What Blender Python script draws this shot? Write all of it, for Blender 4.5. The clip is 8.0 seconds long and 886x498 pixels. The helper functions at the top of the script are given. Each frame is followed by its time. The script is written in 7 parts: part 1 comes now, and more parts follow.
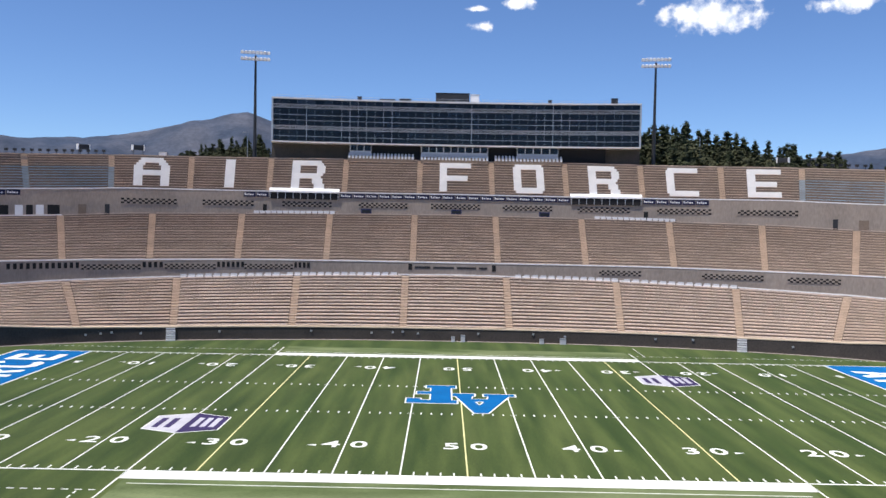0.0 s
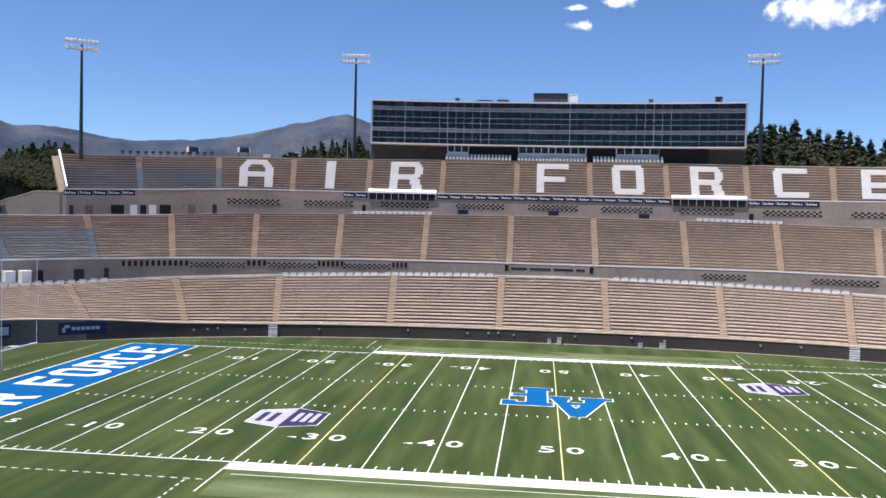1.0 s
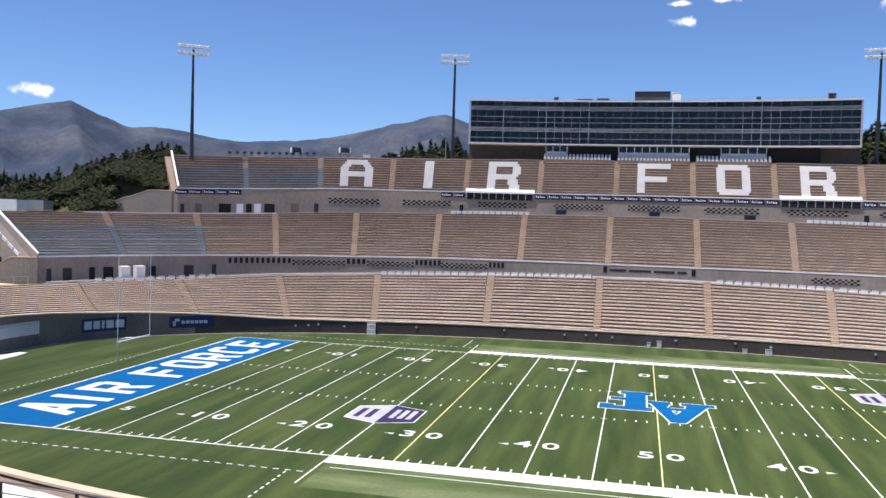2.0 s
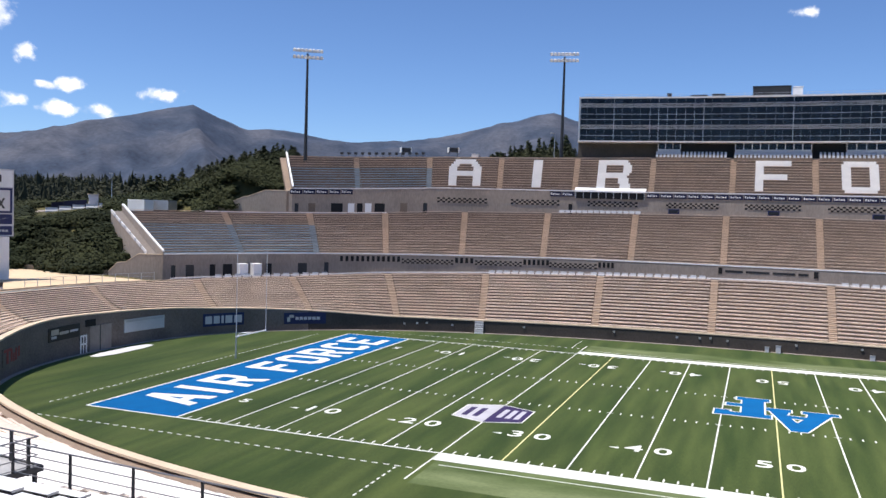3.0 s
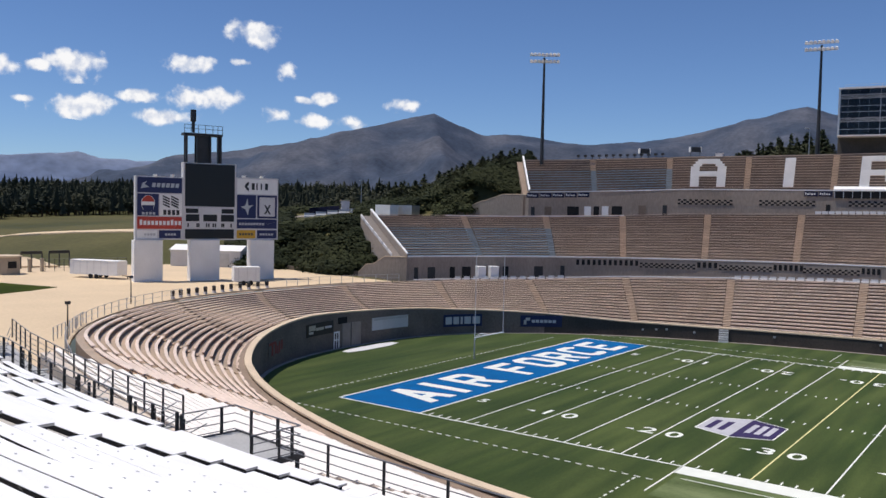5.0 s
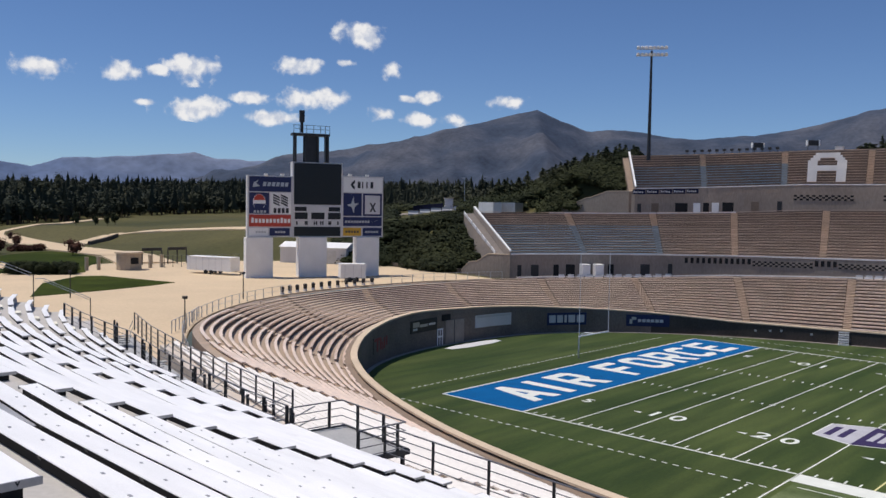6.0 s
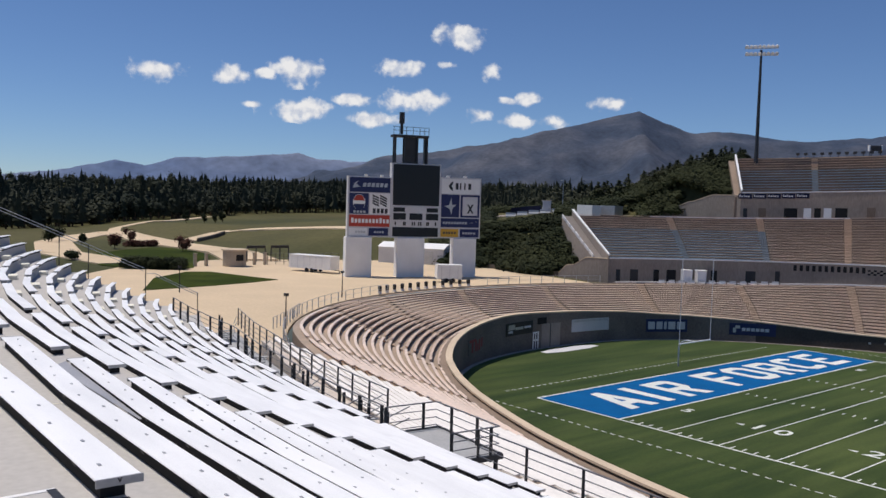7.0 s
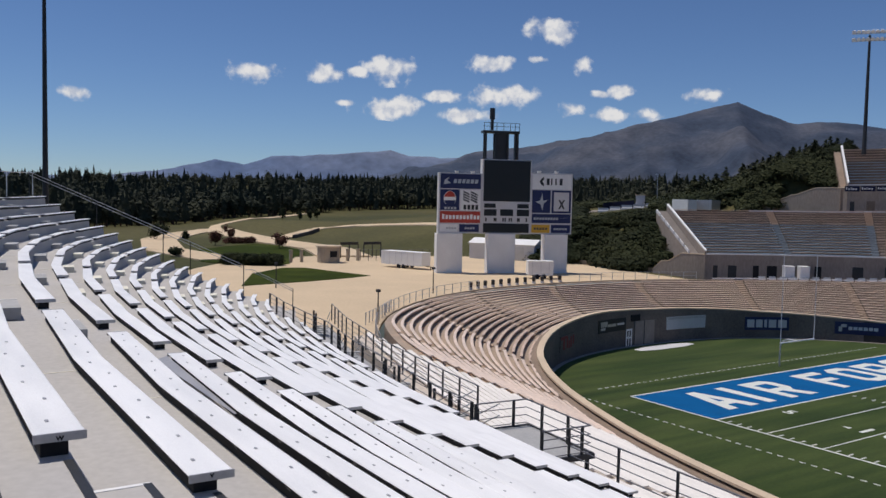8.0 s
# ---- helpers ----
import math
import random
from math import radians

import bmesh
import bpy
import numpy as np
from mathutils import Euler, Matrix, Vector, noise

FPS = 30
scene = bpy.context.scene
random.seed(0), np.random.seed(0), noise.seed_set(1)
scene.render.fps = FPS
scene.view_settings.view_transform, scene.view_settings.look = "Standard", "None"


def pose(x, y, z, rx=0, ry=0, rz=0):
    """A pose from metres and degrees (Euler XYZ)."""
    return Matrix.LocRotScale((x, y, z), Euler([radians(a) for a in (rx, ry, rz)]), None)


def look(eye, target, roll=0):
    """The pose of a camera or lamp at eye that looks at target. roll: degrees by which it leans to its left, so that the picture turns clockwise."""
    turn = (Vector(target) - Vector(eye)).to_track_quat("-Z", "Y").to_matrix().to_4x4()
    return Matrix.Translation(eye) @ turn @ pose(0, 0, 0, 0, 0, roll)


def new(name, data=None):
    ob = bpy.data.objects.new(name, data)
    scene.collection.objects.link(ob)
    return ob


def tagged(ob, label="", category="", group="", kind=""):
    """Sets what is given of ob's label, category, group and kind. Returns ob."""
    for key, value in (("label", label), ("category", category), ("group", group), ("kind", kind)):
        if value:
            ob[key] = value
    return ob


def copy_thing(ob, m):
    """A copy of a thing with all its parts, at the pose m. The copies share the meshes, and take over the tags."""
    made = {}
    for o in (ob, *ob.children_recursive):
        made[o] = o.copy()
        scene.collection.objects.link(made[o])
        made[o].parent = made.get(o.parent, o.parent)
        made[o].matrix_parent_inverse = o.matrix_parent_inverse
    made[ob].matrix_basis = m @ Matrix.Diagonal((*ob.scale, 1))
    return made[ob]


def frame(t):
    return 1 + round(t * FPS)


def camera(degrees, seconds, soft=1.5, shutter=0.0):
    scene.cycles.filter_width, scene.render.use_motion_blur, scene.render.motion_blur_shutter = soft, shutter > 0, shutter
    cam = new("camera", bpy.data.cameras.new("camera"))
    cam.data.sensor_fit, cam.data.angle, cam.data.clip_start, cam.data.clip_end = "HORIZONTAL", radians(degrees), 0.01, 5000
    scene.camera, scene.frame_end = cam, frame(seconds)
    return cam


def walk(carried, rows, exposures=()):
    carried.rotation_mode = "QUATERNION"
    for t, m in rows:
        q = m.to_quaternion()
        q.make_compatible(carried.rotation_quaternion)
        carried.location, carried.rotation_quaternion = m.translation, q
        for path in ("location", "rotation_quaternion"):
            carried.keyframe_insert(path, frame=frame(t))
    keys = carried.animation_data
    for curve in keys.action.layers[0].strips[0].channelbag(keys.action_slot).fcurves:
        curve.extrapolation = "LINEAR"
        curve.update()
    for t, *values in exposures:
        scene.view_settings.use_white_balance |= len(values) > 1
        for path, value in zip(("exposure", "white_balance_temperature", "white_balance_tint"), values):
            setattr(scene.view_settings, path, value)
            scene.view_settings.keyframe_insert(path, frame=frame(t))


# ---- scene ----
import functools

cam = camera(55.31, 8.0, soft=1.5)

# seconds, eye, heading to the left of +y, pitch, lean (degrees)
PATH = [
    (0, -1.872, -80.677, 17.172, 0.092, -1.926, 1.116),
    (0.5, -1.906, -80.675, 17.180, 3.199, -1.945, 1.105),
    (1, -1.946, -80.676, 17.189, 6.594, -2.010, 1.378),
    (1.5, -1.989, -80.692, 17.181, 9.941, -2.072, 1.526),
    (3, -2.228, -80.703, 17.203, 20.363, -2.461, 1.727),
    (3.5, -2.311, -80.691, 17.195, 24.803, -2.488, 1.335),
    (4, -2.396, -80.646, 17.207, 28.544, -2.566, 1.334),
    (4.5, -2.477, -80.597, 17.204, 32.223, -2.587, 1.367),
    (5, -2.567, -80.544, 17.200, 36.189, -2.649, 1.245),
    (6.5, -2.784, -80.422, 17.229, 46.318, -3.014, 1.321),
    (7, -2.822, -80.373, 17.250, 49.709, -3.018, 1.680),
    (7.5, -2.832, -80.328, 17.273, 53.543, -3.321, 0.967),
    (8, -2.832, -80.307, 17.284, 55.873, -3.453, 1.202),
]


def aim(x, y, z, yaw, pitch, lean):
    a, p = radians(yaw), radians(pitch)
    way = Vector((-math.sin(a) * math.cos(p), math.cos(a) * math.cos(p), math.sin(p)))
    eye = Vector((x, y, z))
    return look(eye, eye + way * 10, lean)


walk(cam, [(r[0], aim(*r[1:])) for r in PATH], [(0, 0.20, 6700, 12), (1.5, 0.30, 6700, 12), (3, 0.20, 6700, 12), (3.5, 0.15, 6750, 12), (4, -0.12, 6750, 12), (4.5, -0.30, 6750, 12), (5, -0.30, 6750, 12), (6.5, -0.54, 6750, 12), (7, -0.52, 6750, 12), (7.5, -0.78, 6750, 12), (8, -0.68, 6750, 12)])

# ---- daylight ----
SUN_TO = Vector((-0.29, -0.20, 0.936)).normalized()
world = bpy.data.worlds.new("sky")
scene.world = world
world.use_nodes = True
wn = world.node_tree
wn.nodes.clear()
sky = wn.nodes.new("ShaderNodeTexSky")
sky.sky_type = "NISHITA"
sky.sun_disc = False
sky.sun_elevation = math.asin(SUN_TO.z)
sky.sun_rotation = math.atan2(SUN_TO.x, SUN_TO.y)
sky.altitude = 2000
sky.air_density = 1.0
sky.dust_density = 0.1
sky.ozone_density = 4.0
bg = wn.nodes.new("ShaderNodeBackground")
bg.inputs["Strength"].default_value = 0.103
wout = wn.nodes.new("ShaderNodeOutputWorld")
tone = wn.nodes.new("ShaderNodeMix")
tone.data_type, tone.blend_type = "RGBA", "MULTIPLY"
tone.inputs["Factor"].default_value = 1.0
tone.inputs[7].default_value = (0.79, 0.96, 1.20, 1)
wn.links.new(sky.outputs[0], tone.inputs[6])
wn.links.new(tone.outputs[2], bg.inputs[0])
wn.links.new(bg.outputs[0], wout.inputs[0])
sun_data = bpy.data.lights.new("sun", "SUN")
sun_data.energy = 5.0
sun_data.angle = radians(0.53)
sun_data.color = (1.0, 0.96, 0.9)
sun = new("sun", sun_data)
sun.matrix_world = look(SUN_TO * 100, (0, 0, 0))

# ---- materials ----


def mat(name, base, rough=0.7, metal=0.0, var=0.12, scale=0.6, fine=14.0, bump=0.15, spec=0.4, streak=None, rnd=0.0):
    """A worn surface: large stains, fine grain, relief. streak stretches the stains; rnd varies piece by piece."""
    m = bpy.data.materials.new(name)
    m.use_nodes = True
    nt = m.node_tree
    bsdf = nt.nodes["Principled BSDF"]
    bsdf.inputs["Metallic"].default_value = metal
    bsdf.inputs["Specular IOR Level"].default_value = spec
    tc = nt.nodes.new("ShaderNodeTexCoord")
    mp = nt.nodes.new("ShaderNodeMapping")
    nt.links.new(tc.outputs["Object"], mp.inputs[0])
    if streak:
        mp.inputs["Scale"].default_value = streak
    n1 = nt.nodes.new("ShaderNodeTexNoise")
    n1.inputs["Scale"].default_value = scale
    n1.inputs["Detail"].default_value = 6
    n2 = nt.nodes.new("ShaderNodeTexNoise")
    n2.inputs["Scale"].default_value = fine
    n2.inputs["Detail"].default_value = 4
    for n in (n1, n2):
        nt.links.new(mp.outputs[0], n.inputs["Vector"])
    add = nt.nodes.new("ShaderNodeMath")
    add.operation = "ADD"
    nt.links.new(n1.outputs[0], add.inputs[0])
    nt.links.new(n2.outputs[0], add.inputs[1])
    last = add.outputs[0]
    if rnd:
        oi = nt.nodes.new("ShaderNodeObjectInfo")
        ma = nt.nodes.new("ShaderNodeMath")
        ma.operation = "MULTIPLY_ADD"
        ma.inputs[1].default_value = rnd
        nt.links.new(oi.outputs["Random"], ma.inputs[0])
        nt.links.new(last, ma.inputs[2])
        last = ma.outputs[0]
    mr = nt.nodes.new("ShaderNodeMapRange")
    mr.inputs["From Min"].default_value = 0.55
    mr.inputs["From Max"].default_value = 1.45 + rnd
    mr.inputs["To Min"].default_value = 1 - 2 * var
    mr.inputs["To Max"].default_value = 1 + 2 * var
    nt.links.new(last, mr.inputs["Value"])
    hsv = nt.nodes.new("ShaderNodeHueSaturation")
    hsv.inputs["Color"].default_value = (*base, 1)
    nt.links.new(mr.outputs[0], hsv.inputs["Value"])
    nt.links.new(hsv.outputs[0], bsdf.inputs["Base Color"])
    mr2 = nt.nodes.new("ShaderNodeMapRange")
    mr2.inputs["To Min"].default_value = max(0.02, rough - 0.12)
    mr2.inputs["To Max"].default_value = min(1, rough + 0.12)
    nt.links.new(n1.outputs[0], mr2.inputs["Value"])
    nt.links.new(mr2.outputs[0], bsdf.inputs["Roughness"])
    if bump:
        b = nt.nodes.new("ShaderNodeBump")
        b.inputs["Strength"].default_value = bump
        b.inputs["Distance"].default_value = 0.02
        nt.links.new(n2.outputs[0], b.inputs["Height"])
        nt.links.new(b.outputs[0], bsdf.inputs["Normal"])
    return m


def mottled(name, a, b, scale, fine, rough=0.95, bump=0.4, lo=0.4, hi=0.6, streak=None):
    """Two colours in patches, with grain."""
    m = mat(name, a, rough, 0, 0.18, scale, fine, bump, 0.2, streak)
    nt = m.node_tree
    hsv = next(n for n in nt.nodes if n.type == "HUE_SAT")
    n = nt.nodes.new("ShaderNodeTexNoise")
    n.inputs["Scale"].default_value = scale * 0.5
    n.inputs["Detail"].default_value = 8
    mp = next(q for q in nt.nodes if q.type == "MAPPING")
    nt.links.new(mp.outputs[0], n.inputs["Vector"])
    ramp = nt.nodes.new("ShaderNodeValToRGB")
    ramp.color_ramp.elements[0].position, ramp.color_ramp.elements[1].position = lo, hi
    ramp.color_ramp.elements[0].color, ramp.color_ramp.elements[1].color = (*a, 1), (*b, 1)
    nt.links.new(n.outputs[0], ramp.inputs[0])
    nt.links.new(ramp.outputs[0], hsv.inputs["Color"])
    return m


M_TURF = mottled("turf", (0.034, 0.060, 0.013), (0.077, 0.103, 0.028), 0.40, 9.0, 0.9, 0.5, 0.34, 0.66, (1.9, 0.20, 1.0))
tb = M_TURF.node_tree.nodes["Principled BSDF"]
tb.inputs["Sheen Weight"].default_value = 0.10
tb.inputs["Sheen Roughness"].default_value = 0.40
tb.inputs["Sheen Tint"].default_value = (0.75, 1.0, 0.45, 1)
M_TURF_W = mottled("worn_turf", (0.070, 0.105, 0.032), (0.15, 0.185, 0.085), 0.5, 9.0, 0.9, 0.5, 0.30, 0.62, (0.35, 1.1, 1.0))
M_LINE = mat("field_paint", (0.80, 0.82, 0.76), 0.8, 0, 0.06, 0.8, 10, 0.2)
M_YELLOW = mat("yellow_paint", (0.74, 0.69, 0.33), 0.8, 0, 0.06, 0.8, 10, 0.2)
M_BLUE = mat("blue_field_paint", (0.004, 0.125, 0.34), 0.9, 0, 0.10, 0.5, 9, 0.3, 0.06)
M_PURPLE = mat("purple_field_paint", (0.032, 0.020, 0.085), 0.85, 0, 0.1, 0.5, 9, 0.3)
M_SILVER = mat("silver_field_paint", (0.46, 0.46, 0.50), 0.85, 0, 0.1, 0.5, 9, 0.3)
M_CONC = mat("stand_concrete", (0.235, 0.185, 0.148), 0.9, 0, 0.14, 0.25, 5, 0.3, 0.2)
M_CONC_G = mat("grey_concrete", (0.36, 0.31, 0.27), 0.9, 0, 0.13, 0.2, 4, 0.3, 0.2, (1, 1, 0.35))
M_AISLE = mat("aisle_paint", (0.56, 0.43, 0.32), 0.9, 0, 0.12, 0.5, 6, 0.2, 0.2)
M_AISLE_B = mat("faded_blue_aisle", (0.29, 0.31, 0.32), 0.9, 0, 0.12, 0.5, 6, 0.2, 0.2)
M_KERB = mat("brown_kerb_concrete", (0.27, 0.205, 0.16), 0.9, 0, 0.14, 0.4, 6, 0.2, 0.2)
M_PAD = mat("dark_green_padding", (0.028, 0.045, 0.026), 0.8, 0, 0.1, 1, 10, 0.1, 0.2)
M_CAP = mat("coping_concrete", (0.62, 0.50, 0.37), 0.9, 0, 0.08, 0.4, 6, 0.2, 0.2)
M_WALL = mat("dark_wall_paint", (0.070, 0.060, 0.053), 0.75, 0, 0.2, 0.3, 5, 0.15, 0.3)
M_BENCH_F = mat("weathered_bench", (0.75, 0.59, 0.475), 0.8, 0, 0.18, 0.35, 5, 0.1, 0.3)
M_BENCH_W = mat("white_bench_paint", (0.84, 0.83, 0.80), 0.7, 0, 0.05, 0.5, 6, 0.1, 0.3)
M_BENCH_L = mat("sunbleached_pink_bench", (0.90, 0.745, 0.63), 0.8, 0, 0.12, 0.35, 5, 0.1, 0.3)
M_WALL_B = mat("brown_wall_paint", (0.18, 0.148, 0.13), 0.8, 0, 0.22, 0.25, 5, 0.15, 0.3)
M_BENCH_P = mat("pale_bench_paint", (0.86, 0.82, 0.775), 0.75, 0, 0.07, 0.5, 6, 0.1, 0.3)
M_NEAR_F = mat("pale_bowl_concrete", (0.60, 0.53, 0.465), 0.9, 0, 0.10, 0.3, 5, 0.25, 0.2)
M_BENCH_B = mat("faded_blue_bench", (0.36, 0.58, 0.72), 0.8, 0, 0.14, 0.4, 5, 0.1, 0.3)
M_ALU = mat("aluminium_plank", (0.95, 0.95, 0.95), 0.42, 0.06, 0.08, 0.7, 30, 0.06, 0.5, (1, 6, 1), 0.25)
M_ALU_D = mat("aluminium_edge", (0.42, 0.42, 0.44), 0.45, 0.5, 0.08, 0.9, 30, 0.06, 0.5)
M_DECK = mat("deck_concrete", (0.48, 0.462, 0.445), 0.85, 0, 0.07, 0.5, 14, 0.08, 0.25)
# near-black for tyres, print and glazing, and for shade in openings and gaps
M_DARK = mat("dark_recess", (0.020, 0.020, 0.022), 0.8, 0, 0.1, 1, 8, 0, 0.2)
M_DECK_G = mat("grey_deck_plate", (0.42, 0.42, 0.42), 0.7, 0.2, 0.1, 0.8, 12, 0.15)
M_MULLION = mat("mullion_metal", (0.58, 0.62, 0.68), 0.5, 0.5, 0.1, 1, 20, 0.05)
M_MULLION_D = mat("dark_mullion_metal", (0.20, 0.23, 0.27), 0.5, 0.4, 0.1, 1, 20, 0.05)
# cream of the joint sealant, also put on aisle steps as direct sun
M_CREAM = mat("cream_step_paint", (0.80, 0.77, 0.66), 0.8, 0, 0.06, 0.8, 9, 0.15)
M_RAIL = mat("rail_steel", (0.20, 0.20, 0.21), 0.45, 0.5, 0.12, 1, 20, 0.05)
# paler than the risers' concrete, so the treads look lit and the risers shaded
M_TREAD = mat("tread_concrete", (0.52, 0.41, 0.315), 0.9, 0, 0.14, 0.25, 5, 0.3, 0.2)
M_PINE_L = mottled("hill_pine_needles", (0.046, 0.058, 0.030), (0.095, 0.096, 0.053), 0.3, 3, 0.9, 0.3)
M_BROWN = mat("brown_render", (0.10, 0.085, 0.072), 0.9, 0, 0.2, 0.4, 6, 0.2)
M_KIOSK = mat("tan_stucco", (0.40, 0.34, 0.27), 0.9, 0, 0.12, 0.5, 8, 0.3, 0.2)
M_STEEL = mat("dark_steel", (0.045, 0.046, 0.05), 0.5, 0.5, 0.15, 1, 20, 0.05)
M_GALV = mat("galvanised_steel", (0.50, 0.51, 0.53), 0.45, 0.7, 0.1, 1, 20, 0.05)
M_WHITE = mat("white_paint", (0.80, 0.80, 0.80), 0.6, 0, 0.05, 0.5, 6, 0.08)
M_WHITE_G = mat("pale_render", (0.60, 0.60, 0.62), 0.8, 0, 0.06, 0.3, 6, 0.1)
M_NAVY = mat("navy_panel", (0.016, 0.025, 0.095), 0.5, 0, 0.1, 0.6, 8, 0.03)
M_NAVY_D = mat("dark_navy_cloth", (0.012, 0.014, 0.045), 0.7, 0, 0.1, 0.6, 8, 0.03)
M_RED = mat("red_panel", (0.46, 0.055, 0.035), 0.5, 0, 0.08, 0.6, 8, 0.03)
M_RED_D = mat("worn_red_paint", (0.30, 0.07, 0.06), 0.8, 0, 0.2, 0.8, 8, 0.05)
M_YPAN = mat("amber_panel", (0.62, 0.36, 0.04), 0.5, 0, 0.08, 0.6, 8, 0.03)
M_SCREEN = mat("dark_screen", (0.010, 0.011, 0.014), 0.35, 0, 0.1, 0.6, 40, 0.05)
M_PLAZA = mat("plaza_paving", (0.62, 0.485, 0.33), 0.9, 0, 0.07, 0.12, 3, 0.2, 0.2)
M_LAWN = mottled("lawn", (0.030, 0.044, 0.008), (0.050, 0.063, 0.012), 0.2, 6, 0.95, 0.5)
M_LAWN.node_tree.nodes["Principled BSDF"].inputs["Specular IOR Level"].default_value = 0.04
M_MEADOW = mottled("meadow", (0.060, 0.062, 0.021), (0.100, 0.090, 0.036), 0.02, 0.8, 0.95, 0.5)
M_LEAF = mottled("scrub_leaves", (0.017, 0.024, 0.009), (0.035, 0.041, 0.017), 0.16, 2, 0.9, 0.3)
M_PINE = mottled("pine_needles", (0.024, 0.031, 0.020), (0.044, 0.048, 0.030), 0.06, 1.5, 0.9, 0.3)
M_BARK = mat("bark", (0.10, 0.07, 0.05), 0.95, 0, 0.2, 2, 12, 0.6, 0.1)
M_REDLEAF = mottled("purple_leaves", (0.06, 0.025, 0.018), (0.09, 0.04, 0.025), 0.6, 5, 0.9, 0.3)
# distance haze is mixed into both colours as blue, more in the far range
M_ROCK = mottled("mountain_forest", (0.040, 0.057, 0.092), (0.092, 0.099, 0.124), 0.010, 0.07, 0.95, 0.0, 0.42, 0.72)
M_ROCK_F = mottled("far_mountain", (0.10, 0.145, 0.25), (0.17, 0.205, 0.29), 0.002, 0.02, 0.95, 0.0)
# clouds: soft-edged glow, thinning out raggedly towards the rim
M_CLOUD = bpy.data.materials.new("cloud")
M_CLOUD.use_nodes = True
cn = M_CLOUD.node_tree
cn.nodes.clear()


def cloud_node(kind, **values):
    n = cn.nodes.new("ShaderNode" + kind)
    for k, v in values.items():
        n.inputs[k].default_value = v
    return n


c_tc = cloud_node("TexCoord")
c_geo = cloud_node("NewGeometry")
c_flat = cloud_node("VectorMath")
c_flat.operation = "MULTIPLY"
c_flat.inputs[1].default_value = (1, 0, 1)
c_len = cloud_node("VectorMath")
c_len.operation = "LENGTH"
c_noise = cloud_node("TexNoise", Scale=0.0085, Detail=8.0, Roughness=0.56, Distortion=0.15)
c_tone = cloud_node("TexNoise", Scale=0.017, Detail=5.0, Roughness=0.55)
c_rim = cloud_node("MapRange")
for k, v in (("From Min", 0.15), ("From Max", 1.1), ("To Min", 0.95), ("To Max", -0.55)):
    c_rim.inputs[k].default_value = v
c_add = cloud_node("Math")
c_add.operation = "MULTIPLY_ADD"
c_add.inputs[1].default_value = 3.6
c_off = cloud_node("Math")
c_off.operation = "SUBTRACT"
c_off.inputs[1].default_value = 0.5
c_alpha = cloud_node("MapRange")
c_alpha.interpolation_type = "SMOOTHSTEP"
for k, v in (("From Min", 0.0), ("From Max", 0.9), ("To Min", 0.0), ("To Max", 0.97)):
    c_alpha.inputs[k].default_value = v
c_ramp = cloud_node("ValToRGB")
c_ramp.color_ramp.elements[0].position, c_ramp.color_ramp.elements[1].position = 0.38, 0.56
c_ramp.color_ramp.elements[0].color, c_ramp.color_ramp.elements[1].color = (0.62, 0.69, 0.82, 1), (0.95, 0.975, 1.0, 1)
c_em = cloud_node("Emission", Strength=1.22)
c_tr = cloud_node("BsdfTransparent")
c_mix = cloud_node("MixShader")
c_out = cloud_node("OutputMaterial")
for a, b in ((c_tc.outputs["Object"], c_flat.inputs[0]), (c_flat.outputs[0], c_len.inputs[0]), (c_len.outputs["Value"], c_rim.inputs["Value"]), (c_geo.outputs["Position"], c_noise.inputs["Vector"]), (c_geo.outputs["Position"], c_tone.inputs["Vector"]),
             (c_noise.outputs[0], c_off.inputs[0]), (c_off.outputs[0], c_add.inputs[0]), (c_rim.outputs[0], c_add.inputs[2]), (c_add.outputs[0], c_alpha.inputs["Value"]), (c_tone.outputs[0], c_ramp.inputs[0]),
             (c_ramp.outputs[0], c_em.inputs[0]), (c_alpha.outputs[0], c_mix.inputs[0]), (c_tr.outputs[0], c_mix.inputs[1]), (c_em.outputs[0], c_mix.inputs[2]), (c_mix.outputs[0], c_out.inputs[0])):
    cn.links.new(a, b)
for m in (M_TURF, M_BENCH_F, M_BENCH_B, M_BENCH_L, M_TREAD, M_CONC, M_CONC_G, M_AISLE, M_LINE, M_BLUE):
    m.node_tree.nodes["Principled BSDF"].inputs["Diffuse Roughness"].default_value = 1.0
M_LAMP = mat("floodlight_glass", (0.78, 0.80, 0.84), 0.6, 0, 0.03, 1, 8, 0)
M_GLASS = bpy.data.materials.new("tinted_glass")
M_GLASS.use_nodes = True
gb = M_GLASS.node_tree.nodes["Principled BSDF"]
gb.inputs["Base Color"].default_value = (0.10, 0.16, 0.26, 1)
gb.inputs["Roughness"].default_value = 0.06
gb.inputs["IOR"].default_value = 1.36
gr = M_GLASS.node_tree.nodes.new("ShaderNodeValToRGB")
gr.color_ramp.elements[0].position, gr.color_ramp.elements[1].position = 0.35, 1.0
gr.color_ramp.elements[0].color, gr.color_ramp.elements[1].color = (0.025, 0.045, 0.085, 1), (0.13, 0.19, 0.29, 1)
go = M_GLASS.node_tree.nodes.new("ShaderNodeObjectInfo")
M_GLASS.node_tree.links.new(go.outputs["Random"], gr.inputs[0])
M_GLASS.node_tree.links.new(gr.outputs[0], gb.inputs["Base Color"])
gb.inputs["Transmission Weight"].default_value = 0.95

# ---- mesh helpers ----


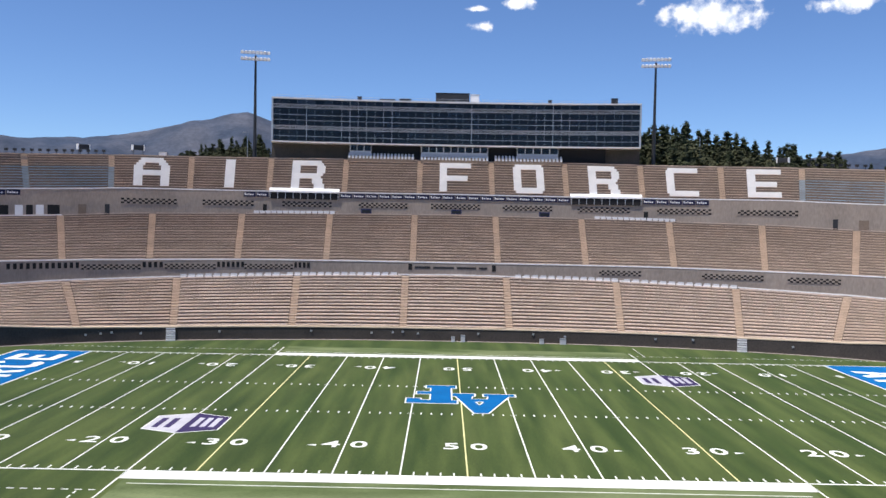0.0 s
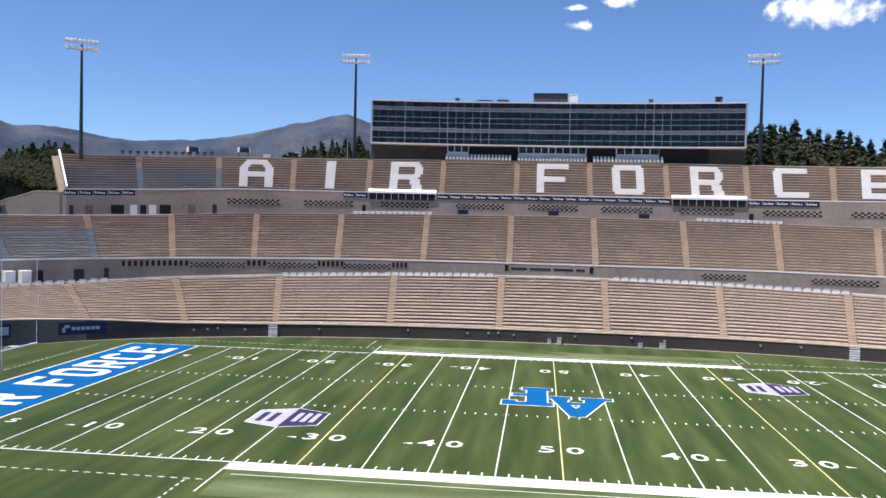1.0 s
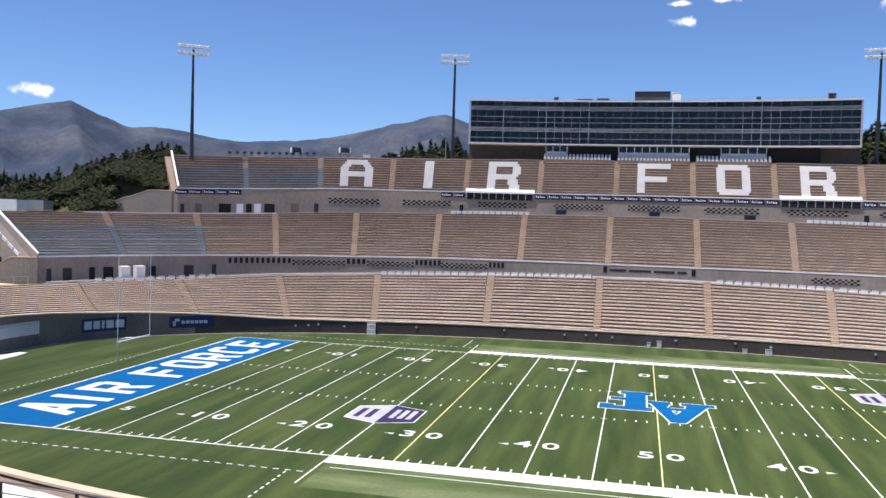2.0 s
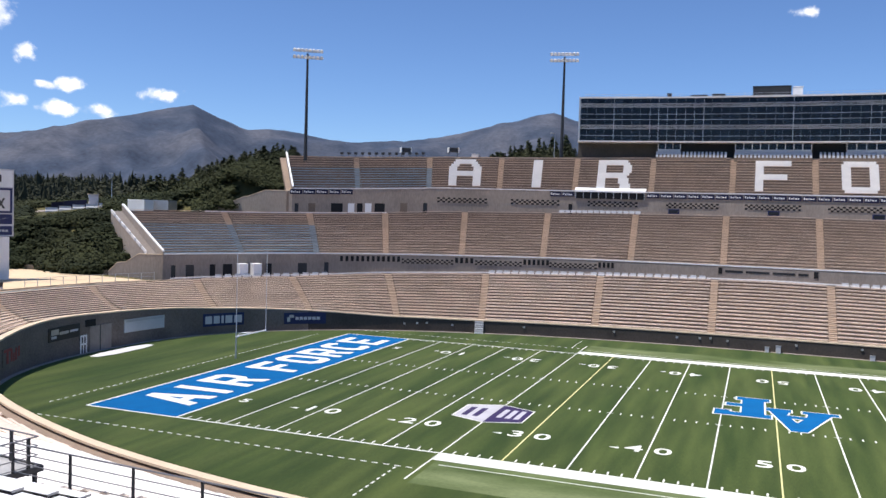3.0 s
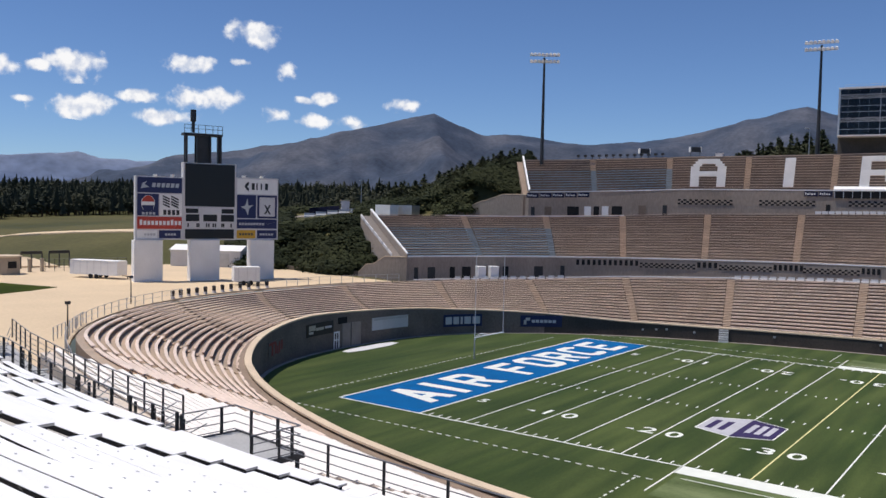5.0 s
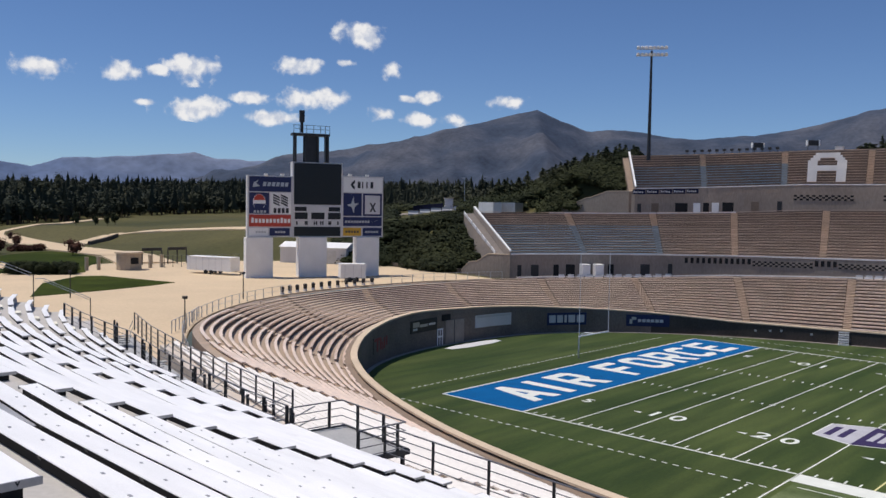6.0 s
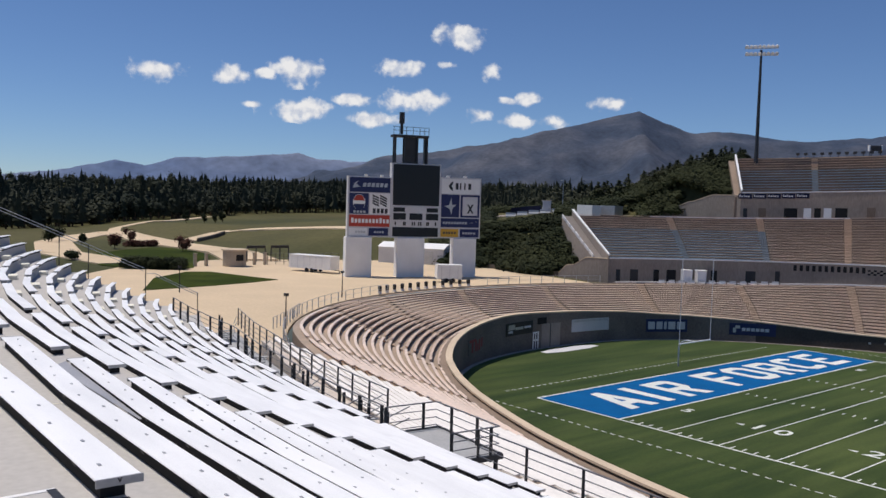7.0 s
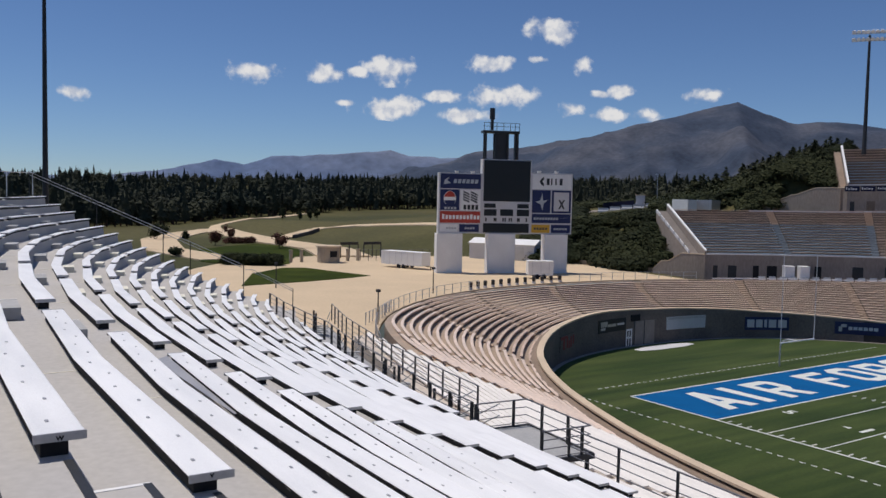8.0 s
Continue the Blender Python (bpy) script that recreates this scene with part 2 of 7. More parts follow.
class Geo:
    """Collects boxes, prisms and sweeps into one mesh."""

    def __init__(self):
        self.v, self.f, self.m = [], [], []

    def face(self, pts, mi=0):
        k = len(self.v)
        self.v += [tuple(p) for p in pts]
        self.f.append(tuple(range(k, k + len(pts))))
        self.m.append(mi)

    def hexa(self, p, mi=0):
        """Eight corners: four below, four above, both counter-clockwise."""
        k = len(self.v)
        self.v += [tuple(q) for q in p]
        for q in ((3, 2, 1, 0), (4, 5, 6, 7), (0, 1, 5, 4), (1, 2, 6, 5), (2, 3, 7, 6), (3, 0, 4, 7)):
            self.f.append(tuple(k + i for i in q))
            self.m.append(mi)

    def box(self, x0, x1, y0, y1, z0, z1, mi=0):
        self.hexa([(x0, y0, z0), (x1, y0, z0), (x1, y1, z0), (x0, y1, z0), (x0, y0, z1), (x1, y0, z1), (x1, y1, z1), (x0, y1, z1)], mi)

    def beam(self, a, b, w, h=None, mi=0):
        """A square bar from a to b."""
        a, b = Vector(a), Vector(b)
        d = (b - a).normalized()
        u = d.cross(Vector((0, 0, 1)))
        u = Vector((1, 0, 0)) if u.length < 1e-4 else u.normalized()
        n = u.cross(d).normalized()
        u, n = u * w / 2, n * (h or w) / 2
        self.hexa([a - u - n, a + u - n, b + u - n, b - u - n, a - u + n, a + u + n, b + u + n, b - u + n], mi)

    def tube(self, pts, r, sides=8, mi=0):
        rings = []
        for i, p in enumerate(pts):
            p = Vector(p)
            d = (Vector(pts[min(i + 1, len(pts) - 1)]) - Vector(pts[max(i - 1, 0)])).normalized()
            u = d.cross(Vector((0, 0, 1)))
            u = Vector((1, 0, 0)) if u.length < 1e-4 else u.normalized()
            n = u.cross(d)
            rr = r[i] if isinstance(r, (list, tuple)) else r
            k = len(self.v)
            self.v += [tuple(p + (u * math.cos(t) + n * math.sin(t)) * rr) for t in [2 * math.pi * j / sides for j in range(sides)]]
            rings.append(k)
        for a, b in zip(rings, rings[1:]):
            for j in range(sides):
                self.f.append((a + j, a + (j + 1) % sides, b + (j + 1) % sides, b + j))
                self.m.append(mi)
        self.f.append(tuple(rings[0] + j for j in reversed(range(sides))))
        self.f.append(tuple(rings[-1] + j for j in range(sides)))
        self.m += [mi, mi]

    def prism(self, poly, z0, z1, mi=0, place=None):
        """A flat outline (counter-clockwise) with thickness."""
        place = place or (lambda x, y, z: (x, y, z))
        k, n = len(self.v), len(poly)
        self.v += [place(x, y, z0) for x, y in poly] + [place(x, y, z1) for x, y in poly]
        self.f.append(tuple(k + i for i in reversed(range(n))))
        self.f.append(tuple(k + n + i for i in range(n)))
        self.m += [mi, mi]
        for i in range(n):
            j = (i + 1) % n
            self.f.append((k + i, k + j, k + n + j, k + n + i))
            self.m.append(mi)

    def sweep(self, ths, prof, mi=0, closed=True, caps=True, mids=None):
        """Carries a profile of (offset, height) round the bowl's oval."""
        k, n = len(self.v), 0
        for th in ths:
            p = prof(th)
            n = len(p)
            for off, z in p:
                x, y = Geo.curve(th, off)
                self.v.append((x, y, z))
        last = n if closed else n - 1
        for i in range(len(ths) - 1):
            for j in range(last):
                j2 = (j + 1) % n
                self.f.append((k + i * n + j, k + (i + 1) * n + j, k + (i + 1) * n + j2, k + i * n + j2))
                self.m.append(mids[j] if mids else mi)
        if closed and caps:
            self.f.append(tuple(k + j for j in range(n)))
            self.f.append(tuple(k + (len(ths) - 1) * n + j for j in reversed(range(n))))
            self.m += [mi, mi]

    def out(self, name, mats, parent=None, label="", smooth=False):
        me = bpy.data.meshes.new(name)
        me.from_pydata(self.v, [], self.f)
        for m in mats if isinstance(mats, (list, tuple)) else [mats]:
            me.materials.append(m)
        me.polygons.foreach_set("material_index", self.m)
        if smooth:
            me.polygons.foreach_set("use_smooth", [True] * len(self.f))
        me.update()
        ob = new(name, me)
        ob.parent = parent
        if label:
            ob["label"] = label
        return ob


def thing(name, x, y, z, label, category, group="", rz=0.0):
    ob = new(name)
    ob.matrix_basis = pose(x, y, z, 0, 0, rz)
    ob.empty_display_size = 0.2
    return tagged(ob, label, category, group)


def cut(seq, a, b, step):
    n = max(1, int(math.ceil(abs(b - a) / step)))
    return [a + (b - a) * i / n for i in range(n + 1)]


# ---- the bowl's oval: half axes of the inner wall, and its offsets ----
OA, OB_FAR, OB_NEAR, OE = 73.5, 39.5, 43.0, 2.3


def bulge(th):
    """How far the bowl swells outwards at its south-eastern quarter."""
    return float(np.interp(th % (2 * math.pi), (3.15, 3.35, 3.55, 3.8, 3.9, 4.0, 4.1, 4.25, 4.6), (0, 0.5, 1.3, 1.9, 1.6, 0.9, 0.5, 0.3, 0)))


def oval(th, off=0.0):
    if off < 22 and 3.15 < th % (2 * math.pi) < 4.6:
        off += bulge(th) * (1 - max(0.0, off) / 22)
    b = OB_FAR if math.sin(th) >= 0 else OB_NEAR
    c, s = math.cos(th), math.sin(th)
    x = OA * math.copysign(abs(c) ** (2 / OE), c)
    y = b * math.copysign(abs(s) ** (2 / OE), s)
    gx = math.copysign(abs(x / OA) ** (OE - 1), x) / OA
    gy = math.copysign(abs(y / b) ** (OE - 1), y) / b
    q = math.hypot(gx, gy)
    return x + off * gx / q, y + off * gy / q


Geo.curve = staticmethod(oval)


def th_x(x, far=True):
    """The oval's parameter where the inner wall has that x."""
    t = math.acos(math.copysign(min(1, abs(x) / OA) ** (OE / 2), x))
    return t if far else 2 * math.pi - t


@functools.lru_cache(maxsize=None)
def thetas(a, b, step=2.5):
    """Parameters from a to b in about even steps of length."""
    m = 1500 if abs(b - a) > 1 else 300
    fine = [a + (b - a) * i / m for i in range(m + 1)]
    acc, out = 0.0, [a]
    pts = [oval(t, 20) for t in fine]
    seg = [math.dist(p, q) for p, q in zip(pts, pts[1:])]
    total = sum(seg)
    n = max(1, round(total / step))
    goal, k = total / n, 1
    for t, d in zip(fine[1:], seg):
        acc += d
        while k < n and acc >= goal * k:
            out.append(t)
            k += 1
    return out + [b]


def along(th, xs, zs):
    return float(np.interp(abs(oval(th)[0]), xs, zs))


def z_wall(th):
    rise = float(np.interp(th % (2 * math.pi), (3.0, 3.1, 3.2, 3.35, 3.5, 3.7, 3.9, 4.1), (0, 0.1, 0.3, 0.6, 0.6, 0.4, 0.2, 0)))
    return along(th, (0, 42, 52, 60, 70, 73.5), (1.85, 1.9, 2.1, 2.75, 3.5, 4.1)) + rise


def z_bowl(th):
    return along(th, (0, 20, 40, 53, 61, 69, 73.5), (8.4, 8.15, 7.6, 7.1, 6.5, 6.2, 6.0))


def z_mid0(th):
    return along(th, (0, 30, 52, 66, 70), (10.45, 10.5, 10.25, 9.95, 9.85))


def z_mid1(th):
    return along(th, (0, 25, 45, 52, 62, 70), (18.3, 18.0, 17.5, 16.95, 16.4, 16.2))


def z_up0(th):
    return along(th, (0, 45, 60), (22.1, 21.9, 20.9))


def z_up1(th):
    return along(th, (0, 20, 45, 60), (29.2, 29.1, 28.5, 27.5))


# ---- ground, plaza, hills ----


def smooth(a, b, v):
    t = min(1.0, max(0.0, (v - a) / (b - a)))
    return t * t * (3 - 2 * t)


MID_A, MID_B = math.pi - 2.807, 2.807
UP_A, UP_B = math.pi - 2.493, 2.493


def land(th, off):
    """Height of the ground outside the bowl: plaza level, the embankment by the far stand, and the rising country."""
    x, y = oval(th, off)
    z = 5.9 if off < 17 else 6.0
    cap = float(np.interp(min(th, math.pi - th) if th < 1.6 else th, (-0.1, 0.3, 1.0, 2.5, 2.58, 2.64, 2.70, 2.80, 2.88, 2.93, 2.96), (0, 16, 21, 21, 18, 13.5, 11, 9.5, 7.5, 5, 3)))
    if cap > 0:
        bank = max(0.0, off - 17) * 0.55
        if th > 2.7:
            bank = min(bank, max(0.0, y - 25.2) * 1.3)
        z += min(cap, bank) * (1 - 0.55 * smooth(130, 280, off))
    if MID_A < th < MID_B and 17 < off < (50.5 if UP_A < th < UP_B else 35.0):
        z = 4.0
    if 2.47 < th < 2.86 and 35 < off < 62 and y < 57.5:
        z = min(z, 15.4)
    r = max(0.0, off - 110)
    z += 16 * smooth(150, 1500, r) + 3.0 * smooth(20, 160, r) * (noise.noise((x * 0.008, y * 0.008, 0.3)))
    z += 13 * smooth(250, 620, off) * smooth(140, 260, -x)
    if off > 3000:
        z -= 14 * smooth(3000, 4800, off)
    return z


offs = [16.2, 17.5, 20, 24, 28, 33, 38, 44, 50, 56, 63, 72, 82, 95, 110, 130, 155, 190, 235, 290, 360, 450, 570, 720, 920, 1200, 1600, 2200, 3000, 3900, 4800]
ths = thetas(0, 2 * math.pi, 5)
g = Geo()
for o in offs:
    for th in ths[:-1]:
        x, y = oval(th, o)
        zz = land(th, o) - (4.0 if math.sin(th) < -0.1 and o < 45 and oval(th)[0] > -52 else 0.0)
        g.v.append((x, y, zz))
n = len(ths) - 1
for i in range(len(offs) - 1):
    for j in range(n):
        g.f.append((i * n + j, (i + 1) * n + j, (i + 1) * n + (j + 1) % n, i * n + (j + 1) % n))
        g.m.append(0)
ground = g.out("ground", M_MEADOW, smooth=True)
tagged(ground, "dry grass meadow rolling out to the wooded hills", "ground", kind="structure")


def sheet(name, label, poly, z, m, cat, thick=0.05):
    g = Geo()
    g.prism(poly, z - thick, z)
    return tagged(g.out(name, m), label, cat, kind="structure")


def rounded(poly, k=3):
    """Softens the corners of an outline."""
    for _ in range(k):
        poly = [q for a, b in zip(poly, poly[1:] + poly[:1]) for q in ((a[0] * .75 + b[0] * .25, a[1] * .75 + b[1] * .25), (a[0] * .25 + b[0] * .75, a[1] * .25 + b[1] * .75))]
    return poly


# plaza behind the end of the bowl
inner = [oval(t, 16.0) for t in thetas(2.86, 4.15, 4)]
outer = [(-92, -64), (-112, -52), (-128, -40), (-140, -30), (-146, -12), (-140, 8), (-132, 22), (-117, 25), (-104, 22.5)]
sheet("plaza", "sunlit tan concrete plaza behind the bowl", inner + outer, 6.04, M_PLAZA, "pavement", 0.3)
sheet("lawn", "mown green lawn wedge beside the plaza", [(-101.5, -43), (-102.5, -38), (-103.5, -33), (-105.5, -26.5), (-107.6, -21.7), (-114, -23.2), (-122.6, -24.8), (-123.8, -28), (-116, -36)], 6.10, M_LAWN, "lawn", 0.2)
sheet("lawn", "mown green lawn behind the clipped hedge", rounded([(-126, -26), (-133, -36), (-157.8, -33.4), (-173.9, -22), (-186.7, -6.1), (-165, -6.4), (-148.7, -12.3), (-143, -18)], 1), 6.10, M_LAWN, "lawn", 0.2)


def path_strip(name, label, pts, w, m, lift):
    g = Geo()
    for (xa, ya), (xb, yb) in zip(pts, pts[1:]):
        L = math.hypot(xb - xa, yb - ya)
        k = max(1, int(L / 6))
        for i in range(k):
            a, b = i / k, (i + 1) / k
            q = []
            for t, s in ((a, -1), (b, -1), (b, 1), (a, 1)):
                x, y = xa + (xb - xa) * t - (yb - ya) / L * s * w / 2, ya + (yb - ya) * t + (xb - xa) / L * s * w / 2
                q.append((x, y))
            g.hexa([(*p, ground_z(*p) - 0.3) for p in q] + [(*p, ground_z(*p) + lift) for p in q])
    return tagged(g.out(name, m), label, "path", kind="structure")


LOOK = [2 * math.pi * i / 2880 for i in range(2880)]
RIM = np.array([oval(t, 0) for t in LOOK])
GROUND_TH = np.array(ths)


def locate(x, y):
    """Parameter and offset of a place outside the bowl."""
    d = np.hypot(RIM[:, 0] - x, RIM[:, 1] - y)
    k = int(d.argmin())
    return LOOK[k], float(d[k])


def ground_z(x, y):
    """Height of the ground's sheet at a place."""
    th, off = locate(x, y)
    k = max(0, min(len(offs) - 2, next((i for i in range(len(offs) - 1) if offs[i + 1] >= off), len(offs) - 2)))
    j = max(0, min(len(GROUND_TH) - 2, int(np.searchsorted(GROUND_TH, th)) - 1))
    f = (off - offs[k]) / (offs[k + 1] - offs[k])
    e = (th - GROUND_TH[j]) / (GROUND_TH[j + 1] - GROUND_TH[j])
    z = [land(GROUND_TH[j + q], offs[k]) * (1 - f) + land(GROUND_TH[j + q], offs[k + 1]) * f for q in (0, 1)]
    return float(z[0] * (1 - e) + z[1] * e)


path_strip("path", "wide pale paving leading from the plaza to the meadow", [(-142, -31), (-170, -33), (-206, -24), (-236, -8), (-254, 6)], 8, M_PLAZA, 0.2)
path_strip("path", "wide pale paving past the lawn", [(-142, -8), (-163, -1), (-198, -1), (-226, 2), (-254, 6)], 10, M_PLAZA, 0.3)
path_strip("path", "pale gravel path across the meadow", [(-254, 6), (-270, 12), (-290, 30), (-315, 53), (-340, 75)], 3.5, M_PLAZA, 0.3)
path_strip("path", "pale gravel path towards the woods", [(-198, 2), (-225, 20), (-232.5, 28.5), (-231, 34.5), (-222, 39.3), (-202, 42.3), (-172, 42)], 4, M_PLAZA, 0.3)

# ---- playing field ----
YD = 0.9144
SIDE = 24.384
g = Geo()
ring = [oval(t, 0.1) for t in thetas(0, 2 * math.pi, 2)[:-1]]
g.prism(ring, -0.4, 0.0)
tagged(g.out("field", M_TURF), "green artificial turf field with mowing bands", "turf", kind="structure")


g = Geo()
for sg in (-1, 1):
    g.prism([(-22.4, sg * 26.3), (22.4, sg * 26.3), (22.4, sg * 31.6), (-22.4, sg * 31.6)][::sg], -0.004, 0.0025)
tagged(g.out("turf_apron", M_TURF_W), "pale worn turf strip along the team benches", "turf", kind="structure")


def rect(g, x0, x1, y0, y1, mi=0, z=0.0):
    g.box(min(x0, x1), max(x0, x1), min(y0, y1), max(y0, y1), z - 0.004, z + 0.006, mi)


g = Geo()
for k in range(0, 101, 5):
    x = (k - 50) * YD
    yel = k in (30, 50, 70)
    if k not in (0, 100):
        rect(g, x - 0.055, x + 0.055, -SIDE, SIDE, 1 if yel else 0, 0.002)
for s in (-1, 1):
    rect(g, s * 50 * YD - 0.10, s * 50 * YD + 0.10, -SIDE, SIDE)
    rect(g, s * 60 * YD - 0.12, s * 60 * YD + 0.12, -SIDE - 0.12, SIDE + 0.12)
    for e in (-1, 1):
        # sidelines outside the benches' stretch
        rect(g, e * 25 * YD, e * 60 * YD, s * SIDE, s * (SIDE + 0.20))
        rect(g, e * 25 * YD - 0.06, e * 25 * YD + 0.06, s * SIDE, s * (SIDE + 6.6))
    # broad border by the benches
    rect(g, -25 * YD, 25 * YD, s * SIDE, s * (SIDE + 1.83))
    rect(g, -24 * YD, 24 * YD, s * (SIDE + 2.75), s * (SIDE + 2.85))
    for k in range(1, 100):
        if k % 5:
            x = (k - 50) * YD
            rect(g, x - 0.06, x + 0.06, s * (SIDE - 0.75), s * (SIDE - 0.12))
            rect(g, x - 0.06, x + 0.06, s * (6.1 - 0.3), s * (6.1 + 0.3))
    for k in range(15, 86, 10):
        x = (k - 50) * YD
        rect(g, x - 0.3, x + 0.3, s * 6.1 - 0.05, s * 6.1 + 0.05, 0, 0.004)
# dashed limit lines
for s in (-1, 1):
    for e in (-1, 1):
        x = 25.5 * YD
        while x < 57:
            rect(g, e * x, e * (x + 0.45), s * (SIDE + 4.15), s * (SIDE + 4.27))
            x += 0.85
        for i in range(8):
            y = SIDE + 4.5 + i * 0.85
            rect(g, e * (24.4 * 1 - 0.06), e * (24.4 + 0.06), s * y, s * (y + 0.45))
for e in (-1, 1):
    y = -25.0
    while y < 22:
        rect(g, e * 58.4, e * 58.52, y, y + 0.45)
        y += 0.85
tagged(g.out("field_lines", [M_LINE, M_YELLOW]), "white and yellow yard lines and hash marks painted on turf", "field marking", kind="structure")


def words(name, text, m, size, place, label, cat, stretch=1.0, bold=0.0, thick=0.008, gap=1.0):
    """Lettering in the built-in face, centred on place (a pose)."""
    cu = bpy.data.curves.new(name, "FONT")
    cu.body, cu.size, cu.align_x, cu.align_y = text, size, "CENTER", "CENTER"
    cu.offset, cu.extrude, cu.space_character = bold, thick / 2, gap
    cu.resolution_u = 3
    tmp = new("tmp_text", cu)
    me = bpy.data.meshes.new_from_object(tmp.evaluated_get(bpy.context.evaluated_depsgraph_get()))
    bpy.data.objects.remove(tmp)
    me.materials.clear()
    me.materials.append(m)
    me.transform(Matrix.Diagonal((stretch, 1, 1, 1)))
    ob = new(name, me)
    ob.matrix_basis = place
    return tagged(ob, label, cat)


for k in range(10, 91, 10):
    val = min(k, 100 - k)
    x = (k - 50) * YD
    for s in (-1, 1):
        rz = 0 if s < 0 else 180
        d = str(val)
        for i, ch in enumerate(d):
            e = (-1 if i == 0 else 1) * (1 if s < 0 else -1)
            words("yard_number", ch, M_LINE, 2.45, pose(x + e * 1.05, s * (SIDE - 7.5), 0.006, 0, 0, rz), "white yard number %d painted on turf" % val, "yard number", 1.15, 0.03)
        if val != 50:
            g = Geo()
            t = (1 if k > 50 else -1)
            cx = x + t * 2.15
            tri = [(cx, s * (SIDE - 7.2) - 0.22), (cx + t * 0.75, s * (SIDE - 7.2)), (cx, s * (SIDE - 7.2) + 0.22)]
            if t < 0:
                tri.reverse()
            g.prism(tri, -0.004, 0.008)
            tagged(g.out("yard_arrow", M_LINE), "white arrow beside a yard number on turf", "field marking")
BW, BH, BS = 4.1, 5.9, 1.1


def box4(x0, x1, y0, y1):
    return [(x0, y0), (x1, y0), (x1, y1), (x0, y1)]


RING_O = [(0.9, 0), (BW - 0.9, 0), (BW, 0.9), (BW, BH - 0.9), (BW - 0.9, BH), (0.9, BH), (0, BH - 0.9), (0, 0.9)]
RING_I = [(1.45, BS), (BW - 1.45, BS), (BW - BS, 1.45), (BW - BS, BH - 1.45), (BW - 1.45, BH - BS), (1.45, BH - BS), (BS, BH - 1.45), (BS, 1.45)]
ring8 = [[RING_O[i], RING_O[(i + 1) % 8], RING_I[(i + 1) % 8], RING_I[i]] for i in range(8)]
STEM, TOP = box4(0, BS, 0, BH), box4(BS, BW, BH - BS, BH)
BLOCK = {
    "A": [[(0, 0), (1.2, 0), (2.5, BH), (1.5, BH)], [(BW - 1.2, 0), (BW, 0), (BW - 1.5, BH), (BW - 2.5, BH)], [(1.0, 1.3), (BW - 1.0, 1.3), (BW - 1.2, 2.35), (1.2, 2.35)]],
    "I": [box4(0, 1.15, 0, BH)],
    "R": [STEM, box4(BS, BW - 0.7, BH - BS, BH), box4(BS, BW - 0.7, 2.2, 3.2), [(BW - 0.7, 2.2), (BW, 2.9), (BW, BH - 0.7), (BW - 0.7, BH), (BW - BS, BH - BS), (BW - BS, 3.1)], [(BW - 1.3, 0), (BW, 0), (BW - 1.05, 2.3), (BW - 2.25, 2.3)]],
    "F": [STEM, TOP, box4(BS, BW - 0.7, 2.5, 3.5)],
    "O": ring8,
    "C": [q for i, q in enumerate(ring8) if i != 2],
    "E": [STEM, TOP, box4(BS, BW - 0.7, 2.45, 3.45), box4(BS, BW, 0, BS)],
}
for e in (-1, 1):
    for s in (-1, 1):
        words("yard_number", "5", M_LINE, 1.7, pose(e * 44.2, s * (SIDE - 7.5), 0.006, 0, 0, 0 if s < 0 else 180), "white yard number 5 painted on turf", "yard number", 1.15, 0.03)
    g = Geo()
    rect(g, e * 50.1 * YD, e * 59.87 * YD, -SIDE, SIDE, 0, -0.001)
    tagged(g.out("end_zone", M_BLUE), "bright blue painted end zone", "end zone", kind="structure")
    for word, y0 in (("AIR", -20.7), ("FORCE", -3.5)):
        lab = thing("end_zone_lettering", e * 47.3, -e * y0, 0.0, "white block lettering %s across the blue end zone" % word, "lettering", "", 90 if e < 0 else -90)
        u = 0.0
        for ch in word:
            g = Geo()
            for j, poly in enumerate(BLOCK[ch]):
                g.prism([(u + a, b) for a, b in poly], -0.004, 0.009 + 0.0012 * j)
            g.out("letter", M_LINE, lab)
            u += 3.4 if ch == "I" else (5.45 if ch == "A" else 5.25)

# midfield mark: two interlocked slab letters seen from the far side
g = Geo()


LET_F = [[(-5.2, -1.75), (-0.4, -1.75), (-0.4, -0.35), (-5.2, -0.35)], [(-5.2, -0.35), (-3.9, -0.35), (-3.9, 0.35), (-5.2, 0.35)], [(-2.9, -0.35), (-0.95, -0.35), (-0.95, 5.45), (-2.9, 5.45)],
         [(-4.3, 2.4), (-2.9, 2.4), (-2.9, 3.6), (-4.3, 3.6)], [(-3.4, 5.45), (-0.45, 5.45), (-0.45, 6.7), (-3.4, 6.7)]]
LET_A = [[(-0.5, 1.75), (1.1, -5.6), (1.7, -5.55), (1.7, -2.4), (1.25, -0.7), (0.95, 0.4), (1.15, 1.75)], [(1.7, -5.55), (2.35, -5.5), (4.7, 1.75), (2.75, 1.75), (2.6, 0.4), (2.25, -0.7), (1.7, -2.4)],
         [(1.25, -0.7), (2.25, -0.7), (2.6, 0.4), (0.95, 0.4)], [(-1.0, 1.75), (1.35, 1.75), (1.35, 2.9), (-1.0, 2.9)], [(2.3, 1.75), (5.35, 1.75), (5.35, 2.8), (2.3, 2.8)]]


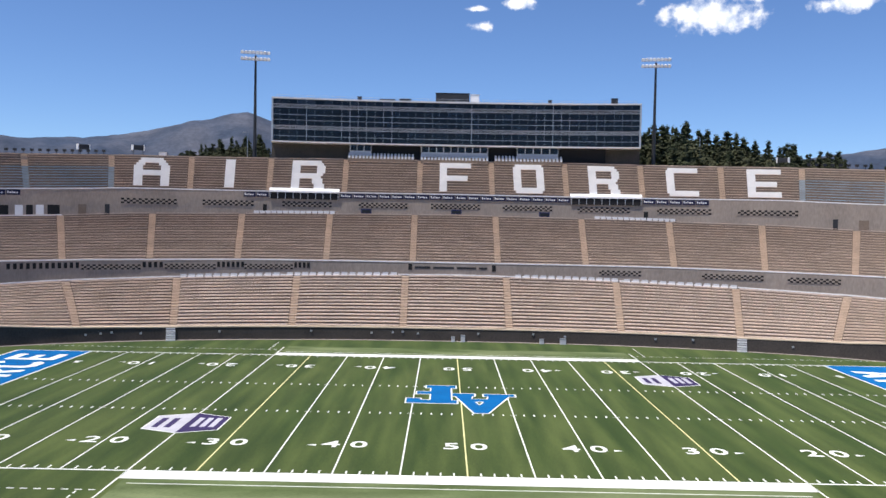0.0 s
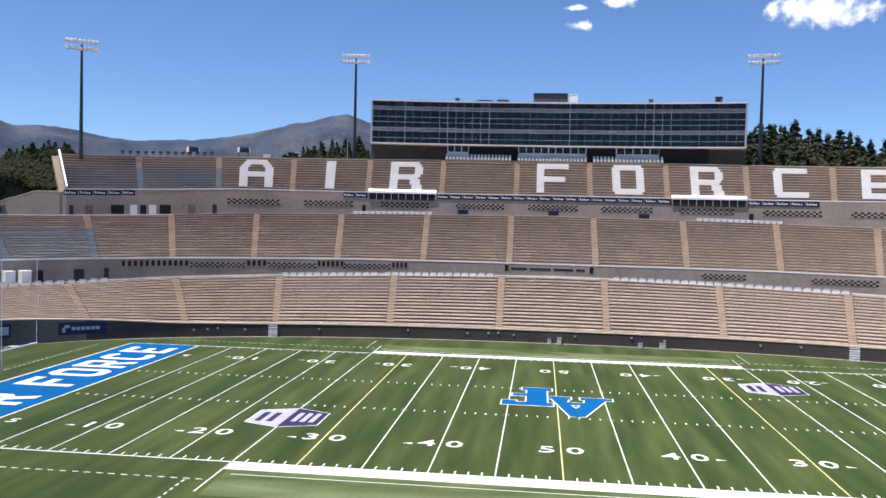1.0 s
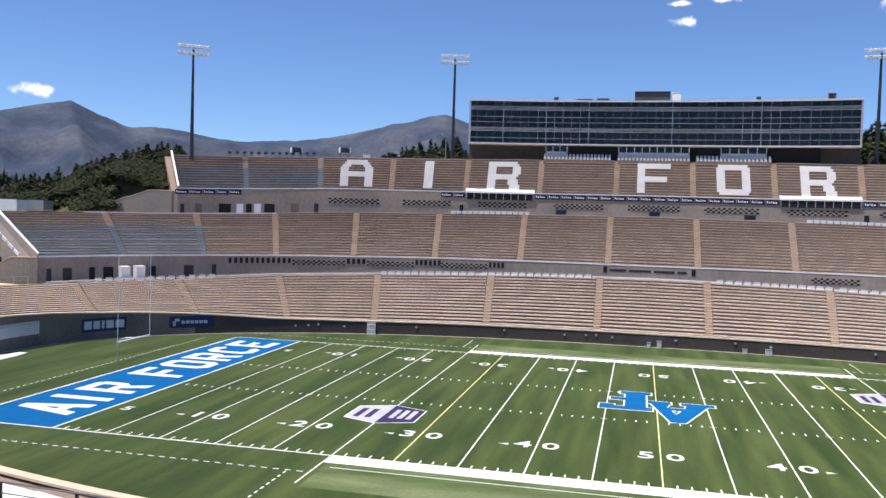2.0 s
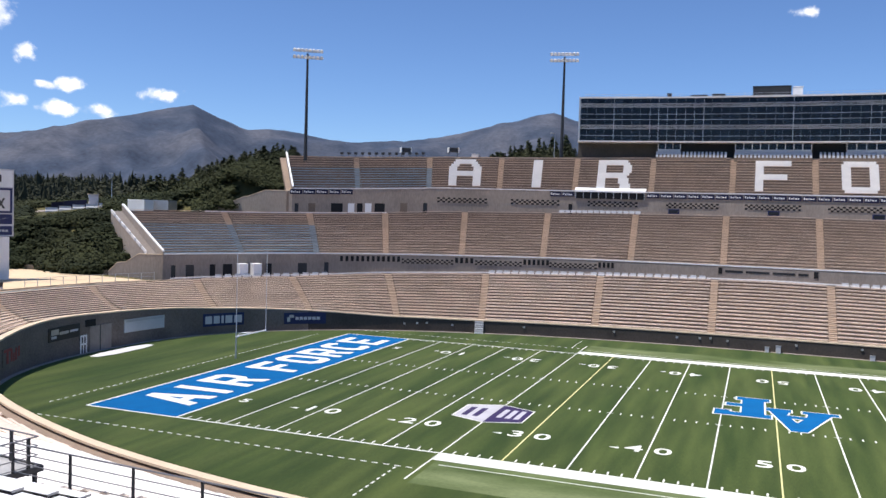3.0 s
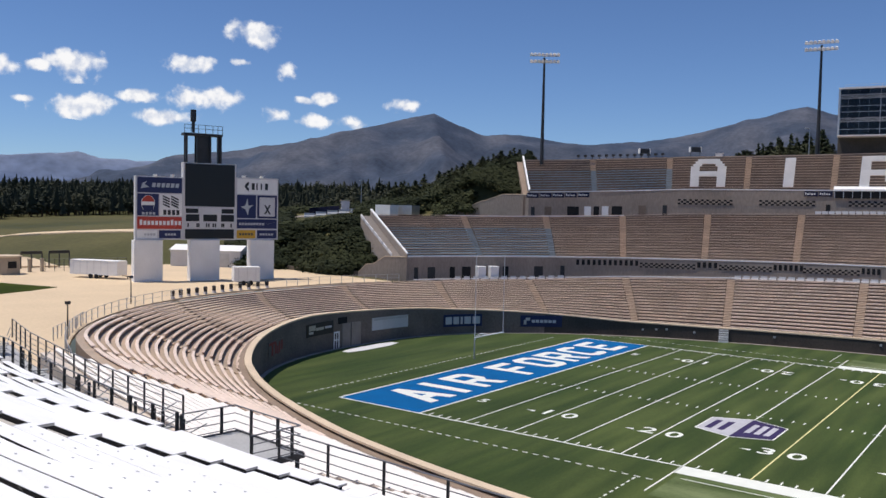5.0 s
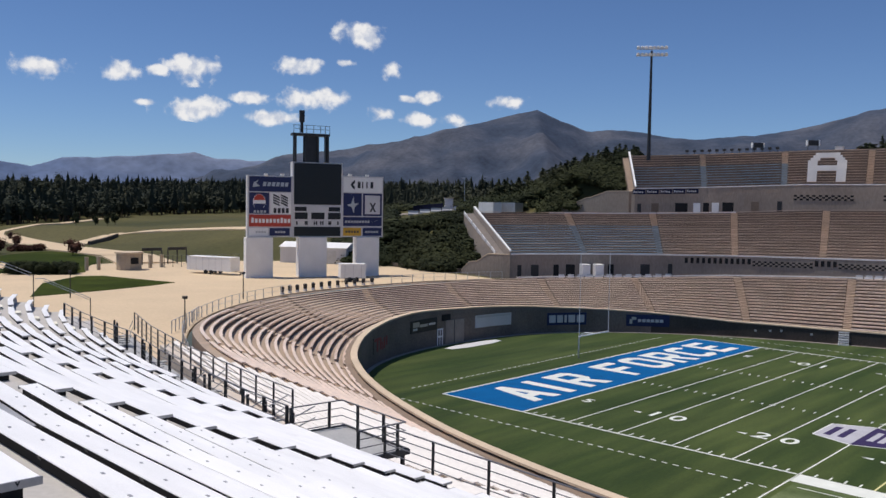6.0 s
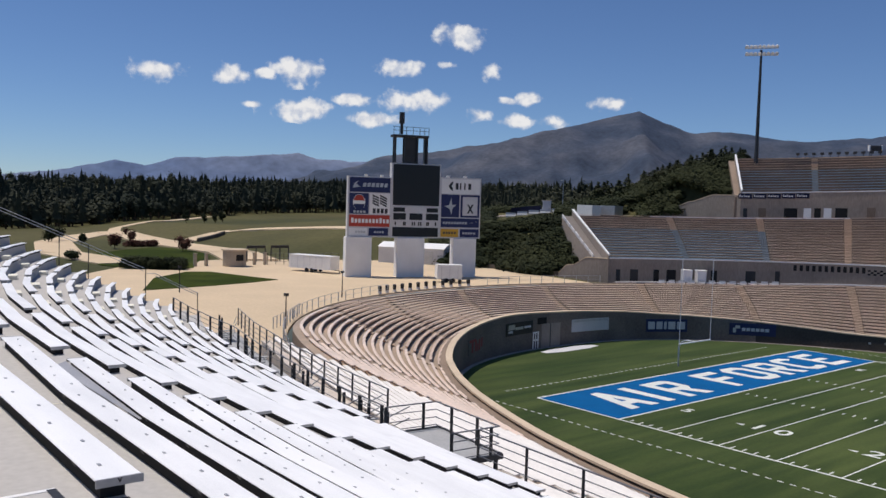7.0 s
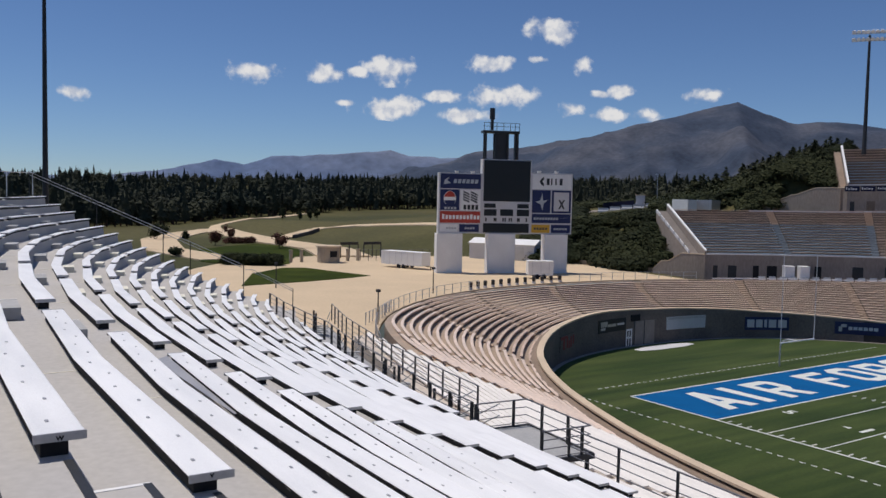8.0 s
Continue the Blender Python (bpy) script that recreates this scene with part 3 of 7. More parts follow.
def grown(poly, d):
    """The outline moved outwards by about d."""
    n, out = len(poly), []
    for i in range(n):
        (x0, y0), (x1, y1), (x2, y2) = poly[i - 1], poly[i], poly[(i + 1) % n]
        a = Vector((y1 - y0, x0 - x1)).normalized()
        b = Vector((y2 - y1, x1 - x2)).normalized()
        m = a + b
        m = m.normalized() * d / max(0.5, m.normalized().dot(a)) if m.length > 1e-3 else a * d
        out.append((x1 + m.x, y1 + m.y))
    return out


for polys, up in ((LET_A, 0.010), (LET_F, 0.018)):
    for poly in polys:
        g.prism(grown(poly, 0.15), -0.004, up, 0)
    for j, poly in enumerate(polys):
        g.prism(poly, -0.004, up + 0.003 + 0.001 * j, 1)
tagged(g.out("midfield_emblem", [M_LINE, M_BLUE]), "interlocked blue slab emblem outlined in white on midfield turf", "field emblem")
# two shield emblems
for cx, cy in ((-22.9, -11.05), (22.9, 12.0)):
    g = Geo()
    hexa = [(-3.0, -2.2), (0.0, -3.35), (3.0, -2.2), (3.0, 2.1), (0, 3.35), (-3.0, 2.1)]
    at = lambda x, y, z: (cx + x, cy + y, z)
    g.prism(grown(hexa, 0.12), -0.004, 0.008, 0, at)
    g.prism([hexa[0], hexa[1], hexa[4], hexa[5]], -0.004, 0.011, 1, at)
    g.prism([hexa[1], hexa[2], hexa[3], hexa[4]], -0.004, 0.011, 2, at)
    for x in (-2.2, -1.2):
        g.prism([(x - 0.28, -1.7), (x + 0.25, -1.8), (x + 0.25, 1.5), (x - 0.28, 1.4)], -0.004, 0.014, 2, at)
    for x in (0.8, 1.55, 2.3):
        g.prism([(x - 0.25, -1.4), (x + 0.2, -1.3), (x + 0.2, 1.7), (x - 0.25, 1.8)], -0.004, 0.014, 1, at)
    tagged(g.out("shield_emblem", [M_LINE, M_SILVER, M_PURPLE]), "silver and purple shield emblem painted on turf", "field emblem")

# ---- inner wall of the bowl ----
ths = thetas(0, 2 * math.pi, 2.5)
g = Geo()
WALL_END = (2.52, 4.25)
face = lambda t: [(0.0, -0.3), (0.0, z_wall(t) - 0.16), (0.35, z_wall(t) - 0.16), (0.35, -0.3)]
g.sweep(thetas(*WALL_END, 2.5), face)
tagged(g.out("wall_inner_end", M_WALL_B), "brown painted wall round the end of the field", "wall", kind="structure")
g = Geo()
g.sweep(thetas(WALL_END[1] - 2 * math.pi, WALL_END[0], 2.5), face)
wall = tagged(g.out("wall_inner", M_WALL), "dark painted wall round the field", "wall", kind="structure")
g = Geo()
g.sweep(ths, lambda t: [(0.36, z_wall(t) - 1.0), (0.36, z_wall(t) - 0.35), (1.26, z_wall(t) - 0.35), (1.26, z_wall(t) - 1.0)], caps=False)
tagged(g.out("coping_step", M_KERB), "concrete step behind the coping of the field wall", "step", kind="structure")
g = Geo()
g.sweep(ths, lambda t: [(-0.06, z_wall(t) - 0.16), (-0.06, z_wall(t)), (0.62, z_wall(t)), (0.62, z_wall(t) - 0.16)], caps=False)
tagged(g.out("coping", M_CAP), "pale tan coping on the field wall", "coping", kind="structure")
g = Geo()
g.sweep(ths, lambda t: [(-0.55, -0.05), (-0.55, 0.03), (-0.02, 0.03), (-0.02, -0.05)], caps=False)
tagged(g.out("trim_gutter", M_CONC_G), "narrow concrete gutter at the foot of the field wall", "gutter", kind="structure")

# ---- tiers of seating ----


def half_width(th, off, w):
    a, b = oval(th - 0.001, off), oval(th + 0.001, off)
    return w / 2 / (math.dist(a, b) / 0.002)


def steps(th, off0, n, depth, z0, z1, part_of=1):
    """Profile of the stepped floor: (offset, height) from the front edge to the back."""
    p = []
    for i in range(n):
        z = z0 + (z1 - z0) * i / (n - 1)
        p += [(off0 + i * depth, z), (off0 + (i + 1) * depth, z)]
    return p


def tier(name, label, a, b, off0, n, depth, zf, zb, aisles, mats, pick, skip=(), bench_label="", closed=False, floor=None):
    """A raked stand from a to b with stairs at the aisles and benches between them. zf, zb: bench tops of the first and last row."""
    drop = lambda t: max(0.20, 0.43 - (zb(t) - zf(t)) / (n - 1))
    lo = lambda t: zf(t) - drop(t)
    hi = lambda t: zb(t) - drop(t)
    g = Geo()

    def prof(t):
        p = steps(t, off0, n, depth, lo(t), hi(t))
        return [(off0, lo(t) - 0.8)] + p + [(off0 + n * depth, lo(t) - 0.8)]
    # pale treads, dark risers: light on top and shade in front kept in colour
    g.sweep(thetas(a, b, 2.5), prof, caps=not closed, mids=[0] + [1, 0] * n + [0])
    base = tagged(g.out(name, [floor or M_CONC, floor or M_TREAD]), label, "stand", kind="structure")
    aisles = sorted(q if isinstance(q, tuple) else (q, q) for q in aisles)
    ease = lambda q, i: q[0] + (q[1] - q[0]) * i / (n - 1)
    for lane in aisles:
        g = Geo()
        w = half_width(lane[0], off0 + n * depth / 2, 1.05)
        for i in range(n):
            th = ease(lane, i)
            blue = 1 if pick(th, i) == 1 else 0
            z = lo(th) + (hi(th) - lo(th)) * i / (n - 1)
            rise = (hi(th) - lo(th)) / (n - 1)
            o = off0 + i * depth
            g.sweep([th - w, th + w], lambda t: [(o - 0.02, z - 0.2), (o - 0.02, z + 0.012), (o + depth - 0.02, z + 0.012), (o + depth - 0.02, z - 0.2)], blue)
            if rise > 0.2 and i < n - 1:
                g.sweep([th - w, th + w], lambda t: [(o + depth * 0.55, z), (o + depth * 0.55, z + rise / 2), (o + depth - 0.01, z + rise / 2), (o + depth - 0.01, z)], blue)
        g.out("aisle_stair", [M_AISLE, M_AISLE_B], base, "tan painted concrete aisle stair")
    edges = [(a, a)] + aisles + [(b, b)]
    for q0, q1 in zip(edges, edges[1:]):
        e0, e1 = q0[0], q1[0]
        m0 = half_width(e0, off0 + n * depth / 2, 1.2) if e0 != a or closed else 0.0005
        m1 = half_width(e1, off0 + n * depth / 2, 1.2) if e1 != b or closed else 0.0005
        if e1 - m1 - e0 - m0 < 0.004:
            continue
        straight = q0[0] == q0[1] and q1[0] == q1[1]
        tt = thetas(e0 + m0, e1 - m1, 2.5)
        mid = (e0 + e1) / 2
        sec = thing("bleacher_section", *oval(mid, off0), lo(mid), bench_label, "bleachers", name.replace("_", " ") + " sections")
        inv = sec.matrix_basis.inverted()
        for i in range(n):
            if i in skip:
                continue
            if not straight:
                tt = thetas(ease(q0, i) + m0, ease(q1, i) - m1, 2.5)
            g = Geo()
            f = i / (n - 1)
            o = off0 + i * depth - 0.06
            zz = lambda t: lo(t) + (hi(t) - lo(t)) * f
            g.sweep(tt, lambda t: [(o, zz(t) + drop(t) - 0.06), (o, zz(t) + drop(t)), (o + 0.29, zz(t) + drop(t)), (o + 0.29, zz(t) + drop(t) - 0.06)], pick(mid, i))
            for t in tt[:: 2]:
                x, y = oval(t, o + 0.2)
                g.box(x - 0.025, x + 0.025, y - 0.025, y + 0.025, zz(t) - 0.05, zz(t) + drop(t) - 0.06, 4)
            g.out("bench", mats, sec).matrix_parent_inverse = inv
    return base


FAR_T = (M_BENCH_F, M_BENCH_B, M_BENCH_W, M_ALU, M_CONC, M_BENCH_P, M_BENCH_L)
skew = [(2.277, 2.298), (2.51, 2.527), (2.79, 2.7535)]
low_aisles = [th_x(x) for x in (39.2, 23.5, 7.7, -7.6, -23.3, -39.1)] + skew + [(math.pi - p, math.pi - q) for p, q in skew] + [(3.095, 2.994), (3.364, 3.2015), (3.622, 3.43), (3.826, 3.632), (4.0, 4.02)]
near_aisles = [th_x(x, False) for x in (-22, -8, 8, 22, 38)]
low_front = lambda t: z_wall(t) - 0.35
tier("stand_lower", "raked concrete lower bowl with tan floor", 5.6 - 2 * math.pi, 4.17, 1.2, 17, 0.84, low_front, z_bowl, low_aisles + [5.95 - 2 * math.pi, 6.25 - 2 * math.pi], FAR_T,
     lambda m, i: 6 if 0.9 < m < 2.07 or m > 3.9 else 0, bench_label="long rows of weathered tan bleacher benches")
def near_back(t):
    w = smooth(4.05, 4.5, t)
    f = low_front(t)
    return (f + (z_bowl(t) - f) * 1.31) * (1 - w) + (z_bowl(t) + 0.1) * w


tier("stand_lower_near", "raked pale concrete lower bowl below the near stand", 4.17, 5.6, 1.2, 21, 0.88, low_front, near_back, [t for t in near_aisles if 4.19 < t < 5.58], FAR_T,
     lambda m, i: 5, bench_label="long rows of pale painted bleacher benches", floor=M_NEAR_F)
mid_aisles = [th_x(x) for x in (66.5, 60, 52.2, 42.8, 31.6, 19.5, 6.55, -6.6, -19.4, -31.6, -42.5, -51.8, -59.1, -65.3)]
tier("stand_middle", "raked concrete middle tier with tan floor", MID_A, MID_B, 18.75, 18, 0.914, z_mid0, z_mid1, mid_aisles, FAR_T,
     lambda m, i: 1 if (m > 2.46 or m < 0.68) and i < 12 else 0, bench_label="rows of weathered brown bleacher benches, some painted faded blue")
up_aisles = [th_x(x) for x in (54.6, 47.1, 38.4, 28.25, 17.5, 6.1, -6.0, -17.5, -28.2, -38.3, -47.0, -54.6)]
tier("stand_upper", "raked concrete upper tier with tan floor", UP_A, UP_B, 37.9, 14, 0.914, z_up0, z_up1, up_aisles, FAR_T,
     lambda m, i: 1 if (m > 2.2117 or m < 0.93) and i < 9 else 0, bench_label="rows of weathered brown bleacher benches, some painted faded blue")

# walls under the tiers, their white rails and end walls
g = Geo()
g.sweep(thetas(MID_A, MID_B, 2.5), lambda t: [(18.35, 5.0), (18.35, z_mid0(t) - 0.25), (18.75, z_mid0(t) - 0.25), (18.75, 5.0)])
g.sweep(thetas(MID_A, MID_B, 2.5), lambda t: [(15.5, 5.0), (15.5, z_bowl(t) - 0.46), (18.36, z_bowl(t) - 0.46), (18.36, 5.0)])
wall_mid = tagged(g.out("wall_middle_tier", M_CONC_G), "grey board-marked concrete wall under the middle tier", "wall", kind="structure")
g = Geo()
g.sweep(thetas(UP_A, UP_B, 2.5), lambda t: [(37.4, 12.0), (37.4, z_up0(t) - 0.1), (37.9, z_up0(t) - 0.1), (37.9, 12.0)])
g.sweep(thetas(MID_A, MID_B, 2.5), lambda t: [(35.2, 12.0), (35.2, z_mid1(t) - 0.40), (37.41, z_mid1(t) - 0.40), (37.41, 12.0)])
g.sweep(thetas(UP_A, UP_B, 2.5), lambda t: [(50.7, 12.0), (50.7, z_up1(t) + 0.1), (51.0, z_up1(t) + 0.1), (51.0, 12.0)])
wall_up = tagged(g.out("wall_upper_tier", M_CONC_G), "grey concrete wall with walkway under the upper tier", "wall", kind="structure")
for nm, a, b, o, zf in (("mid", MID_A, MID_B, 18.3, lambda t: z_mid0(t) - 0.25), ("up", UP_A, UP_B, 37.36, lambda t: z_up0(t) - 0.1), ("low", MID_A, MID_B, 15.6, lambda t: z_bowl(t) + 0.0)):
    g = Geo()
    g.sweep(thetas(a, b, 2.5), lambda t: [(o, zf(t)), (o, zf(t) + 0.17), (o + 0.2, zf(t) + 0.17), (o + 0.2, zf(t))])
    tagged(g.out("trim_rail", M_WHITE), "pale capping along the front of a tier", "capping", kind="structure")
g = Geo()
g.sweep(thetas(2.30, 2.665, 2.5), lambda t: [(35.3, z_mid1(t) - 0.42), (35.3, z_mid1(t) + 0.02), (35.5, z_mid1(t) + 0.02), (35.5, z_mid1(t) - 0.42)])
tagged(g.out("trim_rail", M_WHITE), "pale capping along the back of the middle tier", "capping", kind="structure")
# raked end walls with pale tops
for th, o0, o1, zf, zb in ((MID_B, 18.35, 35.6, z_mid0, z_mid1), (UP_B, 37.4, 51.0, z_up0, z_up1), (MID_A, 18.35, 35.6, z_mid0, z_mid1), (UP_A, 37.4, 51.0, z_up0, z_up1)):
    s = 1 if th > 1.5 else -1
    g = Geo()
    w = half_width(th, (o0 + o1) / 2, 0.5)
    t0, t1 = (th, th + s * w) if s > 0 else (th + s * w, th)
    g.sweep([t0, t1], lambda t: [(o0, 4.0), (o0, zf(th) + 0.25), (o1, zb(th) + 0.7), (o1, 4.0)], 0)
    ob = tagged(g.out("wall_end", M_CONC_G), "raked concrete end wall of a tier", "wall", kind="structure")
    g = Geo()
    t0, t1 = (th - s * w * 0.15, th + s * w * 1.15) if s > 0 else (th + s * w * 1.15, th - s * w * 0.15)
    g.sweep([t0, t1], lambda t: [(o0 - 0.1, zf(th) + 0.24), (o0 - 0.1, zf(th) + 0.45), (o1, zb(th) + 0.9), (o1, zb(th) + 0.69)], 0)
    g.out("trim_coping", M_WHITE, ob, "white coping")
# raked side stairs outside the end walls
# the upper stair is darkened to kerb brown in place of shade on it
for th, o0, o1, zf, zb, wide, m in ((MID_B, 20.9, 35.4, lambda t: z_mid0(t) + 0.5, z_mid1, 1.9, M_CONC_G), (UP_B, 37.9, 50.8, z_up0, z_up1, 1.3, M_KERB)):
    g = Geo()
    w = half_width(th, (o0 + o1) / 2, 2.0)
    g.sweep([th + w * 0.3, th + w * wide], lambda t: [(o0, 4.0), (o0, zf(th) - 0.75), (o1, zb(th) - 0.35), (o1, 4.0)], 0)
    ob = tagged(g.out("wall_side_ramp", m), "raked grey concrete side stair beside a tier's end wall", "side stair", kind="structure")
    k = 7
    for i in range(k if wide > 1.5 else 0):
        f0, f1 = (i + 0.06) / k, (i + 0.86) / k
        oa, ob_ = o0 + (o1 - o0) * f0, o0 + (o1 - o0) * f1
        za, zb_ = zf(th) - 0.75 + (zb(th) - zf(th) + 0.4) * f0, zf(th) - 0.75 + (zb(th) - zf(th) + 0.4) * f1
        g = Geo()
        g.sweep([th + w * (wide - 0.05), th + w * (wide + 0.13)], lambda t: [(oa, za - 0.1), (oa, za + 0.4), (ob_, zb_ + 0.4), (ob_, zb_ - 0.1)], 0)
        g.out("curb", M_WHITE_G, ob, "pale raked kerb")
# stepped wing walls, straight on from the ends of the tiers
for th, o, top, ex, ey, prof in ((MID_B, 18.55, z_mid0(MID_B) - 0.3, -95.3, 23.0, ((0, 0), (0.44, 0.05), (0.46, 0.12), (0.68, 1.35), (0.84, 1.5), (1.0, 2.9))),
                                 (UP_B, 37.6, z_up0(UP_B) - 0.55, -101.0, 55.4, ((0, 0), (0.30, 0.0), (0.33, 0.12), (0.52, 1.25), (0.56, 1.3), (0.76, 2.65), (0.80, 2.7), (0.97, 3.9), (1.0, 4.0)))):
    sx, sy = oval(th, o)
    L = math.hypot(ex - sx, ey - sy)
    nx, ny = -(ey - sy) / L * 0.2, (ex - sx) / L * 0.2
    wing, cap = Geo(), Geo()
    for (f0, d0), (f1, d1) in zip(prof, prof[1:]):
        (xa, ya), (xb, yb) = [(sx + (ex - sx) * f, sy + (ey - sy) * f) for f in (f0, f1)]
        foot = [(xa - nx, ya - ny), (xa + nx, ya + ny), (xb + nx, yb + ny), (xb - nx, yb - ny)]
        za, zb = top - d0, top - d1
        wing.hexa([(*q, 3.0) for q in foot] + [(*q, z) for q, z in zip(foot, (za, za, zb, zb))])
        lip = [(xa - nx * 1.25, ya - ny * 1.25), (xa + nx * 1.25, ya + ny * 1.25), (xb + nx * 1.25, yb + ny * 1.25), (xb - nx * 1.25, yb - ny * 1.25)]
        cap.hexa([(*q, z) for q, z in zip(lip, (za, za, zb, zb))] + [(*q, z + 0.12) for q, z in zip(lip, (za, za, zb, zb))])
    wall_w = tagged(wing.out("wall_wing", M_CONC_G), "stepped concrete wing wall at the end of a tier", "wall", kind="structure")
    cap.out("trim_coping", M_CAP, wall_w, "pale coping")

# white letters over the benches of the upper tier
BARS = ("XXXX........XXXX",)
FULL = ("XXXXXXXXXXXXXXXX",)
GLYPH = {
    "A": ("...XXXXXXXXXX...", "..XXXXXXXXXXXX..", ".XXXX......XXXX.") + BARS * 2 + FULL * 2 + BARS * 4,
    "I": ("XXX",) * 11,
    "R": ("XXXXXXXXXXXXXX..", "XXXXXXXXXXXXXXX.") + BARS * 3 + ("XXXXXXXXXXXXXXX.", "XXXXXXXXXXXXXX..", "XXXX......XXXXX.", "XXXX......XXXXX.", "XXXX.......XXXXX", "XXXX.......XXXXX"),
    "F": FULL * 2 + ("XXXX............",) * 3 + ("XXXXXXXXXXXXXX..",) * 2 + ("XXXX............",) * 4,
    "O": (".XXXXXXXXXXXXXX.",) + FULL + BARS * 7 + FULL + (".XXXXXXXXXXXXXX.",),
    "C": (".XXXXXXXXXXXXXXX",) + FULL + ("XXXX............",) * 7 + FULL + (".XXXXXXXXXXXXXXX",),
    "E": FULL * 2 + ("XXXX............",) * 3 + ("XXXXXXXXXXXXXX..",) * 2 + ("XXXX............",) * 2 + FULL * 2,
}
for ch, t_l, t_r in (("A", 2.1708, 2.1033), ("I", 1.9972, 1.9785), ("R", 1.8677, 1.8033), ("F", 1.5935, 1.5482), ("O", 1.475, 1.4184), ("R", 1.3336, 1.2739), ("C", 1.1828, 1.1215), ("E", 1.0289, 0.966)):
    g = Geo()
    rows = GLYPH[ch]
    for r, line in enumerate(rows):
        i = 12 - r
        f = i / 13
        o = 37.9 + i * 0.914 - 0.07
        zz = lambda t: z_up0(t) - 0.43 + (z_up1(t) - z_up0(t)) * f
        w, k = len(line), 0
        while k < w:
            if line[k] == "X":
                e = k
                while e < w and line[e] == "X":
                    e += 1
                ta, tb = t_l + (t_r - t_l) * k / w, t_l + (t_r - t_l) * e / w
                g.sweep(thetas(tb, ta, 1.2), lambda t: [(o - 0.03, zz(t) - 0.12), (o - 0.03, zz(t) + 0.44), (o + 0.34, zz(t) + 0.44), (o + 0.34, zz(t) - 0.12)])
                k = e
            else:
                k += 1
    tagged(g.out("seat_letter", M_BENCH_W), "large white letter %s painted across the upper benches" % ch, "lettering", "letters on the upper tier")
# ---- press box above the far stand ----


def th_off(x, off):
    """Parameter on the far side where the offset oval has that x."""
    a, b = 0.2, 2.95
    for _ in range(50):
        m = (a + b) / 2
        if oval(m, off)[0] > x:
            a = m
        else:
            b = m
    return (a + b) / 2


PB_A, PB_B = th_off(36.45, 49.7), th_off(-36.45, 49.7)


def slab(name, label, a, b, o0, o1, z0, z1, m, parent=None, step=8):
    g = Geo()
    g.sweep(thetas(a, b, step), lambda t: [(o0, z0), (o0, z1), (o1, z1), (o1, z0)])
    return g.out(name, m, parent, label if parent else "")


press = thing("press_box", 0, 89.5, 29.0, "long two-storey dark glass press box above the stand", "building")
press_inv = press.matrix_basis.inverted()


def on_press(ob):
    ob.matrix_parent_inverse = press_inv
    return ob


PZ0, PZ1 = 32.35, 40.75
on_press(slab("roof", "", PB_A, PB_B, 49.6, 62, PZ1 - 0.12, PZ1 + 0.15, M_WHITE_G, press))
# rear wall and floor are near-black to give the gloom behind the glass
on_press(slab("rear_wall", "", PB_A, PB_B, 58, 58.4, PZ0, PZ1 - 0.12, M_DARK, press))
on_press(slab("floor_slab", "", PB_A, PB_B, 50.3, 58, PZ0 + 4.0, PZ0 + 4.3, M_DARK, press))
on_press(slab("underside", "", PB_A, PB_B, 49.6, 58.4, PZ0 - 0.22, PZ0, M_WHITE_G, press))
on_press(slab("base_wall", "", PB_A, PB_B, 53.5, 54, 26.5, PZ0 - 0.22, M_BROWN, press))
for th, s in ((PB_A, 1), (PB_B, -1)):
    g = Geo()
    w = half_width(th, 54, 0.7)
    t0, t1 = sorted((th, th + s * w))
    g.sweep([t0, t1], lambda t: [(49.7, PZ0), (49.7, PZ1 - 0.12), (58.4, PZ1 - 0.12), (58.4, PZ0)])
    on_press(g.out("side_wall", M_GALV, press))
# mullions, bands and panes; heights as parts of each storey
NCOL = 54
cols = thetas(PB_A + 0.0005, PB_B - 0.0005, 78.0 / NCOL)
NCOL = len(cols) - 1
BANDS = []
for k in range(2):
    zb_ = PZ0 + 4.2 * k
    BANDS += [(zb_ + 0.05, zb_ + 1.0, "low"), (zb_ + 1.08, zb_ + 2.35, "view"), (zb_ + 2.42, zb_ + 3.05, "louvre"), (zb_ + 3.12, zb_ + 4.15, "high")]
for za, zb2, kind in BANDS:
    g = Geo()
    g.sweep(cols, lambda t: [(49.86, zb2), (49.86, zb2 + 0.045), (50.02, zb2 + 0.045), (50.02, zb2)])
    on_press(g.out("transom", M_MULLION, press))
    if kind == "louvre":
        for q in range(3):
            g = Geo()
            z0 = za + q * 0.21
            g.sweep(cols, lambda t: [(49.90, z0 + 0.06), (49.88, z0 + 0.12), (49.96, z0 + 0.12), (49.98, z0 + 0.06)])
            on_press(g.out("louvre_blade", M_MULLION, press))
for i, t in enumerate(cols):
    g = Geo()
    w = half_width(t, 50, 0.032 if (i % 5) else 0.06)
    g.sweep([t - w, t + w], lambda q: [(49.82, PZ0), (49.82, PZ1 - 0.12), (50.0, PZ1 - 0.12), (50.0, PZ0)])
    xm = oval(t, 50)[0]
    on_press(g.out("mullion", M_MULLION if -22.9 < xm < -14.3 or 15.4 < xm < 23.8 or not i % 10 else M_MULLION_D, press))
for za, zb2, kind in BANDS:
    for i in range(NCOL):
        g = Geo()
        d = half_width(cols[i], 50, 0.03)
        g.sweep([cols[i] + d, cols[i + 1] - d], lambda q: [(49.93, za), (49.93, zb2), (49.96, zb2), (49.96, za)])
        ob = on_press(g.out("pane", M_GLASS, press))
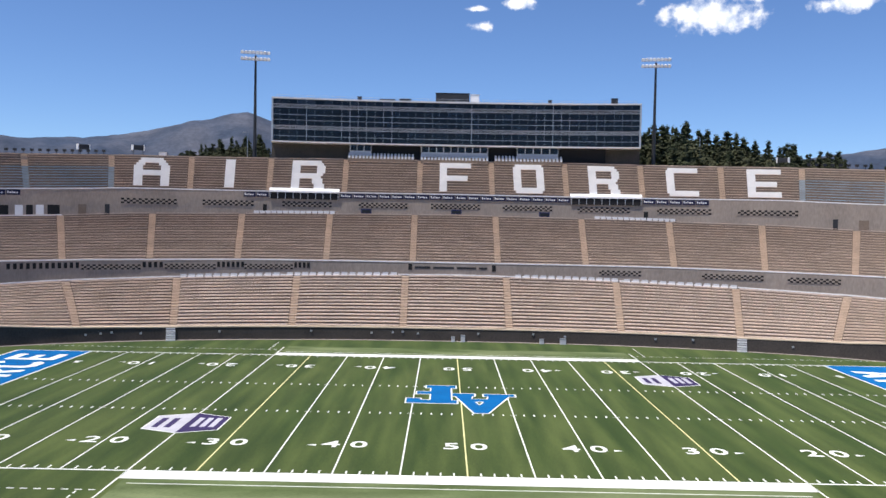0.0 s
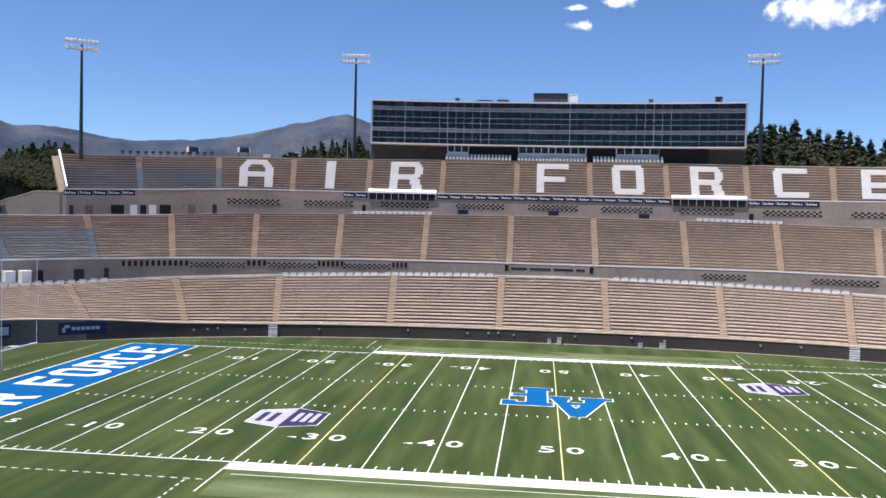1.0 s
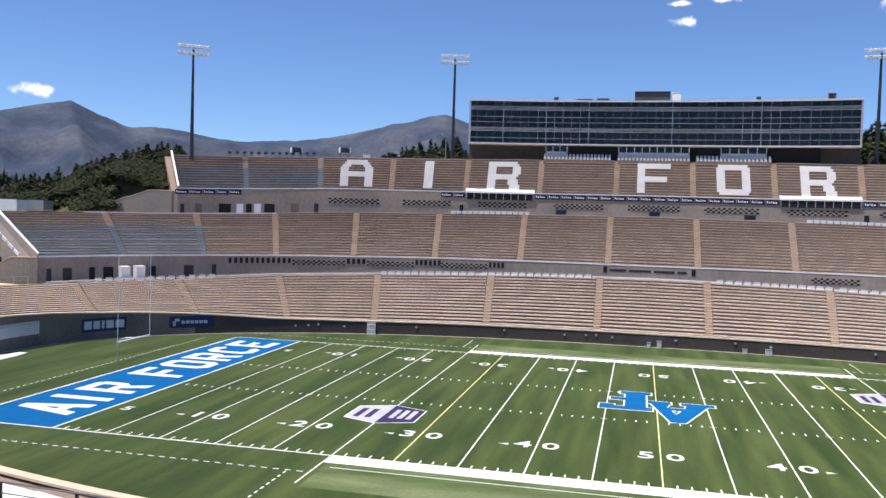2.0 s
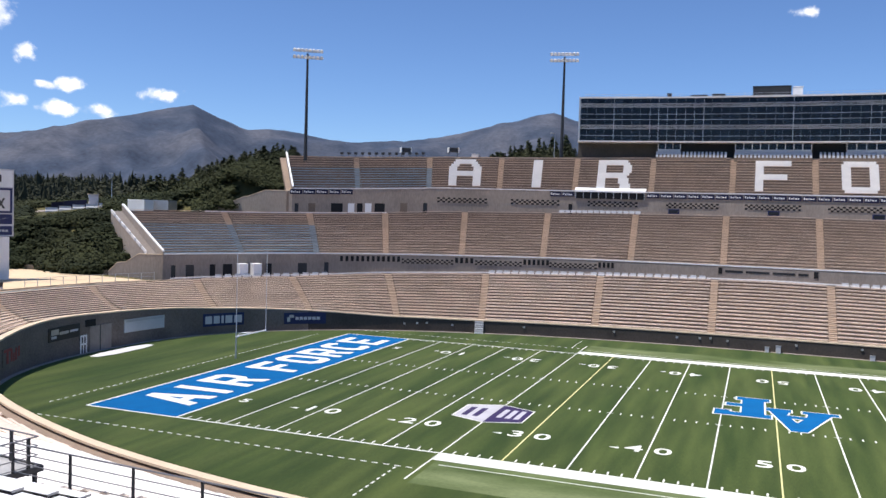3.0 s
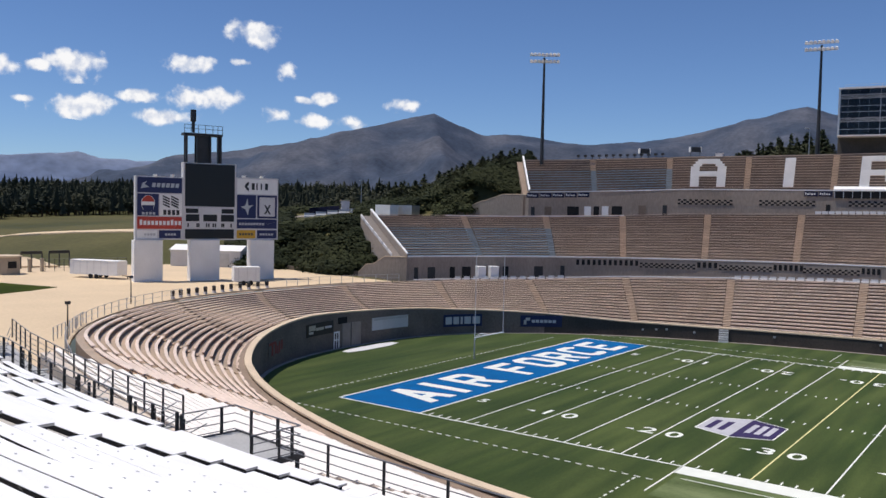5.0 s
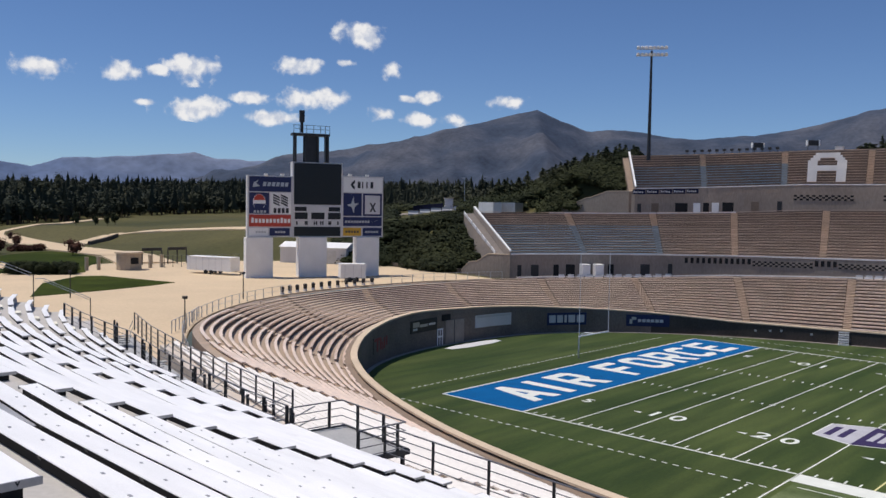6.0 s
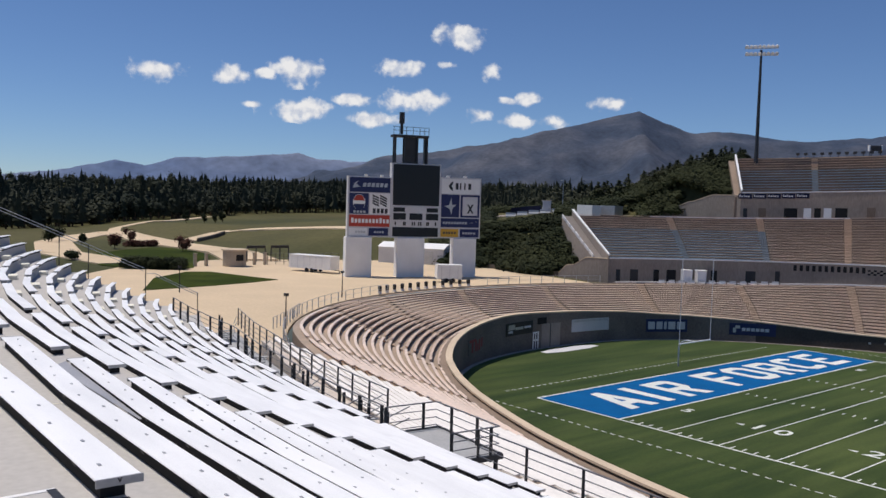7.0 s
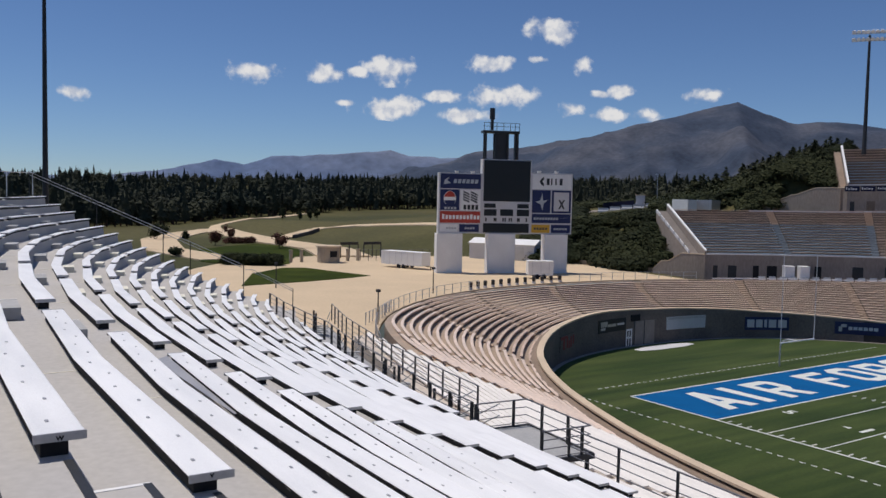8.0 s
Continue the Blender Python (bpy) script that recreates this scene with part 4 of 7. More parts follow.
# lower level under the press box: balconies, dark openings, chair rows
for x0, x1 in ((-21.2, -17.0), (-6.9, 6.5), (12.4, 20.6)):
    a, b = th_off(x1, 51), th_off(x0, 51)
    g = Geo()
    g.sweep(thetas(a, b, 4), lambda t: [(51.0, 29.2), (51.0, 30.9), (51.3, 30.9), (51.3, 29.2)])
    bal = tagged(g.out("balcony_front", M_WHITE_G), "pale panelled balcony front under the press box", "balcony")
    for t in thetas(a, b, 1.3):
        g = Geo()
        w = half_width(t, 51, 0.12)
        g.sweep([t - w, t + w], lambda q: [(51.05, 30.9), (51.05, 32.12), (51.2, 32.12), (51.2, 30.9)])
        g.out("post", M_WHITE, bal)
    g = Geo()
    g.sweep(thetas(a, b, 4), lambda t: [(51.4, 30.9), (51.4, 32.1), (51.45, 32.1), (51.45, 30.9)])
    g.out("pane", M_GLASS, bal)
g = Geo()
for x0, x1 in ((-21.3, -8.6), (-6.8, 6.4), (8.1, 21.2)):
    for r in range(3):
        for t in thetas(th_off(x1, 51), th_off(x0, 51), 0.62):
            x, y = oval(t, 49.4 + r * 0.62)
            z = 29.15 + r * 0.38
            g.box(x - 0.2, x + 0.2, y - 0.16, y + 0.16, z + 0.1, z + 0.2)
            g.box(x - 0.2, x + 0.2, y + 0.13, y + 0.18, z + 0.2, z + 0.52)
tagged(g.out("chair_rows", M_WHITE_G), "rows of small white seats below the press box", "seats", kind="stuff")
# near-black plates stand in for the shade in the open bays
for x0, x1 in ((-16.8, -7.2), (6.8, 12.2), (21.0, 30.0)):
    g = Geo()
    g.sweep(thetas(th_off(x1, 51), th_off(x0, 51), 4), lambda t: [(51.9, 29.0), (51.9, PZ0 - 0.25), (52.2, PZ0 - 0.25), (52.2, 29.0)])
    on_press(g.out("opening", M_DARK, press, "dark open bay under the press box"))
for r, x0, x1 in [(r, *q) for r in range(3) for q in ((-21.5, -8.4), (-7.0, 6.6), (7.9, 21.4))]:
    g = Geo()
    g.sweep(thetas(th_off(x1, 51), th_off(x0, 51), 4), lambda t: [(49.1 + r * 0.62, 28.3), (49.1 + r * 0.62, 29.14 + r * 0.38), (51.0, 29.14 + r * 0.38), (51.0, 28.3)])
    tagged(g.out("stand_step", M_CONC), "concrete step carrying white seats", "step", kind="structure")
# roof plant
for x0, x1, y0, y1, h, m, nm, lb in ((-4.2, 2.6, 92, 97, 2.1, M_STEEL, "plant_room", "dark plant room on the press box roof"), (2.9, 4.6, 92, 95, 1.9, M_WHITE, "roof_unit", "white ventilation unit on the press box roof"),
                                     (-20.0, -19.2, 91, 92, 0.9, M_STEEL, "roof_unit", "small dark unit on the press box roof"), (18.6, 19.3, 91, 92, 0.9, M_STEEL, "roof_unit", "small dark unit on the press box roof"), (31.0, 32.2, 89, 90, 1.2, M_STEEL, "roof_unit", "small dark unit on the press box roof"),
                                     (-15.5, -12.5, 91, 93, 0.5, M_STEEL, "roof_unit", "low dark unit on the press box roof"), (-11.5, -9.2, 91, 93, 0.6, M_STEEL, "roof_unit", "low dark unit on the press box roof")):
    g = Geo()
    g.box(x0, x1, y0, y1, PZ1 + 0.15, PZ1 + 0.15 + h)
    g.box(x0 - 0.06, x1 + 0.06, y0 - 0.06, y1 + 0.06, PZ1 + 0.15 + h, PZ1 + 0.25 + h)
    tagged(g.out(nm, m), lb, "roof unit")
g = Geo()
for t in thetas(PB_A + 0.01, PB_B - 0.01, 5):
    x, y = oval(t, 51.5)
    g.beam((x, y, PZ1 + 0.14), (x, y, PZ1 + 0.9), 0.05)
for zz in (0.5, 0.88):
    g.sweep(thetas(PB_A + 0.01, PB_B - 0.01, 8), lambda t: [(51.48, PZ1 + zz), (51.48, PZ1 + zz + 0.04), (51.52, PZ1 + zz + 0.04), (51.52, PZ1 + zz)])
tagged(g.out("roof_railing", M_GALV), "thin metal railing along the press box roof", "railing")

# white canopies over camera boxes at the front of the upper tier
for x0, x1 in ((-28.1, -18.2), (18.0, 28.1)):
    a, b = th_x(x1), th_x(x0)
    zc = 22.15
    cp = thing("canopy_booth", *oval((a + b) / 2, 38.2), 21.6, "white flat canopy over a glazed booth at the tier front", "booth")
    inv = cp.matrix_basis.inverted()
    g = Geo()
    g.sweep(thetas(a, b, 4), lambda t: [(37.0, zc - 0.34), (37.0, zc - 0.02), (39.6, zc + 0.55), (39.6, zc + 0.35)])
    g.out("roof", M_WHITE, cp, "white flat roof").matrix_parent_inverse = inv
    g = Geo()
    g.sweep(thetas(a + 0.001, b - 0.001, 4), lambda t: [(37.16, zc - 1.55), (37.16, zc - 0.32), (37.34, zc - 0.28), (37.34, zc - 1.55)])
    g.out("glazing", M_DARK, cp, "dark glazed front").matrix_parent_inverse = inv
    for t in thetas(a + 0.002, b - 0.002, 1.3):
        g = Geo()
        x, y = oval(t, 37.12)
        g.box(x - 0.05, x + 0.05, y - 0.05, y + 0.05, zc - 1.55, zc - 0.3)
        g.out("post", M_GALV, cp).matrix_parent_inverse = inv

# ---- floodlight masts ----
for x, y, z0, z1, rz in ((-86.5, 66.7, 25.0, 47.6, 35), (-40.9, 92.0, 28.0, 49.9, 10), (40.3, 92.0, 28.0, 50.0, -10), (-118.2, -62.2, 8.0, 46, 110)):
    mast = thing("floodlight_mast", x, y, z0, "tall slim steel floodlight mast with a two-row lamp bank", "floodlight", "floodlights round the stadium", rz)
    g = Geo()
    h = z1 - z0
    g.tube([(0, 0, 0), (0, 0, h * 0.25), (0, 0, h)], [0.42, 0.34, 0.20], 10)
    g.tube([(0, 0, 0), (0, 0, 1.2)], [0.6, 0.55], 10)
    g.out("pole", M_STEEL, mast)
    for r in range(2):
        g = Geo()
        zc = h - 0.5 + r * 1.3 - 0.6
        g.box(-2.9, 2.9, -0.5, -0.32, zc, zc + 0.14)
        g.beam((0, -0.4, zc + 0.07), (0, 0.2, zc + 0.07), 0.12)
        bar = g.out("crossarm", M_GALV, mast)
        for i in range(8):
            g = Geo()
            cx = -2.6 + i * 5.2 / 7
            g.tube([(cx, -0.45, zc + 0.2), (cx, -0.62, zc + 0.42), (cx, -0.95, zc + 0.30), (cx, -1.12, zc + 0.18)], [0.06, 0.2, 0.33, 0.36], 8)
            g.out("lamp_head", M_LAMP, bar)

# ---- scoreboard on three piers ----
SX = -104.5
sb = thing("scoreboard", SX, 0, 6.0, "large scoreboard on three pale piers with dark screen and panels", "scoreboard")
inv = sb.matrix_basis.inverted()


def sbox(name, y0, y1, z0, z1, m, x0=0.0, x1=0.5, label="", parent=None):
    g = Geo()
    g.box(SX + x0, SX + x1, y0, y1, z0, z1)
    ob = g.out(name, m, parent or sb, label)
    ob.matrix_parent_inverse = inv
    return ob


for y, hw in ((-10.75, 2.4), (-0.9, 2.6), (9.75, 2.25)):
    sbox("pier", y - hw, y + hw, 6.0, 12.0, M_WHITE, -1.4, 1.0, "pale rendered pier")
left = sbox("side_panel", -12.9, -4.75, 12.05, 21.1, M_WHITE_G, -0.9, 0.5, "pale framed advertising panel")
right = sbox("side_panel", 4.75, 12.85, 12.05, 21.4, M_WHITE_G, -0.9, 0.5, "pale framed advertising panel")
core = sbox("main_cabinet", -4.75, 4.75, 12.0, 23.3, M_WHITE_G, -1.2, 0.45)
sbox("screen", -4.45, 4.5, 16.95, 23.15, M_SCREEN, 0.45, 0.56, "large dark video screen")
score = sbox("score_panel", -4.55, 4.55, 13.75, 16.8, M_WHITE_G, 0.45, 0.56, "pale score panel with dark displays")
sbox("message_screen", -4.4, 4.4, 12.2, 13.6, M_SCREEN, 0.45, 0.56)
for y0, y1, z0, z1 in ((-4.3, -2.1, 15.95, 16.6), (2.1, 4.3, 15.95, 16.6), (-4.3, -1.9, 14.75, 15.75), (-1.2, 1.3, 14.75, 15.75), (2.0, 4.4, 14.75, 15.75)):
    sbox("display", y0, y1, z0, z1, M_SCREEN, 0.56, 0.6)
for y in (-3.9, -2.3, -2.0, -0.6, -0.2, 0.6, 1.0, 2.2, 2.5, 3.9):
    sbox("display", y - 0.13, y + 0.13, 13.9, 14.45, M_SCREEN, 0.56, 0.6)
for y0, y1, z0, z1, m in ((-12.6, -5.0, 18.75, 20.95, M_NAVY), (-12.6, -9.0, 15.5, 18.6, M_NAVY), (-8.8, -5.0, 15.5, 18.6, M_WHITE), (-12.6, -5.0, 13.6, 15.35, M_RED), (-12.6, -9.2, 12.25, 13.4, M_WHITE), (-8.9, -5.2, 12.25, 13.4, M_NAVY),
                          (4.95, 12.6, 18.95, 21.2, M_WHITE), (4.95, 8.55, 15.3, 18.8, M_NAVY), (8.8, 12.6, 15.3, 18.8, M_NAVY), (4.95, 12.6, 13.75, 15.15, M_NAVY), (4.95, 8.5, 12.25, 13.5, M_YPAN), (8.8, 12.6, 12.25, 13.5, M_NAVY)):
    sbox("advert_panel", y0, y1, z0, z1, m, 0.5, 0.56)
# maintenance tower on top
for y in (-4.2, -2.3, 0.0, 1.9):
    for x in (-1.1, 0.2):
        sbox("post", y - 0.16, y + 0.16, 23.3, 27.4, M_STEEL, x, x + 0.3)
sbox("tower_deck", -4.7, 2.2, 27.25, 27.6, M_STEEL, -1.6, 0.6)
sbox("tower_panel", -2.3, 0.0, 23.3, 27.3, M_STEEL, -0.6, 0.1)
sbox("tower_panel", 1.5, 2.1, 23.3, 27.3, M_STEEL, -0.9, 0.1)
for z in (28.2, 28.75):
    sbox("rail", -4.7, 2.2, z, z + 0.06, M_STEEL, 0.5, 0.56)
for y in (-4.6, -3.5, -2.2, -0.9, 0.4, 1.3, 2.15):
    sbox("rail_post", y - 0.04, y + 0.04, 27.6, 28.8, M_STEEL, 0.5, 0.56)
g = Geo()
g.tube([(SX - 0.3, -2.9, 27.7), (SX - 0.3, -2.9, 29.3)], 0.28, 10)
g.tube([(SX - 0.3, -2.9, 29.3), (SX - 0.3, -2.9, 31.0)], 0.5, 10)
g.out("siren", M_STEEL, sb).matrix_parent_inverse = inv

# ---- near upper stand ----
N0, NDEP, NROW, DECK = 22.5, 0.914, 19, 0.28
NEAR_L, NEAR_R = 4.049, th_x(25, False)


def z_near(th, u):
    xw = oval(th)[0]
    q = min(50.0, abs(min(0.0, xw)))
    zf = float(np.interp(q, (0, 15, 20, 30, 40, 50), (9.78, 9.78, 9.68, 9.5, 9.15, 8.75)))
    a = float(np.interp(q, (0, 20, 32, 45), (0.3595, 0.3595, 0.345, 0.33)))
    return zf + a * u + (0.0029 + 0.0055 * (q / 50) ** 2) * u * u - 0.05 * max(0.0, u - 12.8)


def th_near(x, off):
    """Parameter on the near side where the offset oval has that x."""
    a, b = th_x(-66, False), th_x(60, False)
    for _ in range(50):
        m = (a + b) / 2
        if oval(m, off)[0] < x:
            a = m
        else:
            b = m
    return (a + b) / 2


# sections between aisles, by the distance along the row 36.5 m out
edges = []
t = th_near(-8.52, 36.5)
e1 = t
while e1 > NEAR_L:
    d = half_width(e1, 36.5, 2) / 1.0
    e0 = e1 - d * 8.45
    edges.append((max(e0, NEAR_L), e1))
    e1 = e0 - d * 1.25
t = th_near(-5.5, 36.5)
for i in range(3):
    d = half_width(t, 36.5, 2)
    edges.append((t, t + d * 8.45))
    t += d * 9.7

nodes = sorted({(a + b) / 2 for a, b in edges} | {NEAR_L - 0.05, NEAR_R + 0.1})


def near_xy(th, off):
    """The near stand is laid out in straight facets that meet in the middle of each section."""
    i = max(0, min(len(nodes) - 2, next((q for q in range(len(nodes) - 1) if nodes[q + 1] >= th), len(nodes) - 2)))
    a, b = nodes[i], nodes[i + 1]
    f = (th - a) / (b - a)
    p, q = oval(a, off), oval(b, off)
    return p[0] + (q[0] - p[0]) * f, p[1] + (q[1] - p[1]) * f


Geo.curve = staticmethod(near_xy)
g = Geo()


def near_prof(t):
    p = [(N0 + 0.28, 4.0)]
    for k in range(NROW):
        z = z_near(t, NDEP * k + 0.35) + DECK
        p += [(N0 + NDEP * k + 0.28, z), (N0 + NDEP * (k + 1) + 0.22, z)]
    return p + [(N0 + NDEP * NROW + 0.28, 4.0)]


near_t = sorted([t for t in nodes if NEAR_L < t < NEAR_R] + thetas(NEAR_L, NEAR_R, 4))
g.sweep(near_t, near_prof)
near = tagged(g.out("stand_near", M_DECK), "stepped pale grey concrete deck of the near stand", "stand", kind="structure")
g = Geo()
g.sweep(near_t, lambda t: [(19.5, 4.0), (19.5, z_bowl(t) - 0.25), (N0 + 0.27, z_bowl(t) - 0.25), (N0 + 0.27, 4.0)])
tagged(g.out("walkway_near", M_DECK), "pale concrete walkway behind the lower benches", "walkway", kind="structure")


rng = random.Random(4)


def bench(e0, e1, k):
    u = NDEP * k + 0.19
    mid = (e0 + e1) / 2
    if k == 15 and e1 == edges[0][1]:
        e1 -= half_width(e1, N0 + u, 0.12)
    x, y = near_xy(mid, N0 + u)
    th = thing("bleacher_bench", x, y, z_near(mid, NDEP * k + 0.35), "brushed aluminium bleacher bench on short brackets over concrete", "bench", "bleacher benches of the near stand")
    inv = th.matrix_basis.inverted()
    zt = lambda t: z_near(t, NDEP * k + 0.35) + 0.43
    dz = rng.uniform(-0.01, 0.01)
    for a, b in ((e0, mid), (mid, e1)):
        g = Geo()
        g.sweep([a, b], lambda t: [(N0 + u, zt(t) - 0.044 + dz), (N0 + u, zt(t) - 0.006 + dz), (N0 + u + 0.008, zt(t) + dz), (N0 + u + 0.287, zt(t) + dz), (N0 + u + 0.295, zt(t) - 0.005 + dz), (N0 + u + 0.293, zt(t) - 0.013 + dz), (N0 + u + 0.245, zt(t) - 0.014 + dz), (N0 + u + 0.245, zt(t) - 0.044 + dz)])
        g.out("plank", M_ALU, th).matrix_parent_inverse = inv
        # near-black strip fills the gap below the plank in place of its shade
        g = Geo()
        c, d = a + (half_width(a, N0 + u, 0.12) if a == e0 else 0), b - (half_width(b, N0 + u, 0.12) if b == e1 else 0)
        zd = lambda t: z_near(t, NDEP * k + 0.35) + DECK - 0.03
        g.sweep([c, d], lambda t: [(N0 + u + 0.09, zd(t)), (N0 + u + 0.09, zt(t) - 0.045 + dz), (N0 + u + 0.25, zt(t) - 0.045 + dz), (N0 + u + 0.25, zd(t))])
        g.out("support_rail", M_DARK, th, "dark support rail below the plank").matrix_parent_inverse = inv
    for a in (e0, e1):
        g = Geo()
        s = half_width(a, N0 + u, 0.03) * (1 if a == e1 else -1)
        t0, t1 = sorted((a, a + s))
        g.sweep([t0, t1], lambda t: [(N0 + u - 0.004, zt(t) - 0.05 + dz), (N0 + u - 0.004, zt(t) + 0.004 + dz), (N0 + u + 0.299, zt(t) + 0.004 + dz), (N0 + u + 0.299, zt(t) - 0.05 + dz)])
        g.out("end_cap", M_ALU_D, th).matrix_parent_inverse = inv
    g2 = Geo()
    joined = not (abs(e1 - edges[0][1]) < 0.003 and k > 8)
    for i in range(7):
        t = e0 + (e1 - e0) * (i + 0.5) / 7
        w = half_width(t, N0 + u, 0.07)
        g = Geo()
        z0 = z_near(t, NDEP * k + 0.35) + DECK - 0.04
        g.sweep([t - w, t + w], lambda q: [(N0 + u + 0.10, z0), (N0 + u + 0.05, zt(t) - 0.045 + dz), (N0 + u + 0.265, zt(t) - 0.045 + dz), (N0 + u + 0.20, z0)])
        g.out("bracket", M_STEEL, th).matrix_parent_inverse = inv
        for q, sh in ((0.10, -0.25), (0.17, 0.25)):
            w2 = half_width(t, N0 + u, 0.045)
            t = e0 + (e1 - e0) * (i + 0.5 + sh) / 7
            g2 = g2 if joined else Geo()
            g2.sweep([t - w2, t + w2], lambda r: [(N0 + u + q, zt(r) + dz - 0.002), (N0 + u + q, zt(r) + dz + 0.006), (N0 + u + q + 0.022, zt(r) + dz + 0.006), (N0 + u + q + 0.022, zt(r) + dz - 0.002)])
            if not joined:
                g2.out("bolt", M_ALU_D, th).matrix_parent_inverse = inv
    if joined and e1 > edges[0][0] and k > 6:
        ob = tagged(g2.out("bolt_heads", M_ALU_D, th), kind="stuff")
        ob.matrix_parent_inverse = inv


for e0, e1 in edges:
    for k in range(NROW):
        if k == 16 and e0 < th_near(-2.5, 37) < e1:
            continue
        if k < 2 and (e0 + e1) / 2 < 4.15:
            continue
        bench(e0, e1, k)
# row letters on the end caps beside the aisle
for k, ch in zip(range(9, 17), "QRSTUVWX"):
    e = edges[0][1]
    q = e + half_width(e, N0 + NDEP * k, 0.034) - (half_width(e, N0 + NDEP * k, 0.12) if k == 15 else 0)
    x, y = near_xy(q, N0 + NDEP * k + 0.19 + 0.15)
    words("row_letter", ch, M_DARK, 0.038, pose(x, y, z_near(e, NDEP * k + 0.35) + 0.408, 90, 0, 90), "small dark row letter %s on a bench end" % ch, "row letter", 1.1, 0.002, 0.002)
# loose skirting board under one bench
g = Geo()
e0, e1 = edges[0]
em = (e0 + e1) / 2
k = 12
u = NDEP * k + 0.19
zt = lambda t: z_near(t, NDEP * k + 0.35) + 0.385
for i in range(6):
    t0, t1 = e0 + (em - e0) * i / 6, e0 + (em - e0) * (i + 1) / 6
    h0, h1 = 0.30 - 0.28 * i / 6, 0.30 - 0.28 * (i + 1) / 6
    p = [(*near_xy(t0, N0 + u + 0.30 + h0 * 0.55), zt(t0) - h0 * 0.18), (*near_xy(t1, N0 + u + 0.30 + h1 * 0.55), zt(t1) - h1 * 0.18), (*near_xy(t1, N0 + u + 0.30), zt(t1)), (*near_xy(t0, N0 + u + 0.30), zt(t0))]
    q = [(*near_xy(t0, N0 + u + 0.32 + h0 * 0.55), zt(t0) - h0 * 0.18), (*near_xy(t1, N0 + u + 0.32 + h1 * 0.55), zt(t1) - h1 * 0.18), (*near_xy(t1, N0 + u + 0.32), zt(t1)), (*near_xy(t0, N0 + u + 0.32), zt(t0))]
    g.hexa(p + q)
tagged(g.out("skirting_board", M_ALU_D), "loose tapering grey skirting board below a bench", "board")
# half steps in the aisles, each with a pale strip on its end
for n_, (a0, a1) in enumerate([(edges[0][1], edges[len(edges) - 3][0])] + [(edges[i + 1][1], edges[i][0]) for i in range(len(edges) - 4)]):
    g, g2 = Geo(), Geo()
    s0 = a0 + half_width(a0, N0 + 12, 0.24 if n_ == 0 else 0.1)
    w2 = half_width(a0, N0 + 12, 0.05)
    for k in range(NROW - 1):
        z0, z1 = z_near(a0, NDEP * k + 0.35) + DECK, z_near(a0, NDEP * (k + 1) + 0.35) + DECK
        zm = (z0 + z1) / 2
        g.sweep([s0, a1 - 0.0004], lambda t: [(N0 + NDEP * (k + 0.83), z0), (N0 + NDEP * (k + 0.83), zm), (N0 + NDEP * (k + 1) + 0.276, zm), (N0 + NDEP * (k + 1) + 0.276, z0)])
        g2.sweep([s0 - w2 * 0.6, s0 + w2], lambda t: [(N0 + NDEP * (k + 0.83) - 0.003, zm - 0.03), (N0 + NDEP * (k + 0.83) - 0.003, zm + 0.004), (N0 + NDEP * (k + 1) + 0.27, zm + 0.004), (N0 + NDEP * (k + 1) + 0.27, zm - 0.03)])
        # lower steps cream, upper steps grey: sun and shade put into the colour
        if n_ and k == 12:
            g.out("aisle_stair", M_CREAM, near, "pale half steps of an aisle")
            g = Geo()
    if n_ == 0:
        for k in range(5, NROW - 1):
            for q0, o, z in ((a0, N0 + NDEP * k + 0.28, z_near(a0, NDEP * k + 0.35) + DECK), (s0, N0 + NDEP * (k + 0.83), (z_near(a0, NDEP * k + 0.35) + z_near(a0, NDEP * (k + 1) + 0.35)) / 2 + DECK)):
                ng = Geo()
                ng.sweep([q0, a1 - 0.0005], lambda t: [(o - 0.004, z - 0.05), (o - 0.004, z + 0.005), (o + 0.05, z + 0.005), (o + 0.05, z - 0.05)])
                ng.out("nosing", M_STEEL, near, "dark metal nosing of an aisle step")
    g.out("aisle_stair", M_DECK if n_ == 0 else M_DECK_G, near, "grey half steps of an aisle")
    g2.out("step_edge", M_WHITE, near, "white strips on the ends of aisle steps")
# pale sealed joints across the treads
for e0, e1 in edges[:3]:
    t = (e0 + e1) / 2
    w = half_width(t, N0 + 12, 0.022)
    g = Geo()
    for k in range(NROW):
        z = z_near(t, NDEP * k + 0.35) + DECK
        g.sweep([t - w, t + w], lambda q: [(N0 + NDEP * k + 0.30, z - 0.01), (N0 + NDEP * k + 0.30, z + 0.004), (N0 + NDEP * (k + 1) + 0.21, z + 0.004), (N0 + NDEP * (k + 1) + 0.21, z - 0.01)])
    g.out("joint", M_CREAM, near, "pale sealed joint in the concrete")


